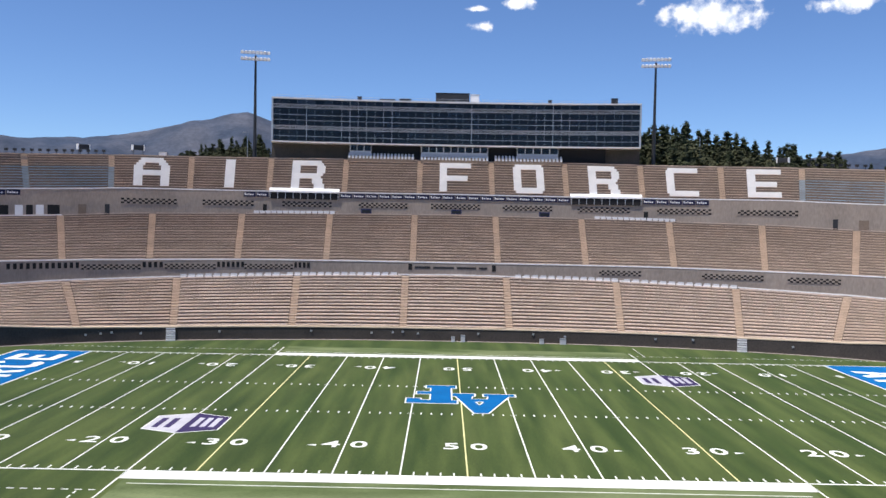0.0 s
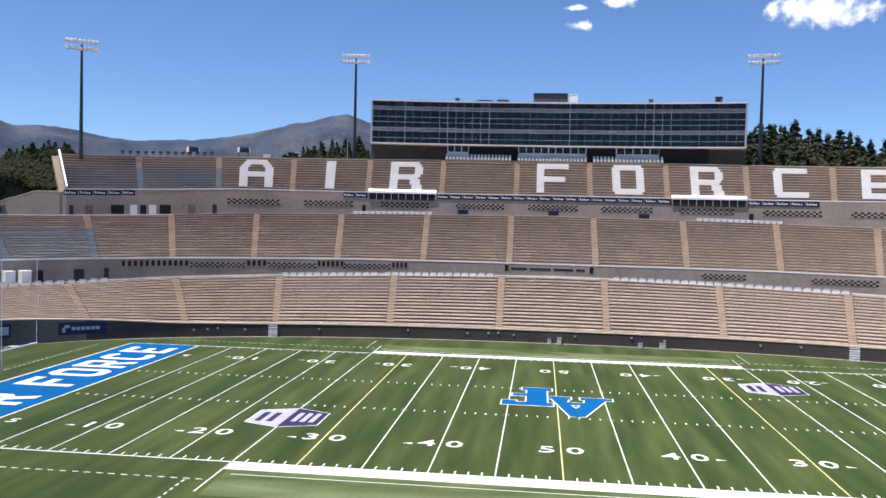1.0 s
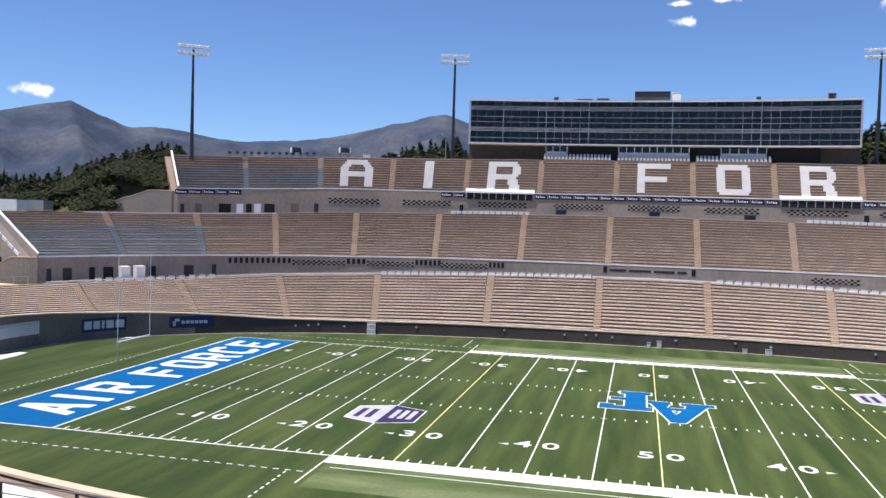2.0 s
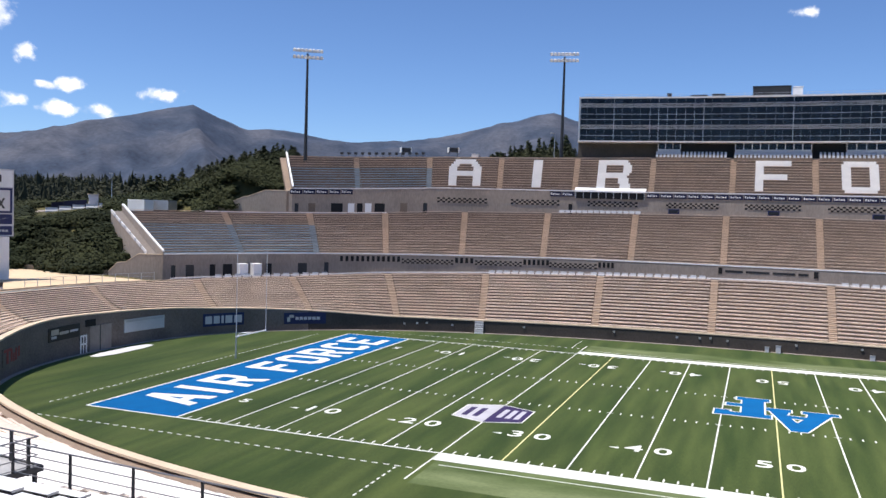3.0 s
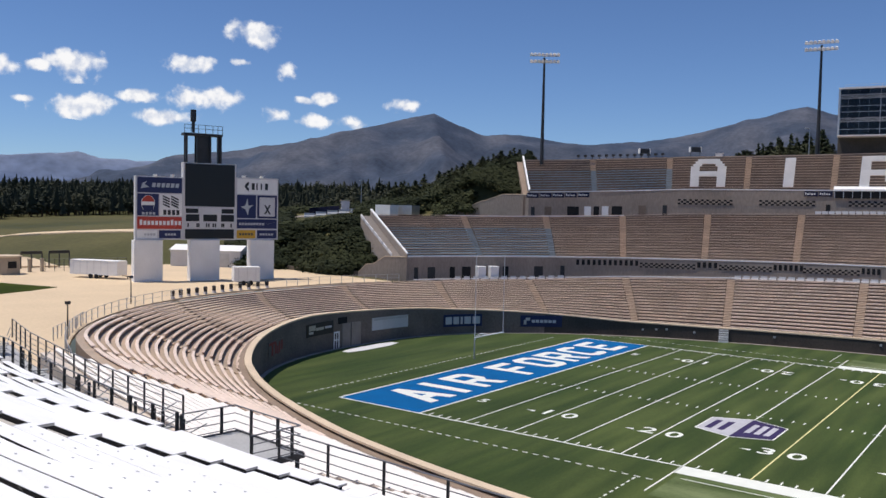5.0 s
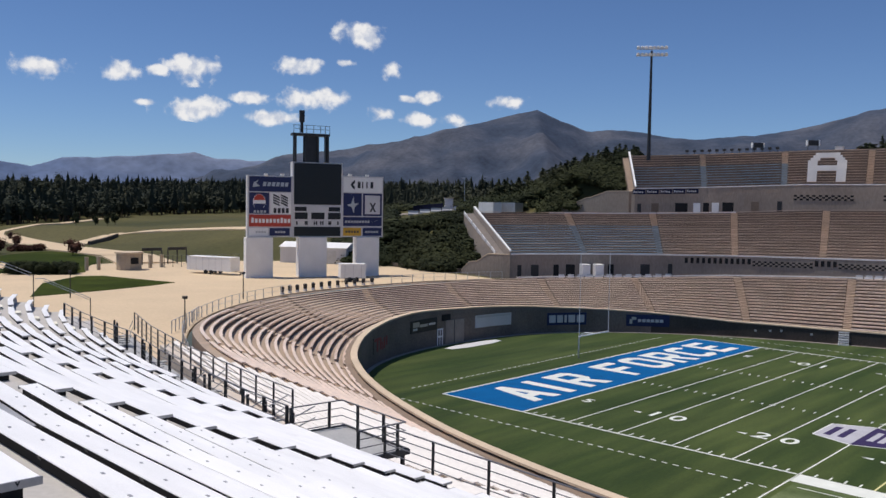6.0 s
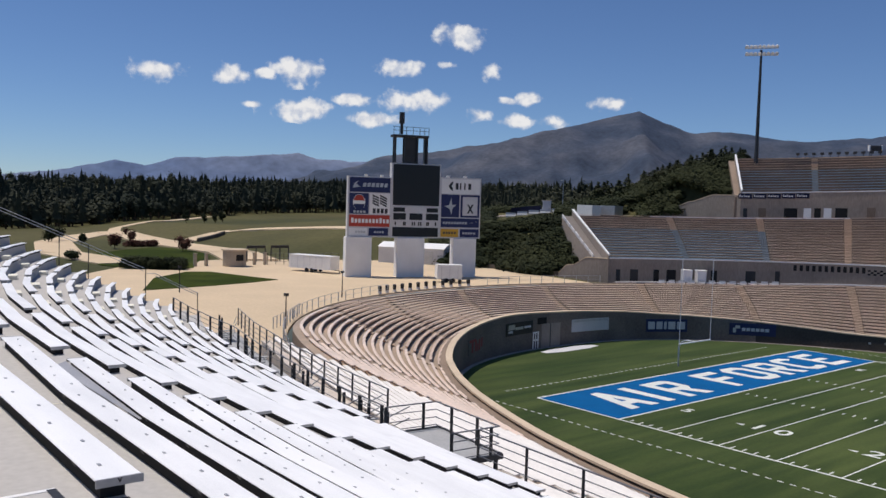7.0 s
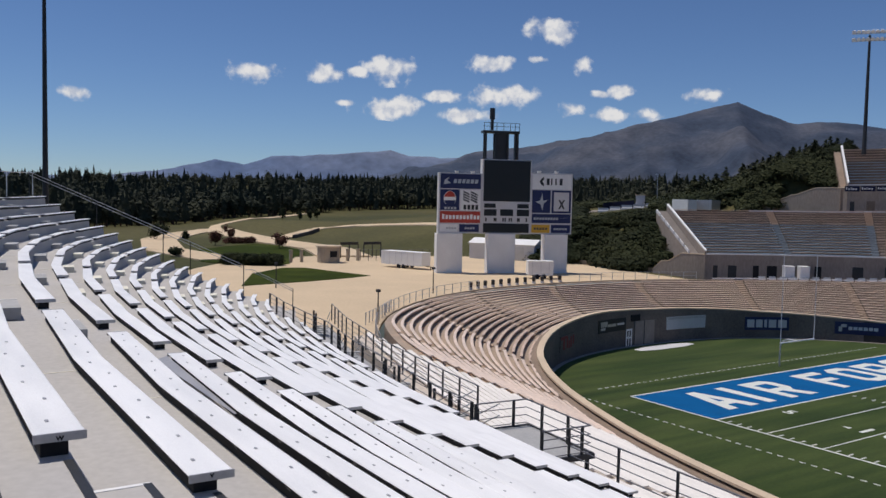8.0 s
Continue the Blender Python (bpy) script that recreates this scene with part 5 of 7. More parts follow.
def railing(name, label, pts, h, m, gap=2.4, rails=(1.0, 0.62, 0.28), post=0.07):
    """Posts and rails along a line of places on the floor."""
    r = thing(name, *pts[0], label, "railing")
    inv = r.matrix_basis.inverted()
    P = [Vector(p) for p in pts]
    for a, b in zip(P, P[1:]):
        for f in rails:
            g = Geo()
            up = Vector((0, 0, h * f))
            g.tube([a + up, b + up], 0.024 if f == 1.0 else 0.016, 6)
            g.out("rail", M_RAIL if m is M_STEEL else m, r).matrix_parent_inverse = inv
    dist = [0.0]
    for a, b in zip(P, P[1:]):
        dist.append(dist[-1] + (b - a).length)
    k = max(1, round(dist[-1] / gap))
    for i in range(k + 1):
        s = dist[-1] * i / k
        j = max(0, min(len(P) - 2, next((q for q in range(len(P) - 1) if dist[q + 1] >= s - 1e-6), len(P) - 2)))
        f = (s - dist[j]) / max(1e-6, dist[j + 1] - dist[j])
        p = P[j].lerp(P[j + 1], f)
        g = Geo()
        g.box(p.x - post / 2, p.x + post / 2, p.y - post / 2, p.y + post / 2, p.z, p.z + h)
        g.out("post", m, r).matrix_parent_inverse = inv
    return r


TL0, TL1, ZL = 4.455, 4.497, 9.38
line = lambda a, b, o, z: [(*near_xy(t, o), z) for t in thetas(a, b, 3)]
# walkway with railings on both sides, the landing and its stairs
railing("front_railing", "dark steel front railing with stout posts before the benches", [(-54.1, -59.0, ZL + 0.45), (-50.4, -59.5, ZL + 0.28), (-47.2, -59.5, ZL + 0.02)] + line(4.225, TL0 - 0.004, 22.15, ZL), 1.07, M_STEEL, 1.6, (1.0, 0.75, 0.5, 0.25), 0.09)
railing("outer_railing", "dark steel railing on the bowl side of the walkway", line(4.13, TL0 - 0.028, 20.75, ZL), 1.07, M_STEEL, 1.5, (1.0, 0.75, 0.5, 0.25), 0.055)
railing("outer_railing", "dark steel railing beyond the stair landing", line(TL1, th_near(10, 22), 21.0, ZL), 1.07, M_STEEL, 2.2, (1.0, 0.75, 0.5, 0.25), 0.06)
g = Geo()
g.sweep(thetas(4.12, TL0 - 0.03, 3), lambda q: [(20.7, ZL - 0.75), (20.7, ZL - 0.55), (22.3, ZL - 0.55), (22.3, ZL - 0.75)])
tagged(g.out("walkway_front", M_DECK_G), "grey steel-edged walkway deck in front of the near stand", "walkway", kind="structure")
lx, ly = near_xy((TL0 + TL1) / 2, 21.2)
ld = thing("stair_landing", lx, ly, ZL - 0.2, "grey stair landing at the front of the near stand", "landing")
inv = ld.matrix_basis.inverted()
g = Geo()
g.sweep([TL0, TL1], lambda q: [(20.1, ZL + 0.14), (20.1, ZL + 0.17), (N0 + 0.1, ZL + 0.17), (N0 + 0.1, ZL + 0.14)])
g.out("deck", M_DECK_G, ld).matrix_parent_inverse = inv
g = Geo()
g.sweep([TL0, TL1], lambda q: [(20.05, ZL + 0.02), (20.05, ZL + 0.22), (20.12, ZL + 0.22), (20.12, ZL + 0.02)])
g.out("kick_plate", M_STEEL, ld).matrix_parent_inverse = inv
for q in (TL0, TL1):
    g = Geo()
    w = half_width(q, 21, 0.12)
    g.sweep([q - w, q + w], lambda t: [(20.05, ZL + 0.04), (20.05, ZL + 0.2), (N0, ZL + 0.2), (N0, ZL + 0.04)])
    g.out("beam", M_STEEL, ld).matrix_parent_inverse = inv
    g = Geo()
    x, y = near_xy(q, 20.3)
    g.box(x - 0.05, x + 0.05, y - 0.05, y + 0.05, 6.6, ZL + 0.05)
    g.out("column", M_STEEL, ld).matrix_parent_inverse = inv
railing("landing_railing", "dark steel railing round a stair landing", [(*near_xy(TL0, 22.2), ZL), (*near_xy(TL0, 20.2), ZL), (*near_xy(TL1, 20.2), ZL), (*near_xy(TL1, 22.0), ZL)], 1.07, M_STEEL, 1.45, (1.0, 0.75, 0.5, 0.25), 0.075)
# short stair flights from the walkway up to the benches and the landing
for q, n in ((TL0 - 0.008, 4), (TL0 - 0.03, 4), (4.36, 4), (4.27, 4), (4.16, 4)):
    w = half_width(q, 21.5, 1.1)
    st = thing("front_stair", *near_xy(q, 21.8), ZL - 0.55, "short steel stair flight with pale sloping handrails", "stair", "short front stairs")
    inv = st.matrix_basis.inverted()
    for i in range(n):
        g = Geo()
        zi = ZL - 0.55 + 0.17 * (i + 1)
        g.sweep([q - w * (1 - 0.5 * i), q - w * (0.5 - 0.5 * i)], lambda t: [(21.3, zi - 0.05), (21.3, zi), (22.1, zi), (22.1, zi - 0.05)])
        g.out("tread", M_DECK_G, st).matrix_parent_inverse = inv
    for o in (21.25, 22.1):
        for h in (0.55, 0.95):
            g = Geo()
            p0, p1 = near_xy(q - w * 1.2, o), near_xy(q + w * 1.2, o)
            g.tube([(*p0, ZL - 0.6 + h), (*p1, ZL + 0.05 + h)], 0.022, 6)
            g.out("handrail", M_GALV, st).matrix_parent_inverse = inv
    for t in (q - w * 1.2, q + w * 1.2):
        g = Geo()
        x, y = near_xy(t, 22.1)
        g.box(x - 0.04, x + 0.04, y - 0.04, y + 0.04, ZL - 0.55, ZL + 0.9)
        g.out("post", M_STEEL, st).matrix_parent_inverse = inv
er = thing("end_railing", *oval(NEAR_L - 0.004, N0), z_near(NEAR_L, 0), "long sloping pale steel handrail down the end of the near stand", "railing")
inv = er.matrix_basis.inverted()
end_xy = lambda u: oval(NEAR_L - 0.006, N0 + u)
for (u0, z0), (u1, z1) in (((17.75, 18.45), (3.9, 12.35)), ((17.75, 18.25), (3.9, 12.15)), ((3.7, 12.0), (3.2, 12.0)), ((3.2, 12.0), (0.4, 10.65)), ((3.2, 11.85), (0.4, 10.5))):
    g = Geo()
    g.tube([(*end_xy(u0), z0), (*end_xy(u1), z1)], 0.022, 6)
    g.out("rail", M_GALV, er).matrix_parent_inverse = inv
for u, z1 in ((17.75, 18.45), (13.5, 16.55), (9.2, 14.7), (7.4, 13.9), (3.8, 12.3), (0.4, 10.65)):
    g = Geo()
    g.tube([(*end_xy(u), z_near(NEAR_L, u) - 0.3), (*end_xy(u), z1)], 0.03, 6)
    g.out("post", M_STEEL, er).matrix_parent_inverse = inv
br = railing("back_railing", "thin pale steel railing along the back of the near stand", [(*near_xy(t, N0 + NDEP * NROW + 0.12), z_near(t, NDEP * NROW) + 0.12) for t in thetas(NEAR_L, th_near(-20, 40), 6)], 1.5, M_GALV, 6.0, (1.0,), 0.05)

Geo.curve = staticmethod(oval)
# ---- mountains and distant forest ----


def ridge(name, label, pts, dist, depth, m, seed, rough):
    """A range whose crest follows (heading, slope to the crest) pairs, falling towards the viewer and away."""
    xs, hs = [p[0] for p in pts], [p[1] for p in pts]
    g = Geo()
    nth, nr = int((xs[-1] - xs[0]) / 0.2), 34
    for i in range(nth + 1):
        a = xs[0] + (xs[-1] - xs[0]) * i / nth
        el = float(np.interp(a, xs, hs))
        for j in range(nr + 1):
            f = j / nr
            r = dist - depth * 0.7 + depth * f
            crest = 17 + el * dist
            up = 1 - abs(f - 0.7) / 0.7 if f < 0.7 else 1 - (f - 0.7) / 0.3 * 0.8
            x, y = -2 - r * math.sin(radians(a)), -80 + r * math.cos(radians(a))
            k = noise.fractal((x * 0.0028 + seed, y * 0.0028, 0.0), 1.0, 2.0, 5)
            spur = abs(noise.noise((a * 0.33 + seed, f * 1.2, 0.0)))
            el2 = noise.fractal((a * 0.8 + seed, 0.0, 7.0), 0.9, 2.1, 4) * 0.0022
            crest += el2 * dist * 0.6
            z = crest * max(0.0, up) ** (0.85 + 0.4 * spur) + rough * k * min(1, 3.0 * (1 - up) + 0.16)
            g.v.append((x, y, max(z, -20) if 0 < j < nr else -20))
    for i in range(nth):
        for j in range(nr):
            k = i * (nr + 1) + j
            g.f.append((k, k + nr + 1, k + nr + 2, k + 1))
            g.m.append(0)
    return tagged(g.out(name, m, smooth=True), label, "mountain", kind="structure")


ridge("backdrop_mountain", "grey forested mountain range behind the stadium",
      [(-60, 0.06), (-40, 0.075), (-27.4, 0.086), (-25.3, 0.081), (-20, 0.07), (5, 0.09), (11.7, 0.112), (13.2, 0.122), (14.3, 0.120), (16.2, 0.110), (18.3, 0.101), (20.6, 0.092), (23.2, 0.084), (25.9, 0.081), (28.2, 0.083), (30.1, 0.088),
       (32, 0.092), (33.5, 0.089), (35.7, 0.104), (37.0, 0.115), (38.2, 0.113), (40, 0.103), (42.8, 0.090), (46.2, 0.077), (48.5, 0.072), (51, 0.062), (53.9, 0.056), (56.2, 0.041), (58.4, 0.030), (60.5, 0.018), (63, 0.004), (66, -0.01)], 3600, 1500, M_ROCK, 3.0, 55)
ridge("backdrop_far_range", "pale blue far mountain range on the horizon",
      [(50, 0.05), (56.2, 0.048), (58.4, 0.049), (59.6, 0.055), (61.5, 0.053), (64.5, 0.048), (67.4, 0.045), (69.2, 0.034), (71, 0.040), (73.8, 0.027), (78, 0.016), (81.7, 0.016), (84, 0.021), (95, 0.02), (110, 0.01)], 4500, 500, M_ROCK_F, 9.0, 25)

rt = random.Random(11)


def conifer(g, x, y, z, h, w, rnd, layers=7, mi=0):
    """A pine: stem and ragged whorls of boughs."""
    g.tube([(x, y, z - 0.5), (x, y, z + h * 0.95)], [w * 0.07, 0.02], 5, 1)
    base = 0.12 + 0.15 * rnd.random()
    for i in range(layers):
        f = i / layers
        zc = z + h * (base + (1 - base) * f)
        rr = w * (1 - f) ** 0.8 * rnd.uniform(0.75, 1.15) * 0.5 + 0.15
        k, n = len(g.v), 9
        lean = (rnd.uniform(-0.1, 0.1) * w, rnd.uniform(-0.1, 0.1) * w)
        g.v.append((x, y, zc + h / layers * rnd.uniform(1.2, 1.7)))
        for j in range(n):
            a = 2 * math.pi * (j + rnd.random() * 0.6) / n
            q = rr * (rnd.uniform(0.95, 1.3) if j % 2 else rnd.uniform(0.4, 0.7))
            g.v.append((x + lean[0] + q * math.cos(a), y + lean[1] + q * math.sin(a), zc - rnd.uniform(0, 0.35) * h / layers))
        for j in range(n):
            g.f.append((k, k + 1 + j, k + 1 + (j + 1) % n))
            g.m.append(mi)


def at_heading(a, r):
    return -2 - r * math.sin(radians(a)), -80 + r * math.cos(radians(a))


def leaf_ball(g, cx, cy, cz, rx, rz, count, size, rnd, mi=0):
    """Foliage as many small tilted leaf clumps, denser at the rim, with gaps."""
    for _ in range(count):
        d = Vector((rnd.gauss(0, 1), rnd.gauss(0, 1), rnd.gauss(0, 1))).normalized() * (0.55 + 0.5 * rnd.random())
        p = Vector((cx + d.x * rx, cy + d.y * rx, cz + d.z * rz))
        n = (d + Vector((rnd.uniform(-.6, .6), rnd.uniform(-.6, .6), rnd.uniform(0.3, 1.4)))).normalized()
        u = n.cross(Vector((0.3, 0.2, 1))).normalized()
        v = n.cross(u)
        s = size * rnd.uniform(0.6, 1.4)
        g.face([p - u * s, p + v * s * 0.8 - n * s * 0.15, p + u * s, p - v * s * 0.8 - n * s * 0.15], mi)


def clump(g, cx, cy, cz, rx, rz, count, size, rnd, mi=0):
    """A bushy crown: a lumpy dark heart under a coat of small leaf clumps."""
    k, n = len(g.v), 8
    sd = rnd.uniform(0, 90)
    g.v.append((cx, cy, cz + rz * 0.55))
    for q in (0.55, -0.1, -0.75):
        for j in range(n):
            a = 2 * math.pi * (j + 0.5 * (q < 0)) / n
            r = rx * 0.52 * math.sqrt(1 - q * q) * (1 + 0.5 * noise.noise((math.cos(a) * 1.5 + sd, math.sin(a) * 1.5, q * 2)))
            g.v.append((cx + r * math.cos(a), cy + r * math.sin(a), cz + rz * 0.6 * q))
    for j in range(n):
        g.f.append((k, k + 1 + j, k + 1 + (j + 1) % n))
        g.m.append(mi)
        for b in (0, n):
            g.f.append((k + 1 + b + j, k + 1 + n + b + j, k + 1 + n + b + (j + 1) % n, k + 1 + b + (j + 1) % n))
            g.m.append(mi)
    leaf_ball(g, cx, cy, cz, rx, rz, count, size, rnd, mi)


# dense forest beyond the meadow
g = Geo()
for i in range(4300):
    a = rt.uniform(40, 92)
    near = float(np.interp(a, (40, 55, 62, 70, 78, 92), (300, 430, 400, 330, 290, 260)))
    r = near + abs(rt.gauss(0, 1)) ** 1.2 * 210
    x, y = at_heading(a, r)
    th, off = locate(x, y)
    h = rt.uniform(6.5, 11.5) * (1.25 if rt.random() < 0.1 else 1.0)
    zf_ = land(th, off)
    if rt.random() < 0.4:
        conifer(g, x, y, zf_, h, rt.uniform(3.2, 5), rt, 6)
    else:
        w = rt.uniform(2.2, 3.6)
        clump(g, x, y, zf_ + h * 0.55, w, h * 0.44, 56, 0.55, rt)
        g.tube([(x, y, zf_ - 0.5), (x, y, zf_ + h * 0.5)], [0.3, 0.2], 5, 1)
tagged(g.out("forest", [M_PINE, M_BARK]), "dense dark pine forest beyond the meadow", "forest", kind="stuff")


# scrub on the embankment between plaza and far stand
g = Geo()
for i in range(8800):
    lo, hi, o0, o1 = ((2.49, 2.99, 21.5, 110), (2.49, 2.68, 44, 84), (2.80, 2.95, 20, 70), (2.48, 2.63, 50, 100), (2.84, 2.93, 24, 48))[0 if i < 4200 else 1 if i < 5500 else 2 if i < 6600 else 3 if i < 8300 else 4]
    th = rt.uniform(lo, hi)
    off = rt.uniform(o0, o1)
    x, y = oval(th, off)
    z = max(land(th, off), ground_z(x, y))
    if th < MID_B + 0.024 and off < 36.5:
        continue
    if th < UP_B + 0.010 and off < 51.5:
        continue
    if (z - 6.0) < 0.25 or y < 25.6 and x > -98 or (th < 2.80 and 35 < off < 47 and y < 54.5) or (th < UP_B + 0.1 and off < 52 and x > -102.5 and y < 57.2 + (x + 101) * 0.1):
        continue
    hd, rr_ = math.degrees(math.atan2(-2 - x, y + 80)), math.hypot(x + 2, y + 80)
    if hd > 50.5:
        continue
    if 42.2 < hd < 46.8 and 168 < rr_ < 206:
        continue
    if i >= 8300 or 42.2 < hd < 46.8 and 150 < rr_ < 169:
        r = rt.uniform(0.6, 1.2)
    elif 36.8 < hd < 42.6 and 150 < rr_ < 174:
        if 159 < rr_ < 171:
            continue
        r = rt.uniform(0.5, 0.8)
    else:
        r = rt.uniform(1.2, 2.9)
    clump(g, x, y, z + r * 0.25, r, r * 0.5, 64, 0.2, rt)
tagged(g.out("scrub", M_LEAF), "dense dark green scrub oak covering the embankment", "shrubs", kind="stuff")

# individual pines on the hill behind the far stand, and right of the press box
PROTO = []
for i in range(4):
    tr = thing("pine_tree", 0, 0, 0, "dark ragged pine tree on the hillside", "tree", "pines on the hill")
    g = Geo()
    stem = Geo()
    stem.tube([(0, 0, -1), (0.1, 0, 5), (0, 0.05, 9.3)], [0.24, 0.15, 0.04], 7)
    zz, aa = 1.6 + 0.8 * rt.random(), rt.uniform(0, 6.28)
    while zz < 9.4:
        rr = 1.45 * min(1.0, (10.2 - zz) / 5.5) * rt.uniform(0.7, 1.15)
        for _ in range(3 if zz < 7.5 else 2):
            aa += rt.uniform(1.4, 2.6)
            q = rr * rt.uniform(0.35, 0.75)
            clump(g, math.cos(aa) * q, math.sin(aa) * q, zz + rt.uniform(-0.25, 0.25), rr * 0.62, rr * 0.40 + 0.12, 34, 0.17, rt)
            stem.tube([(0, 0, zz - 0.3), (math.cos(aa) * q, math.sin(aa) * q, zz)], [0.06, 0.02], 5)
        zz += rt.uniform(0.45, 0.8)
    clump(g, 0.05, 0, 9.6, 0.35, 0.6, 30, 0.14, rt)
    g.out("crown", [M_PINE_L, M_BARK], tr)
    stem.out("trunk", M_BARK, tr)
    PROTO.append(tr)
first = [True] * 4


def plant(x, y, top, i):
    tr = PROTO[i % 4]
    z = ground_z(x, y)
    h = max(4.0, top - z)
    w = rt.uniform(1.3, 2.2) * min(1.3, max(0.7, h / 10))
    m = pose(x, y, z, 0, 0, rt.uniform(0, 360)) @ Matrix.Diagonal((w, w * rt.uniform(0.85, 1.15), h / 10, 1))
    if first[i % 4]:
        first[i % 4] = False
        tr.matrix_basis = m
        return
    c = copy_thing(tr, Matrix.Identity(4))
    c.matrix_basis = m


for i in range(150):
    a = rt.uniform(-30, -12.2)
    r = rt.uniform(196, 260)
    x, y = at_heading(a, r)
    top = 17 + r * float(np.interp(-a, (12, 14, 16.6, 18.7, 22, 23.7, 25.3, 26.5, 30), (0.112, 0.112, 0.116, 0.102, 0.09, 0.086, 0.078, 0.068, 0.06))) * rt.uniform(0.80, 1.04)
    plant(x, y, top, i)
g = Geo()
for i in range(150):
    a = rt.uniform(-30, -12.2)
    r = rt.uniform(186, 215)
    x, y = at_heading(a, r)
    top = 17 + r * float(np.interp(-a, (12, 16.6, 18.7, 22, 25.3, 30), (0.112, 0.114, 0.100, 0.088, 0.076, 0.06))) * rt.uniform(0.55, 0.85)
    z0 = ground_z(x, y)
    z, w = z0 + 0.8, rt.uniform(1.6, 2.6)
    while z < top:
        k = max(0.25, 1 - (z - z0) / max(1.0, top - z0 + 1))
        for _ in range(2):
            clump(g, x + rt.uniform(-0.5, 0.5) * w * k, y + rt.uniform(-0.5, 0.5) * w * k, z, w * k * 0.8, 0.9, 40, 0.3, rt)
        z += rt.uniform(0.9, 1.4)
    g.tube([(x, y, z0 - 0.5), (x, y, max(z0 + 1, top - 0.6))], [0.2, 0.05], 5, 1)
tagged(g.out("pine_thicket", [M_PINE_L, M_BARK]), "thicket of smaller dark pines on the hillside", "trees", kind="stuff")
for i in range(60):
    a = rt.uniform(11.0, 18.5)
    r = rt.uniform(190, 240)
    x, y = at_heading(a, r)
    top = 17 + r * float(np.interp(a, (11, 13.5, 15.3, 17.4, 19), (0.094, 0.093, 0.085, 0.072, 0.062))) * rt.uniform(0.8, 1.03)
    plant(x, y, top, i)
for i in range(56):
    a = rt.uniform(30.5, 40)
    r = rt.uniform(172, 240)
    x, y = at_heading(a, r)
    top = 17 + r * float(np.interp(a, (30, 31.8, 32.5, 34.8, 37.5, 41), (0.074, 0.076, 0.070, 0.052, 0.044, 0.03))) * rt.uniform(0.8, 1.02)
    plant(x, y, top, i)
for i in range(14):
    x, y = at_heading(rt.uniform(-3.5, 2.2), rt.uniform(205, 230))
    plant(x, y, rt.uniform(42.3, 44.6), i)

# ---- clouds ----
BANK_SOUTH = ((79.5, 0.106, 1.9, 1.0), (68.6, 0.139, 4.0, 1.5), (64.0, 0.140, 2.7, 1.5), (61.9, 0.145, 1.3, 0.8), (59.7, 0.147, 3.6, 1.9), (62.7, 0.108, 1.7, 0.5), (59.4, 0.104, 4.0, 1.5), (56.1, 0.119, 2.9, 1.0), (54.7, 0.097, 4.4, 1.1), (51.5, 0.121, 5.0, 1.7))
BANK_WEST = ((52.8, 0.158, 3.3, 1.3), (48.9, 0.194, 3.6, 1.9), (49.8, 0.163, 1.1, 0.5), (46.9, 0.156, 1.5, 1.3), (47.5, 0.105, 1.7, 1.1), (45.7, 0.123, 1.5, 0.6), (44.2, 0.126, 1.9, 0.9), (45.0, 0.099, 2.4, 0.9), (42.6, 0.099, 2.4, 1.1), (38.8, 0.120, 3.0, 1.1))
BANK_NORTH = ((-4.5, 0.254, 2.3, 0.8), (-2.1, 0.228, 1.9, 0.8), (-1.7, 0.248, 2.3, 0.5), (-17.1, 0.235, 6.9, 2.5), (-25.3, 0.239, 5.0, 1.1))
rc = random.Random(21)
for a, el, w, h in BANK_SOUTH + BANK_WEST + BANK_NORTH:
    g = Geo()
    D = 4300 + rc.uniform(-150, 150)
    W, H = D * radians(w) / 2 * 1.38, D * radians(h) / 2 * 1.3
    n, sd = 40, rc.uniform(0, 99)
    g.v.append((0, -0.5, 0))
    for q in (0.6, 1.0):
        for j in range(n):
            p = 2 * math.pi * j / n
            r = q * (1.22 + 0.3 * noise.noise((math.cos(p) * 2 + sd, math.sin(p) * 2, 0.0)))
            g.v.append((r * math.cos(p), -0.5 * (1 - q * q), r * math.sin(p) * (1.0 if math.sin(p) > 0 else 0.8)))
    for j in range(n):
        g.f += [(0, 1 + j, 1 + (j + 1) % n), (1 + j, 1 + n + j, 1 + n + (j + 1) % n, 1 + (j + 1) % n)]
        g.m += [0, 0]
    ob = tagged(g.out("backdrop_cloud", M_CLOUD, smooth=True), "small white fair-weather cumulus cloud", "cloud", "clouds", kind="structure")
    ob.matrix_basis = pose(*at_heading(a, D), 17 + D * el, 0, 0, a) @ Matrix.Diagonal((W, H, H, 1))
# ---- details of the far stand's walls ----


def wall_plate(name, a, b, off, z0, z1, m, proud=0.06, parent=None, label="", category="", group="", inset=0.0):
    """A flat piece on a curved wall: parameters a..b, standing proud of the wall's face."""
    g = Geo()
    g.sweep(thetas(min(a, b), max(a, b), 1.5), lambda t: [(off - proud, z0), (off - proud, z1), (off + 0.02, z1), (off + 0.02, z0)])
    ob = g.out(name, m, parent, label if parent else "")
    if not parent:
        tagged(ob, label, category, group)
    return ob


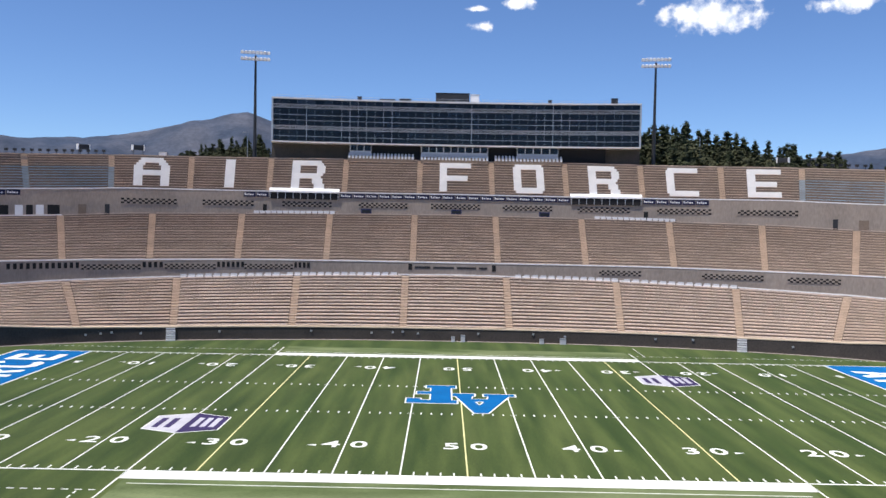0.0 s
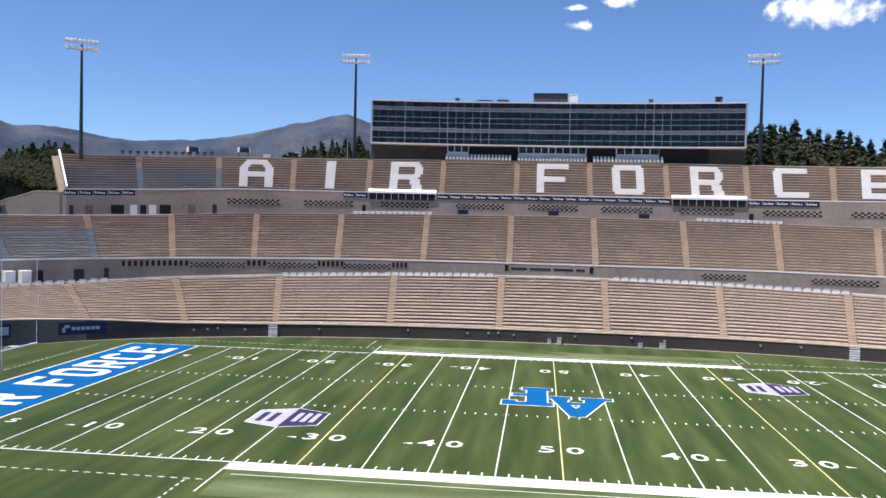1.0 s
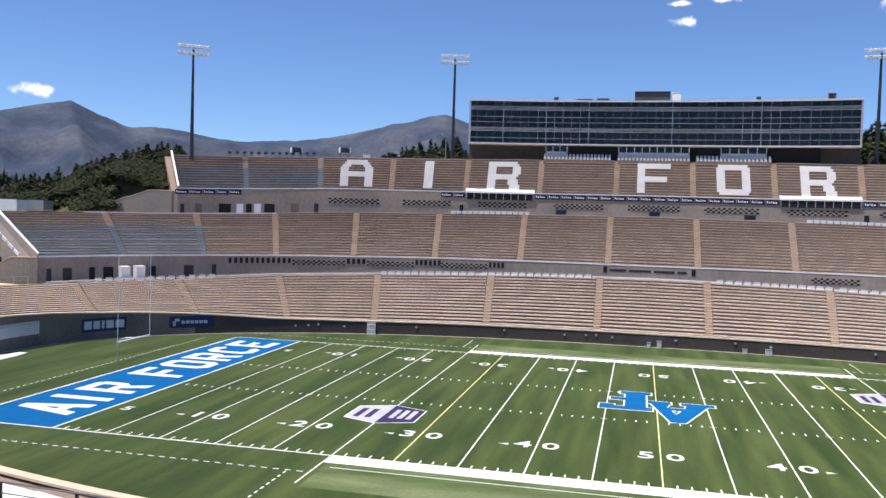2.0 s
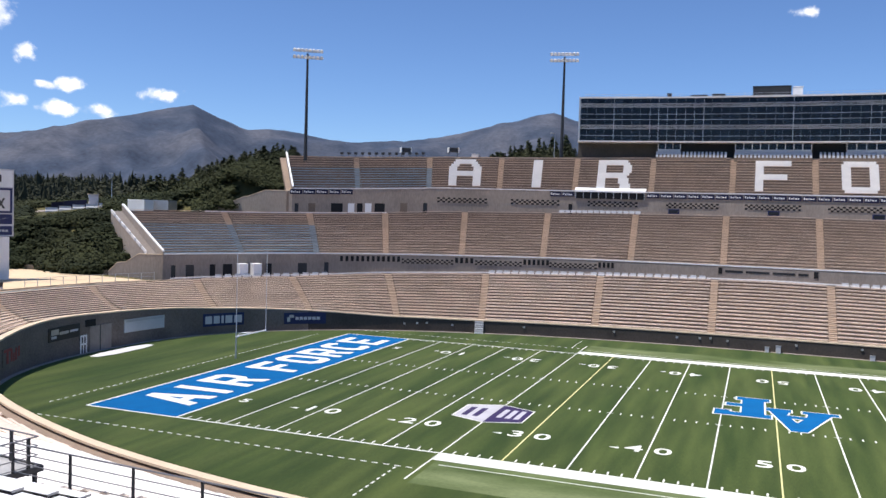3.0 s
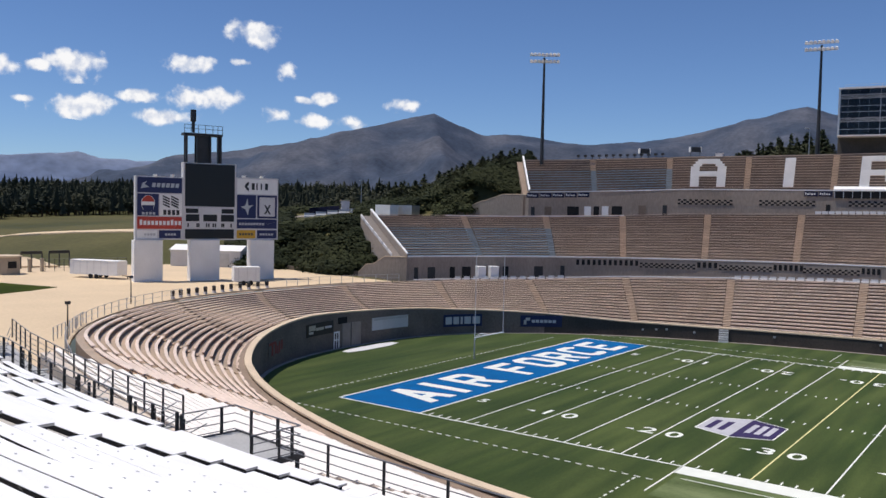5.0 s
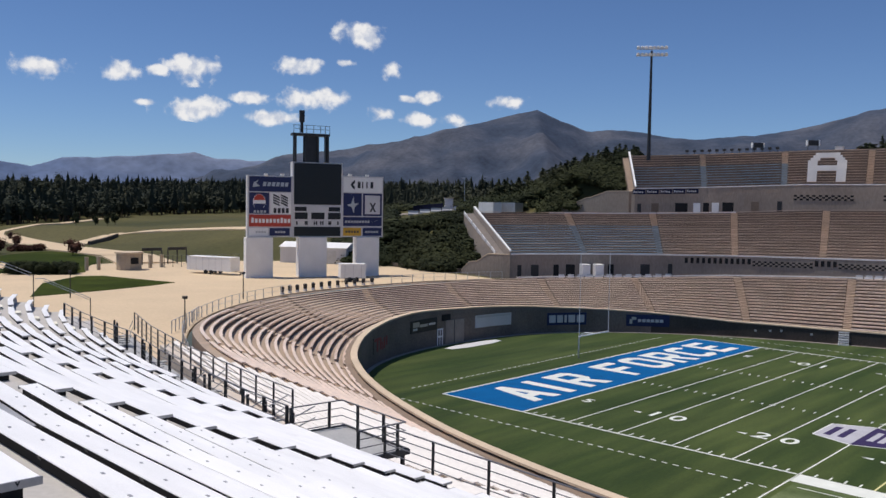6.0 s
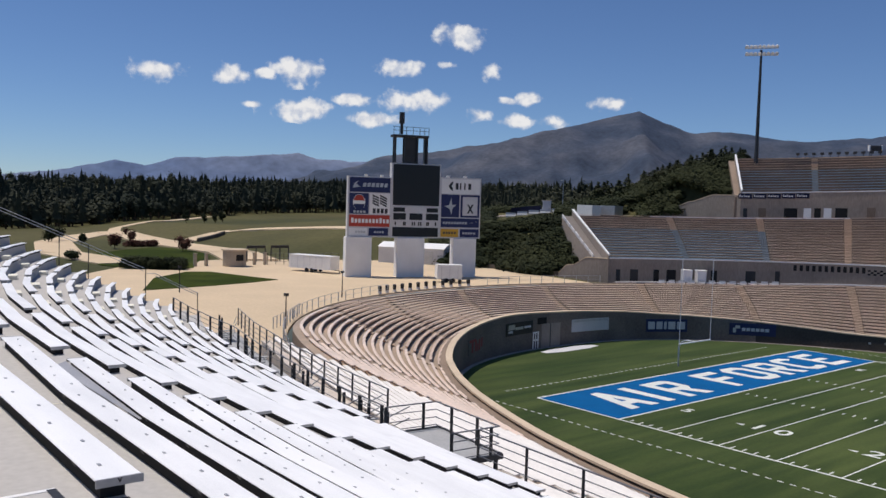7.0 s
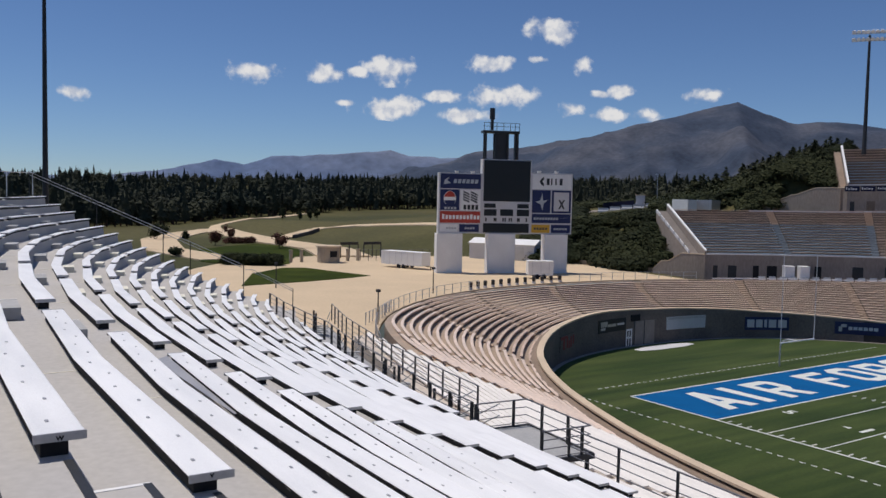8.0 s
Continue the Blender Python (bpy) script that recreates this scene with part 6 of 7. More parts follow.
def vent(x0, x1, off, zc, h):
    """A screen of breeze blocks, chequered over a near-black plate standing for shaded openings."""
    a, b = th_off(x1, off), th_off(x0, off)
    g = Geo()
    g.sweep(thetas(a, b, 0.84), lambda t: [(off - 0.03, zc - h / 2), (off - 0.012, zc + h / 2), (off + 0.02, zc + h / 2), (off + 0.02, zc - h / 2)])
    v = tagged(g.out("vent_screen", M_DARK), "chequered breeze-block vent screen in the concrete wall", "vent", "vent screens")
    cells = thetas(a, b, 0.42)
    for r in range(3):
        g = Geo()
        z0 = zc - h / 2 + r * h / 3
        for i, (p, q) in enumerate(zip(cells, cells[1:])):
            if (i + r) % 2:
                g.sweep([p, q], lambda t: [(off - 0.09, z0), (off - 0.09, z0 + h / 3), (off, z0 + h / 3), (off, z0)])
        ob = g.out("block_course", M_CONC_G, v)
        ob["kind"] = "stuff"


for x0, x1 in ((-58.9, -50.0), (-45.7, -36.9), (-31.8, -22.9), (-17.9, -8.9), (-4.5, 4.6), (8.8, 18.0), (22.6, 32.0), (36.8, 46.1), (50.5, 60.0)):
    t = th_off((x0 + x1) / 2, 37.4)
    vent(x0, x1, 37.4, z_up0(t) - 2.3, 0.95)
for x0, x1 in ((-57.3, -49.3), (-45.9, -38.4), (-34.0, -26.4), (23.4, 30.0), (39.3, 48.2), (51.5, 58.5)):
    t = th_off((x0 + x1) / 2, 18.35)
    vent(x0, x1, 18.35, z_mid0(t) - 1.3, 0.8)


# a near-black leaf or pane carries the inner shade; nothing is cut into the wall
def opening(name, xc, w, off, z0, z1, m, label, cat, group="", frame_m=None):
    t = th_off(xc, off)
    d = half_width(t, off, w)
    ob = wall_plate(name, t - d, t + d, off, z0, z1, frame_m or M_CONC_G, 0.05, None, label, cat, group)
    wall_plate("leaf" if "door" in name else "pane", t - d * 0.86, t + d * 0.86, off - 0.05, z0 + (0.02 if "door" in name else 0.08), z1 - 0.1, m, 0.012, ob)
    return ob


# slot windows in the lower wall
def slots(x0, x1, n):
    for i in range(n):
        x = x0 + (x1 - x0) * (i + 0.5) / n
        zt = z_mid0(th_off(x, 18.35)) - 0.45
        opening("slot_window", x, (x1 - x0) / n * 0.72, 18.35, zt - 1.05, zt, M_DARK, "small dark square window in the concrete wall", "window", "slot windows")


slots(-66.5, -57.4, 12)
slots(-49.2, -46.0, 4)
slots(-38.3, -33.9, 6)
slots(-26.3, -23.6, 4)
opening("wall_speaker", -7.4, 0.7, 18.35, 8.9, 10.1, M_DARK, "dark panel on the concrete wall", "panel")
opening("wall_speaker", 6.3, 0.7, 18.35, 8.9, 10.1, M_DARK, "dark panel on the concrete wall", "panel")
x = -6.7
for w in (2.6, 3.4, 3.2, 1.4):
    wall_plate("lettering_bar", th_off(x + w, 18.35), th_off(x, 18.35), 18.35, 9.25, 9.6, M_STEEL, 0.05, None, "dark raised lettering too small to read, on concrete", "lettering")
    x += w + 0.45
# upper wall: doors, hatches, white shutters
for x, w, m, lb in ((-34.9, 0.8, M_DARK, "dark open doorway in the upper wall"), (34.9, 0.9, M_DARK, "dark open doorway in the upper wall"), (-61.0, 0.9, M_STEEL, "grey steel door in the upper wall"), (65.5, 0.9, M_STEEL, "grey steel door in the upper wall"), (-82.0, 0.8, M_STEEL, "grey steel door in the upper wall")):
    t = th_off(x, 37.4)
    opening("wall_door", x, w, 37.4, z_mid1(t) - 0.4, z_mid1(t) + 1.7, m, lb, "door")
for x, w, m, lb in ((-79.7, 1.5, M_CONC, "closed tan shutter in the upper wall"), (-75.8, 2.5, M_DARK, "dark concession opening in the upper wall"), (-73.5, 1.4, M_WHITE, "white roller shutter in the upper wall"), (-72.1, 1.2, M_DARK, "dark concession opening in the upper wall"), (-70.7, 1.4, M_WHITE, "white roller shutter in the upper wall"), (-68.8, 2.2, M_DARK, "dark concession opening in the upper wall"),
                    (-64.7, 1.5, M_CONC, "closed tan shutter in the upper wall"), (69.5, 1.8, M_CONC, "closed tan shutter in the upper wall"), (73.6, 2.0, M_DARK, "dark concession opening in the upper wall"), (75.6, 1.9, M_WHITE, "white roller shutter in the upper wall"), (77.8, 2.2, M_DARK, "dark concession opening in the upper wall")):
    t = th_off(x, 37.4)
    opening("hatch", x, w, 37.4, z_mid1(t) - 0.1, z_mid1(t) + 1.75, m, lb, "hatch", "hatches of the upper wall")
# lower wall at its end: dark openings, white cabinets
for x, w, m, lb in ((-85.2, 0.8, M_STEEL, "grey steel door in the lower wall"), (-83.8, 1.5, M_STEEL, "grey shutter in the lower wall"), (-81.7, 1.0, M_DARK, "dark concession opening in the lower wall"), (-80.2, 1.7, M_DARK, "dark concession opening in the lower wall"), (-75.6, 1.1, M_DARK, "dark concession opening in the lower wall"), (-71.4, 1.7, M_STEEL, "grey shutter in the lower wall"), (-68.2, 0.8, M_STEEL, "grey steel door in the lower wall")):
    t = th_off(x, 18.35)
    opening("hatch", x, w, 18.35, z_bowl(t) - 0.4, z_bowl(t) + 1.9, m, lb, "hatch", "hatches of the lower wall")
for x in (-78.0, -76.5):
    t = th_off(x, 17.3)
    xx, yy = oval(t, 17.2)
    c = thing("cabinet", xx, yy, z_bowl(t) - 0.46, "white upright cabinet on the walkway", "cabinet", "white cabinets", -40)
    g = Geo()
    g.box(-0.85, 0.85, -0.65, 0.65, 0, 2.3)
    g.box(-0.9, 0.9, -0.7, 0.7, 2.3, 2.38)
    g.out("body", M_WHITE, c)
    g = Geo()
    g.box(-0.78, 0.78, -0.68, -0.65, 0.15, 2.2)
    g.out("door", M_WHITE_G, c)

# name banners along the front of the upper tier
rb = random.Random(7)


def banners(x0, x1, n):
    for i in range(n):
        a = th_off(x0 + (x1 - x0) * (i + 1) / n - 0.06, 37.3)
        b = th_off(x0 + (x1 - x0) * i / n + 0.06, 37.3)
        z1 = z_up0((a + b) / 2) - 0.2
        ob = wall_plate("name_banner", a, b, 37.33, z1 - 0.9, z1, M_NAVY_D, 0.05, None, "navy banner with white unreadable lettering on the tier front", "banner", "banners along the upper tier")
        d = b - a
        p = b - d * 0.08
        for f in (0.08, 0.12, 0.05, 0.14, 0.10):
            wall_plate("bar", p - d * f, p, 37.28, z1 - 0.62, z1 - (0.22 if f < 0.1 else 0.38), M_WHITE, 0.012, ob)
            p -= d * (f + 0.06)


banners(-21.4, 21.3, 18)
banners(-38.7, -34.2, 2)
banners(34.3, 45.7, 5)
banners(-83.0, -73.2, 5)
# small hanging boxes at the back of the middle tier
for x in (-16.3, 0.2, 16.3):
    t = th_off(x, 35.4)
    b = thing("clock_box", *oval(t, 35.2), z_mid1(t) + 0.05, "small navy display box behind the top bench row", "display")
    g = Geo()
    g.box(-0.95, 0.95, -0.25, 0.25, 0, 0.85)
    g.out("case", M_NAVY, b)
    g = Geo()
    g.box(-0.8, 0.8, -0.28, -0.25, 0.15, 0.7)
    g.out("face", M_SCREEN, b)


# rows of stadium seats along the backs of the tiers
def seat_row(x0, x1, off, zf, n):
    a, b = th_off(x1, off), th_off(x0, off)
    for i in range(n):
        t = a + (b - a) * (i + 0.5) / n
        x, y = oval(t, off)
        x2, y2 = oval(t, off + 0.4)
        s = thing("tip_up_seat", x, y, zf(t), "white tip-up seat with dark frame at the tier's back", "seat", "white seats behind the benches", math.degrees(math.atan2(y2 - y, x2 - x)) - 90)
        g = Geo()
        g.box(-0.46, 0.46, -0.22, 0.22, 0.32, 0.40)
        g.box(-0.46, 0.46, 0.2, 0.26, 0.36, 0.86)
        g.out("shell", M_WHITE_G, s)
        g = Geo()
        g.box(0.5, 0.62, -0.2, 0.24, 0, 0.62)
        g.out("frame", M_STEEL, s)


for x0, x1, n in ((-43.0, -27.8, 12), (-27.0, -9.2, 14), (9.4, 26.0, 13), (26.6, 43.8, 13), (-80.0, -66.5, 12)):
    seat_row(x0, x1, 15.75, lambda t: z_bowl(t) - 0.44, n)
for x0, x1, n in ((-36.5, -22.0, 14), (25.4, 39.6, 14)):
    seat_row(x0, x1, 35.6, lambda t: z_mid1(t) - 0.4, n)

# stairs let into the field wall
for x in (-39.3, 39.3):
    t = th_x(x)
    d = half_width(t, 0, 1.25)
    s = thing("wall_stair", *oval(t, 0), 0.0, "white steps up the dark field wall", "stair")
    inv = s.matrix_basis.inverted()
    for i in range(6):
        z0 = i * (z_wall(t) - 0.1) / 6
        g = Geo()
        g.sweep([t - d, t + d], lambda q: [(-0.75 + i * 0.12, z0), (-0.75 + i * 0.12, z0 + 0.19), (0.0, z0 + 0.19), (0.0, z0)])
        g.out("step", M_WHITE_G if i % 2 else M_WHITE, s).matrix_parent_inverse = inv


# signs on the field wall
def wall_sign(t0, t1, z0, z1, m, label, bars=()):
    g = Geo()
    g.sweep(thetas(t0, t1, 1.5), lambda t: [(-0.09, z0), (-0.09, z1), (0.0, z1), (0.0, z0)])
    ob = tagged(g.out("wall_sign", m), label, "sign", "signs on the field wall")
    d, h = t1 - t0, z1 - z0
    for f0, f1, q0, q1, bm in bars:
        g = Geo()
        g.sweep(thetas(t1 - d * f1, t1 - d * f0, 1.5), lambda t: [(-0.105 - (0.006 if bm is M_NAVY else 0), z0 + h * q0), (-0.105 - (0.006 if bm is M_NAVY else 0), z0 + h * q1), (-0.08, z0 + h * q1), (-0.08, z0 + h * q0)])
        g.out("bar", bm, ob)
    return ob


def th_wall(x, y):
    return math.atan2(math.copysign(abs(y / (OB_FAR if y > 0 else OB_NEAR)) ** (OE / 2), y), math.copysign(abs(x / OA) ** (OE / 2), x)) % (2 * math.pi)


# wall lamps and outlets along the foot of the wall
for i, x in enumerate((-49.5, -47.8, -46.5, -43.0, -33.0, -20.5, -12.0, -9.0, -7.6, -5.4, 3.2, 11.0, 15.5, 28.0, 33.0, 45.5)):
    t = th_x(x)
    d = half_width(t, 0, 0.3)
    g = Geo()
    z = 0.9 + 0.1 * (i % 3)
    g.sweep([t - d, t + d], lambda q: [(-0.12, z), (-0.12, z + 0.26), (0, z + 0.26), (0, z)])
    tagged(g.out("outlet_box", M_GALV), "small grey outlet box on the field wall", "outlet box", "outlets of the field wall")
for x, w, h in ((-0.4, 0.5, 0.65), (1.0, 0.6, 0.9), (12.2, 0.55, 0.6), (15.2, 0.8, 0.75)):
    t = th_x(x)
    xx, yy = oval(t, -0.5)
    b = thing("equipment_box", xx, yy, 0.0, "pale equipment box at the foot of the field wall", "box", "equipment boxes")
    g = Geo()
    g.box(-w / 2, w / 2, -0.3, 0.3, 0, h)
    g.out("body", M_WHITE_G, b)
    g = Geo()
    g.box(-w / 2 - 0.03, w / 2 + 0.03, -0.33, 0.33, h, h + 0.05)
    g.out("lid", M_GALV, b)

W_ = M_WHITE
wall_sign(th_wall(-59.35, 26.14), th_wall(-64.0, 22.42), 0.9, 2.5, M_NAVY, "navy sponsor panel with pale streaks on the dark wall", ((0.08, 0.15, 0.2, 0.6, M_GALV), (0.13, 0.24, 0.55, 0.8, M_GALV)) + tuple((0.28 + 0.1 * i, 0.36 + 0.1 * i, 0.36, 0.62, M_WHITE_G) for i in range(6)))
wall_sign(th_wall(-67.8, 18.23), th_wall(-70.84, 13.25), 1.05, 2.75, M_NAVY, "navy sponsor panel with large pale block shapes", ((0.05, 0.22, 0.2, 0.8, M_WHITE_G), (0.26, 0.41, 0.2, 0.8, M_WHITE_G), (0.45, 0.51, 0.2, 0.8, M_WHITE_G), (0.55, 0.72, 0.2, 0.8, M_WHITE_G), (0.76, 0.95, 0.2, 0.8, M_WHITE_G)))
wall_sign(th_wall(-72.76, 7.73), th_wall(-73.49, 1.29), 1.5, 3.1, M_WHITE_G, "pale blank sponsor panel on the dark wall", ((0.03, 0.97, 0.78, 0.94, M_GALV),))
wall_sign(3.245, 3.355, 2.05, 3.55, M_STEEL, "dark display board with pale bars on the wall", ((0.08, 0.34, 0.45, 0.85, M_GALV), (0.08, 0.26, 0.2, 0.38, M_WHITE_G), (0.36, 0.66, 0.4, 0.62, M_GALV), (0.70, 0.94, 0.45, 0.62, M_WHITE_G)))
wall_sign(3.153, 3.212, 0.05, 2.95, M_CONC_G, "grey double service door in the dark wall", ((0.48, 0.52, 0.0, 1.0, M_STEEL),))
wall_sign(3.196, 3.226, 2.97, 3.75, M_DARK, "small black window above the service door")
wall_sign(3.222, 3.244, 0.05, 2.1, M_STEEL, "small dark gate with white frame in the wall", ((0.0, 0.2, 0.0, 1.0, W_), (0.8, 1.0, 0.0, 1.0, W_), (0.42, 0.58, 0.0, 1.0, W_), (0.2, 0.8, 0.45, 0.55, W_), (0.2, 0.8, 0.9, 1.0, W_)))
wall_sign(3.468, 3.556, 1.15, 2.85, M_WALL_B, "brown panel with a worn red emblem", ((0.05, 0.50, 0.78, 0.95, M_RED_D), (0.22, 0.34, 0.1, 0.78, M_RED_D), (0.46, 0.56, 0.15, 0.85, M_RED_D), (0.60, 0.68, 0.1, 0.6, M_RED_D), (0.72, 0.80, 0.15, 0.85, M_RED_D), (0.86, 0.94, 0.3, 0.9, M_RED_D)))
sheet("pad", "pale concrete pad in front of the service door", rounded([(-71.9, -6.6), (-69.9, -6.3), (-70.2, 3.4), (-72.2, 3.2)], 1), 0.03, M_WHITE_G, "pad", 0.1)

# goal on the end line
for e in (-1, 1):
    gp = thing("goal_post", e * 54.9, 0.3, 0, "slim white football goal with two tall uprights", "goal")
    s = -e
    g = Geo()
    g.tube([(-s * 2.0, 0, -0.05), (-s * 2.0, 0, 2.2), (-s * 1.7, 0, 2.75), (-s * 1.1, 0, 3.02), (0, 0, 3.05)], 0.09, 10)
    g.out("gooseneck", M_GALV, gp, "pale steel gooseneck")
    g = Geo()
    g.tube([(0, -3.0, 3.05), (0, 3.0, 3.05)], 0.075, 8)
    g.out("crossbar", M_WHITE, gp)
    for y in (-2.95, 2.95):
        g = Geo()
        g.tube([(0, y, 3.05), (0, y, 12.2)], 0.04, 8)
        g.out("upright", M_WHITE_G, gp)

# ---- plaza furniture ----


def trailer(x, y, rz, L, w, h, label):
    t = thing("box_trailer", x, y, 6.04, label, "trailer", "", rz)
    g = Geo()
    g.box(-L / 2, L / 2, -w / 2, w / 2, 0.55, h)
    g.box(-L / 2 - 0.03, L / 2 + 0.03, -w / 2 - 0.03, w / 2 + 0.03, h, h + 0.06)
    g.out("body", M_WHITE, t)
    g = Geo()
    for i in range(int(L / 1.2)):
        xx = -L / 2 + 0.6 + i * 1.2
        g.box(xx - 0.03, xx + 0.03, -w / 2 - 0.02, w / 2 + 0.02, 0.6, h - 0.05)
    g.out("ribs", M_WHITE_G, t)
    for xx in (-0.5, 0.5):
        for yy in (-w / 2 + 0.05, w / 2 - 0.05):
            g = Geo()
            g.tube([(xx, yy - 0.1, 0.34), (xx, yy + 0.1, 0.34)], 0.34, 12)
            g.out("wheel", M_DARK, t)
    g = Geo()
    g.beam((L / 2, 0, 0.5), (L / 2 + 1.2, 0, 0.45), 0.1)
    g.box(L / 2 + 0.9, L / 2 + 1.0, -0.05, 0.05, 0, 0.5)
    g.out("drawbar", M_STEEL, t)


trailer(-95.2, -0.9, 60, 3.6, 2.1, 2.5, "white box trailer parked on the plaza")
trailer(-117.3, -9.9, 20, 8.2, 2.3, 2.6, "long pale ribbed trailer parked on the plaza")
trailer(-113.0, -5.0, 90, 1.8, 1.2, 2.8, "small white utility trailer beside the pier")
sh = thing("storage_shed", -128, 19, 6.0, "white storage shed with a low pitched roof", "shed", "", 30)
g = Geo()
g.box(-6.5, 6.5, -2.6, 2.6, 0, 3.0)
g.out("wall", M_WHITE_G, sh)
g = Geo()
g.prism([(-2.9, 3.0), (2.9, 3.0), (0, 3.9)], -6.7, 6.7, 0, lambda a, b, c: (c, a, b))
g.out("roof", M_WHITE, sh)
g = Geo()
g.box(-6.53, -6.5, -1.0, 1.0, 0.05, 2.4)
g.out("door", M_WHITE, sh)
g = Geo()
g.box(1.5, 4.5, -2.65, -2.6, 0.05, 2.5)
g.out("door", M_GALV, sh)
# booth by the gates
kb = thing("ticket_kiosk", -131.5, -16.4, 6.04, "tan drum-shaped ticket kiosk with a flat roof", "kiosk")
g = Geo()
g.tube([(0, 0, 0), (0, 0, 2.6)], 1.9, 16)
g.out("wall", M_KIOSK, kb)
g = Geo()
g.tube([(0, 0, 2.6), (0, 0, 2.85)], 2.2, 16)
g.out("roof", M_CAP, kb)
g = Geo()
g.box(1.7, 1.95, -0.6, 0.6, 1.0, 2.0)
g.out("window", M_DARK, kb)
for x, y in ((-133.2, -22.5), (-133.4, -20.5), (-133.0, -12.0), (-133.0, -10.0)):
    g = Geo()
    g.box(x - 0.22, x + 0.22, y - 0.22, y + 0.22, 6.04, 8.0)
    g.box(x - 0.27, x + 0.27, y - 0.27, y + 0.27, 8.0, 8.15)
    tagged(g.out("gate_pillar", M_KIOSK), "tan masonry gate pillar on the plaza", "pillar", "gate pillars")
railing("gate_fence", "dark steel fence by the plaza gates", [(-133, -9.5, 6.0), (-131, -2, 6.0), (-130, 3, 6.0)], 2.0, M_STEEL, 1.5)
for y0 in (-8.0, -3.2):
    gt = thing("turnstile_gate", -140, y0, 6.0, "dark steel gate frame by the meadow", "gate")
    g = Geo()
    g.box(-0.1, 0.1, -1.8, 1.8, 2.4, 2.9)
    for yy in (-1.8, 0, 1.8):
        g.box(-0.08, 0.08, yy - 0.08, yy + 0.08, 0, 2.5)
    g.out("frame", M_STEEL, gt)
# rail and bins round the top of the bowl's end
railing("plaza_railing", "pale steel railing round the top of the bowl", [(*oval(t, 16.3), 6.04) for t in thetas(3.38, 4.02, 3)], 1.07, M_GALV, 2.0, (1.0, 0.5))
railing("plaza_railing", "pale steel railing round the top of the bowl", [(*oval(t, 16.3), 6.04) for t in thetas(2.84, 3.12, 3)], 1.07, M_GALV, 2.0, (1.0, 0.5))
railing("ramp_railing", "pale steel handrail of a ramp onto the plaza", [(-67.5, -44.5, 6.0), (-71, -41, 6.0), (-75, -37.5, 6.0)], 1.1, M_GALV, 1.2, (1.0, 0.5))
for i, t in enumerate(thetas(3.16, 3.40, 1.7)):
    x, y = oval(t, 16.5)
    b = thing("litter_bin", x, y, 6.0, "dark litter bin on a pale stand at the bowl's top", "bin", "bins at the bowl's top")
    g = Geo()
    g.tube([(0, 0, 0.34), (0, 0, 0.92), (0, 0, 1.0)], [0.22, 0.26, 0.14], 10)
    g.out("drum", M_STEEL, b)
    g = Geo()
    g.box(-0.17, 0.17, -0.17, 0.17, 0, 0.34)
    g.out("stand", M_WHITE_G, b)
for x, y in ((-67.3, -43.4), (-85.6, -25.5), (-98, -40)):
    lp = thing("lamp_post", x, y, 6.0, "short dark lamp post with a box head", "lamp post", "lamp posts on the plaza")
    g = Geo()
    g.tube([(0, 0, 0), (0, 0, 2.9)], [0.07, 0.05], 8)
    g.out("post", M_STEEL, lp)
    g = Geo()
    g.box(-0.16, 0.16, -0.16, 0.16, 2.9, 3.15)
    g.out("head", M_STEEL, lp)

# clipped hedge and shrubs beside the lawns
rs = random.Random(31)
g = Geo()
for i in range(260):
    f, q = rs.random(), rs.uniform(-1, 1)
    x, y = -133.2 + 5.0 * f - q * 1.1, -34.0 + 7.6 * f + q * 0.8
    clump(g, x, y, 6.0 + rs.uniform(0.4, 1.6), 0.7, 0.55, 40, 0.13, rs)
tagged(g.out("hedge", M_LEAF), "dense clipped dark green hedge beside the lawn", "hedge")
g = Geo()
for i in range(60):
    x, y = -188.2 + rs.uniform(-0.8, 0.8), rs.uniform(-14, -7.5)
    clump(g, x, y, ground_z(x, y) + rs.uniform(0.3, 1.1), 0.8, 0.6, 40, 0.16, rs)
tagged(g.out("hedge", M_REDLEAF), "low dark hedge at the end of the lawn", "hedge")
g = Geo()
for a, b in zip([(-206, 10.5), (-214, 16.2), (-222, 22), (-228.5, 28.5)], [(-214, 16.2), (-222, 22), (-228.5, 28.5)]):
    L = math.dist(a, b)
    nx, ny = -(b[1] - a[1]) / L * 0.3, (b[0] - a[0]) / L * 0.3
    c4 = [(a[0] - nx, a[1] - ny), (b[0] - nx, b[1] - ny), (b[0] + nx, b[1] + ny), (a[0] + nx, a[1] + ny)]
    g.hexa([(*p, ground_z(*p) - 0.5) for p in c4] + [(*p, ground_z(*p) + 0.9) for p in c4])
tagged(g.out("wall_path", M_BROWN), "low dark retaining wall along the path", "wall", kind="structure")
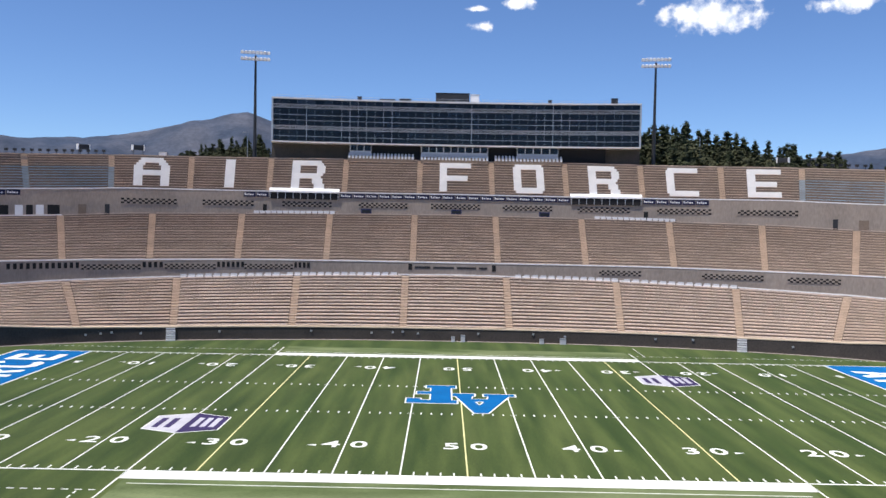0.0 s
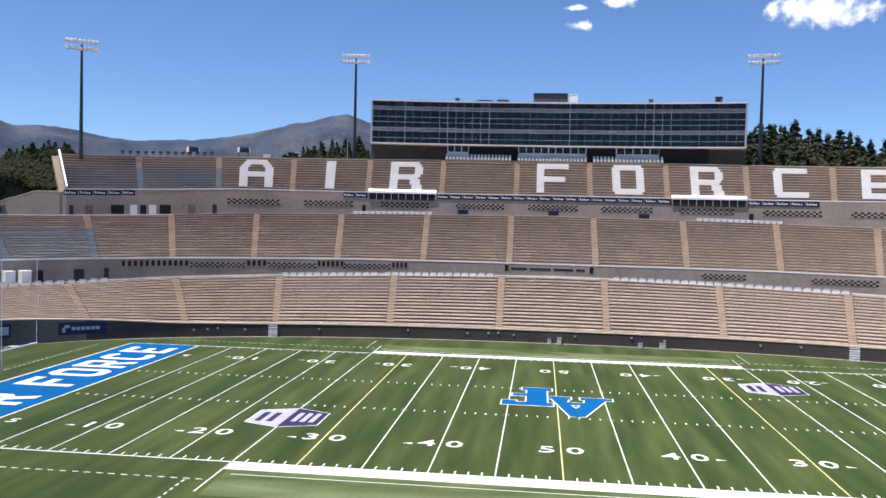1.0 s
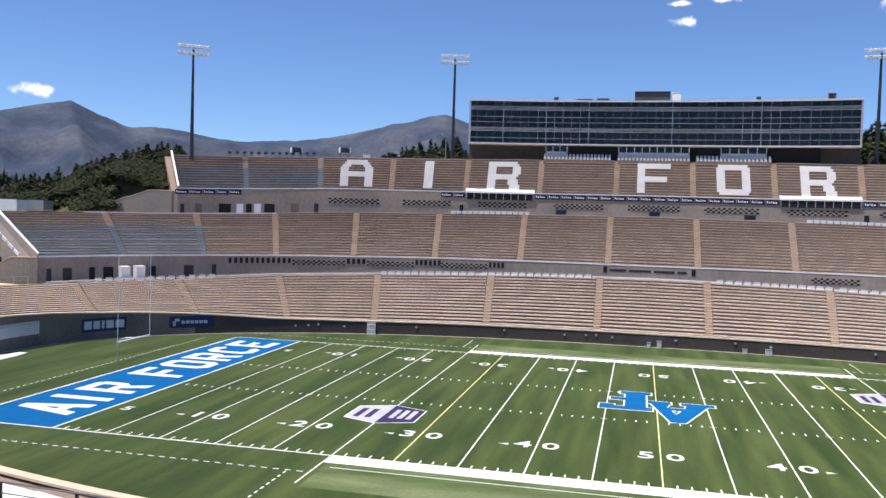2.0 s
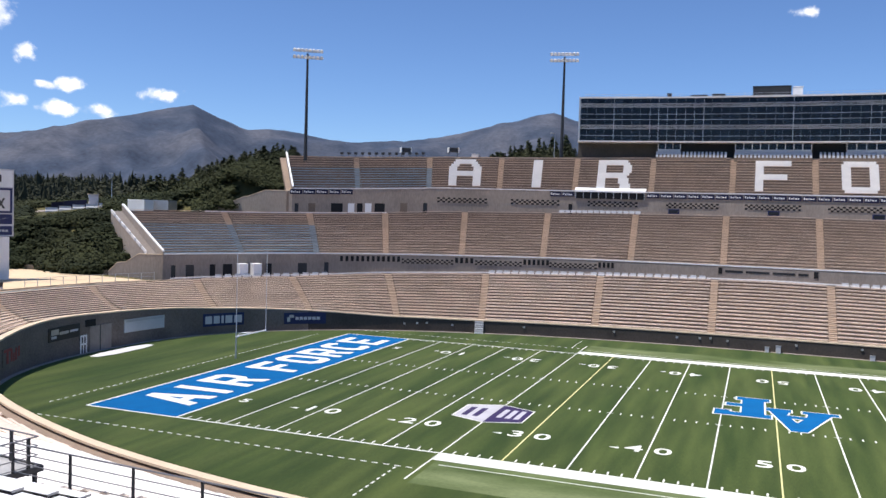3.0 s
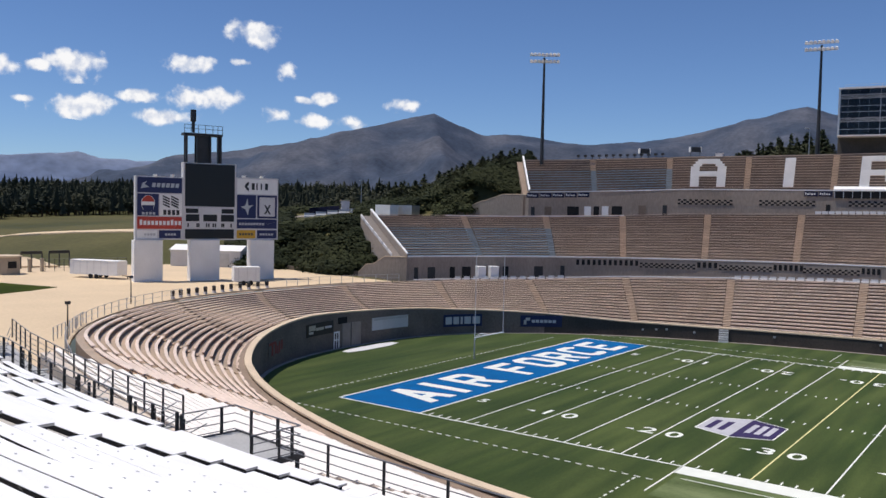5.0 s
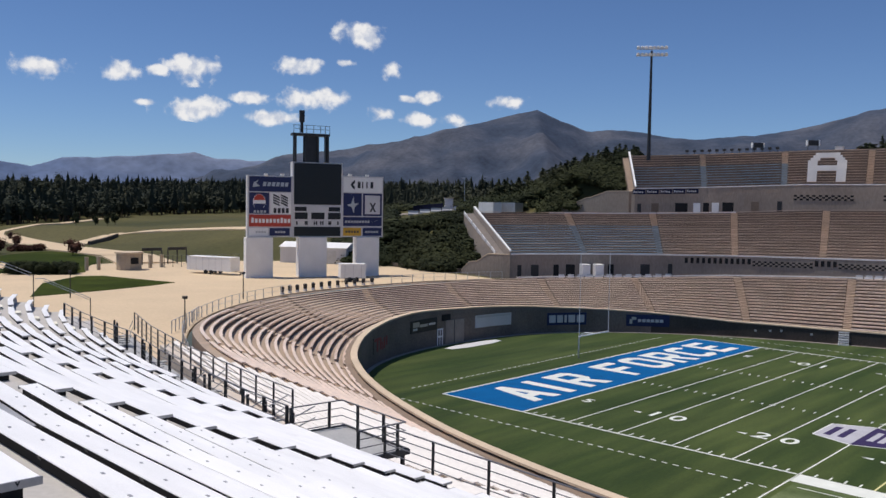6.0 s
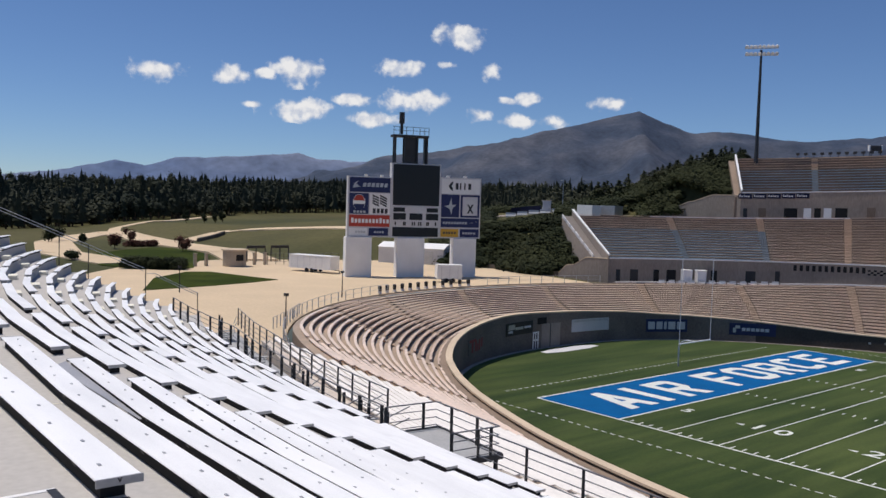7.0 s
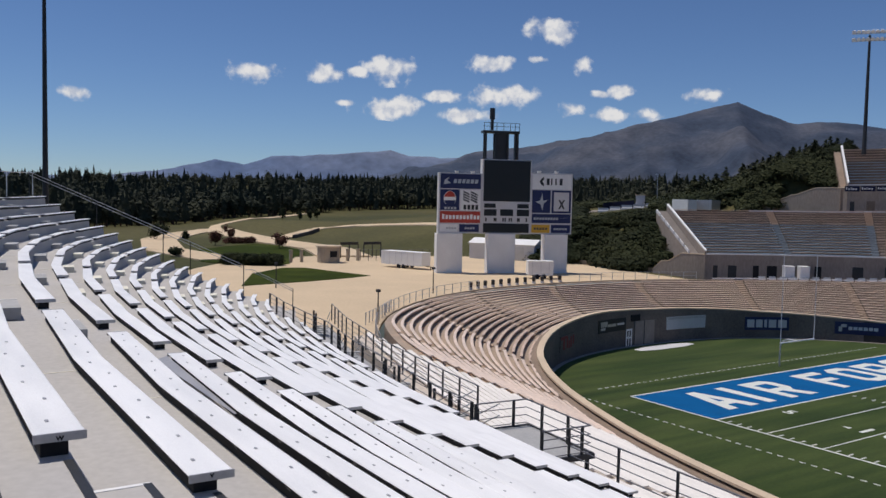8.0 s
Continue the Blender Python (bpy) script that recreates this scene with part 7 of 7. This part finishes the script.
for x, y, r, h, m in ((-181.5, -18.7, 1.9, 4.0, M_REDLEAF), (-168.5, -9.5, 2.0, 4.2, M_REDLEAF), (-202, -8.2, 1.3, 4.2, M_REDLEAF), (-206, -25, 1.6, 4.6, M_LEAF), (-212, -21, 1.3, 4.0, M_LEAF), (-264.3, 32.5, 1.3, 4.6, M_LEAF), (-274.1, 43.2, 1.2, 4.2, M_LEAF), (-274.3, 47.2, 1.2, 4.4, M_LEAF), (-281.4, 53.3, 1.4, 4.8, M_LEAF), (-199, -20, 1.0, 3.2, M_LEAF), (-152, -36, 1.6, 2.4, M_LEAF)):
    s = thing("shrub", x, y, ground_z(x, y), "rounded dark leafy shrub beside the path", "shrub", "shrubs by the path")
    g = Geo()
    for _ in range(6):
        clump(g, rs.uniform(-.5, .5) * r, rs.uniform(-.5, .5) * r, h * rs.uniform(0.34, 0.72), r * 0.7, h * 0.26, 70, 0.2, rs)
    g.out("crown", m, s)
    g = Geo()
    g.tube([(0, 0, -0.2), (0.05, 0, h * 0.6)], [0.1, 0.05], 6)
    g.out("trunk", M_BARK, s)
g = Geo()
for (xa, ya), (xb, yb) in (((-95.6, 23.5), (-104.5, 22.9)), ((-104.5, 22.9), (-117, 24.6))):
    g.hexa([(xa, ya, 5.8), (xa, ya + 0.35, 5.8), (xb, yb + 0.35, 5.8), (xb, yb, 5.8), (xa, ya, 6.75), (xa, ya + 0.35, 6.75), (xb, yb + 0.35, 6.75), (xb, yb, 6.75)])
tagged(g.out("wall_bank", M_BROWN), "low brown retaining wall at the foot of the bank", "wall", kind="structure")
# containers on the embankment
for x, y, rz, L, m, text in ((-112.2, 49.9, -4, 4.1, M_WHITE, "white storage container on the embankment"), (-108.9, 52.8, -4, 3.8, M_GALV, "grey trailer with dark wheels on the embankment")):
    c = thing("container" if m is M_WHITE else "trailer", x, y, 15.35, text, "container" if m is M_WHITE else "trailer", "", rz)
    g = Geo()
    g.box(-L / 2, L / 2, -1.2, 1.2, 0.12 if m is M_WHITE else 0.75, 2.6)
    g.out("body", m, c)
    g = Geo()
    for i in range(int(L / 0.5)):
        xx = -L / 2 + 0.25 + i * 0.5
        g.box(xx - 0.1, xx + 0.1, -1.24, -1.2, 0.2 if m is M_WHITE else 0.8, 2.55)
    g.out("corrugation", m, c)
    g = Geo()
    g.box(-L / 2 + 0.1, L / 2 - 0.1, -0.9, 0.9, -0.5, 0.12 if m is M_WHITE else 0.75)
    g.out("underframe", M_DARK, c)
    for xx in (-L * 0.3, L * 0.12) if m is M_GALV else ():
        g = Geo()
        g.tube([(xx, -1.2, 0.42), (xx, -0.95, 0.42)], 0.45, 14)
        g.out("wheel", M_DARK, c)
# service yard on the embankment: gravel road, booth, screened fence, barriers and a lamp post
path_strip("path", "grey gravel service road on the embankment", [(-121, 64), (-131, 58), (-140, 51)], 7, M_CONC_G, 0.12)
kx, ky = -131.9, 58.9
kz = ground_z(kx, ky) + 0.1
bt = thing("service_booth", kx, ky, kz, "pale flat-roofed service booth beside a gravel road", "booth", "", -42)
g = Geo()
g.box(-0.95, 0.95, -0.9, 0.9, -0.4, 2.5)
g.out("body", M_WHITE_G, bt)
g = Geo()
g.box(-1.1, 1.1, -1.05, 1.05, 2.5, 2.66)
g.out("roof", M_CAP, bt)
g = Geo()
g.box(-0.6, 0.6, -0.93, -0.9, 1.1, 2.0)
g.out("window", M_DARK, bt)
yard = [(-132.8, 58.0), (-134.4, 56.5), (-136.0, 55.0), (-137.6, 53.4)]
fc = thing("screen_fence", *yard[0], ground_z(*yard[0]), "dark screened fence beside the service road", "fence")
inv = fc.matrix_basis.inverted()
for i, (xa, ya) in enumerate(yard):
    za = ground_z(xa, ya)
    g = Geo()
    g.tube([(xa, ya, za - 0.3), (xa, ya, za + 1.75)], 0.05, 6)
    g.out("post", M_STEEL, fc).matrix_parent_inverse = inv
    if i < 3:
        xb, yb = yard[i + 1]
        zb = ground_z(xb, yb)
        g = Geo()
        g.hexa([(xa, ya, za + 0.1), (xb, yb, zb + 0.1), (xb + 0.03, yb + 0.03, zb + 0.1), (xa + 0.03, ya + 0.03, za + 0.1), (xa, ya, za + 1.65), (xb, yb, zb + 1.65), (xb + 0.03, yb + 0.03, zb + 1.65), (xa + 0.03, ya + 0.03, za + 1.65)])
        g.out("screen", M_NAVY_D, fc, "dark mesh screen").matrix_parent_inverse = inv
for i in range(5):
    xa, ya = -126.6 - 1.75 * i, 56.4 - 1.72 * i
    bl = thing("road_barrier", xa, ya, ground_z(xa, ya), "pale concrete road barrier along the embankment", "barrier", "barriers by the service road", 44.5)
    g = Geo()
    g.prism([(-0.3, -0.3), (0.3, -0.3), (0.3, 0.15), (0.14, 0.4), (0.1, 0.85), (-0.1, 0.85), (-0.14, 0.4), (-0.3, 0.15)], -1.1, 1.1, 0, lambda a, b, c: (c, a, b))
    g.out("block", M_WHITE_G, bl)
kx, ky = -136.0, 68.8
lp = thing("lamp_post", kx, ky, ground_z(kx, ky), "slim pale lamp post with one head beside the service road", "lamp post")
g = Geo()
g.tube([(0, 0, -0.3), (0, 0, 7.0)], [0.09, 0.06], 8)
g.out("pole", M_GALV, lp)
g = Geo()
g.box(-0.7, 0.1, -0.12, 0.12, 6.95, 7.1)
g.out("head", M_GALV, lp)

# ---- emblems on the scoreboard panels, as plain shapes ----


def sb_shape(y0, z0, pts, m, name="emblem", x=0.56):
    g = Geo()
    g.prism([(y0 + a, z0 + b) for a, b in pts], SX + x, SX + x + 0.03, 0, lambda a, b, c: (c, a, b))
    ob = g.out(name, m, sb)
    ob.matrix_parent_inverse = inv_sb


inv_sb = sb.matrix_basis.inverted()


def disc(r, a0=0, a1=360, n=20):
    return [(r * math.cos(radians(a0 + (a1 - a0) * i / n)), r * math.sin(radians(a0 + (a1 - a0) * i / n))) for i in range(n + (0 if a1 - a0 == 360 else 1))]


def bar(w, h, lean=0.0):
    return [(0, 0), (w, 0), (w + lean, h), (lean, h)]


sb_shape(-10.8, 17.25, disc(1.15), M_WHITE)
sb_shape(-10.8, 17.3, disc(1.05, 10, 170), M_RED, x=0.575)
sb_shape(-10.8, 17.15, disc(1.05, 190, 350), M_NAVY, x=0.575)
for i in range(4):
    sb_shape(-10.9 + (i - 1.5) * 0.6, 15.62, bar(0.42, 0.36), M_GALV)
sb_shape(-12.0, 19.35, [(0, 0), (1.4, 0.2), (0.6, 0.6), (1.1, 1.1), (0.2, 0.7)], M_GALV)
for i in range(6):
    sb_shape(-10.2 + i * 0.8, 19.55, bar(0.58, 0.6, 0.15), M_GALV)
for i in range(4):
    sb_shape(-8.3, 16.75 + i * 0.38, [(0, 0.3), (1.2, -0.1), (1.2, 0.12), (0, 0.55)], M_STEEL)
    sb_shape(-6.9, 16.75 + i * 0.38, [(0, 0.3), (1.3, -0.2), (1.3, 0.05), (0, 0.55)], M_STEEL)
for i in range(4):
    sb_shape(-8.2 + i * 0.75, 15.62, bar(0.52, 0.72), M_STEEL)
for i in range(11):
    sb_shape(-12.2 + i * 0.66, 14.15, bar(0.46, 0.6 if i % 8 else 0.75), M_WHITE)
for y0 in (-11.4, -7.9):
    for i in range(4):
        sb_shape(y0 + i * 0.5, 12.65, bar(0.36, 0.3), M_GALV)
sb_shape(6.6, 20.1, [(0.55, -0.75), (0.55, -0.3), (0.2, 0), (0.55, 0.3), (0.55, 0.75), (0, 0.4), (-0.3, 0), (0, -0.4)], M_STEEL)
for i in range(4):
    sb_shape(7.7 + i * 0.85, 19.6, bar(0.26 if i in (1, 2) else 0.55, 1.0), M_STEEL)
sb_shape(5.6, 16.4, [(0, 0.6), (0.9, 0.8), (1.3, 1.9), (1.5, 0.8), (2.4, 0.9), (1.6, 0.3), (1.4, -0.7), (1.0, 0.2)], M_GALV)
sb_shape(9.2, 15.6, bar(3.0, 2.9), M_WHITE_G)
sb_shape(10.1, 15.95, [(0, 0), (0.35, 0), (1.3, 1.4), (0.95, 1.4)], M_STEEL, x=0.595)
sb_shape(10.1, 15.95, [(0.95, 0), (1.3, 0), (0.35, 1.4), (0, 1.4)], M_STEEL, x=0.60)
for i in range(9):
    sb_shape(5.3 + i * 0.55, 14.25, bar(0.4, 0.35, 0.08), M_GALV)
sb_shape(10.6, 14.4, [(0, 0), (1.6, 0.35), (0.6, 0.1)], M_GALV)
for i in range(5):
    sb_shape(5.4 + i * 0.55, 12.7, bar(0.4, 0.35), M_BROWN)
    sb_shape(9.3 + i * 0.55, 12.7, bar(0.4, 0.3), M_GALV)
for y in (-9.6, -6.6, 6.2, 9.6):
    g = Geo()
    g.box(SX + 0.2, SX + 0.7, y - 0.3, y + 0.3, 21.4 if y > 0 else 21.1, 21.7 if y > 0 else 21.4)
    g.out("panel_lamp", M_WHITE, sb).matrix_parent_inverse = inv_sb

# loudspeakers and seats along the back of the upper tier
for x in (-70.0, -61.0, 62.5):
    t = th_off(x, 51.2)
    sp = thing("loudspeaker", *oval(t, 51.3), z_up1(t) + 0.1, "boxy pale-framed loudspeaker on posts behind the upper tier", "loudspeaker", "loudspeakers", math.degrees(math.atan2(*reversed(oval(t, 51.3)))) - 90)
    for a in (-0.9, 0.9):
        g = Geo()
        g.box(a - 0.05, a + 0.05, -0.05, 0.05, 0, 1.0)
        g.out("post", M_STEEL, sp)
    g = Geo()
    g.box(-1.1, 1.1, -0.35, 0.35, 0.95, 1.85)
    g.out("case", M_STEEL, sp)
    for a in (-1.15, 0.95):
        g = Geo()
        g.box(a, a + 0.2, -0.38, 0.38, 0.9, 1.9)
        g.out("side_frame", M_WHITE, sp)
for x0, x1, n in ((-82.0, -66.0, 13), (66.0, 76.0, 8)):
    a, b = th_off(x1, 50.9), th_off(x0, 50.9)
    for i in range(n):
        t = a + (b - a) * (i + 0.5) / n
        x, y = oval(t, 50.85)
        c = thing("fixed_stool", x, y, z_up1(t) + 0.1, "small dark fixed seat on the back wall of the upper tier", "seat", "dark seats behind the upper tier")
        g = Geo()
        g.tube([(0, 0, 0), (0, 0, 0.5)], 0.06, 6)
        g.out("stem", M_STEEL, c)
        g = Geo()
        g.box(-0.3, 0.3, -0.14, 0.14, 0.45, 0.9)
        g.out("shell", M_STEEL, c)
t = th_off(-56.6, 50.9)
g = Geo()
x, y = oval(t, 50.85)
g.box(x - 0.7, x + 0.7, y - 0.3, y + 0.3, z_up1(t) + 0.1, z_up1(t) + 0.65)
g.box(x - 0.75, x + 0.75, y - 0.35, y + 0.35, z_up1(t) + 0.65, z_up1(t) + 0.7)
tagged(g.out("utility_box", M_WHITE_G), "pale utility box on the back wall of the upper tier", "box")

# slim lamp posts on the hill behind the far stand
for x, y, z0, z1 in ((53.9, 106.2, 31.2, 36.5), (-46.4, 109.2, 31.2, 35.9)):
    lp = thing("hill_lamp_post", x, y, z0 - 3.0, "slim pale lamp post on the hill behind the stand", "lamp post", "lamp posts on the hill")
    g = Geo()
    g.tube([(0, 0, 0), (0, 0, z1 - z0 + 3.0)], [0.12, 0.07], 8)
    g.out("post", M_GALV, lp)
    g = Geo()
    g.tube([(0, 0, z1 - z0 + 2.95), (-0.5, -0.3, z1 - z0 + 3.15), (-0.9, -0.5, z1 - z0 + 3.05)], [0.06, 0.07, 0.12], 8)
    g.out("lamp_arm", M_GALV, lp)

# the board is turned a little towards the near stand
sb.matrix_basis = pose(SX, 0, 6.0, 0, 0, -22) @ Matrix.Diagonal((0.75, 0.82, 1, 1))
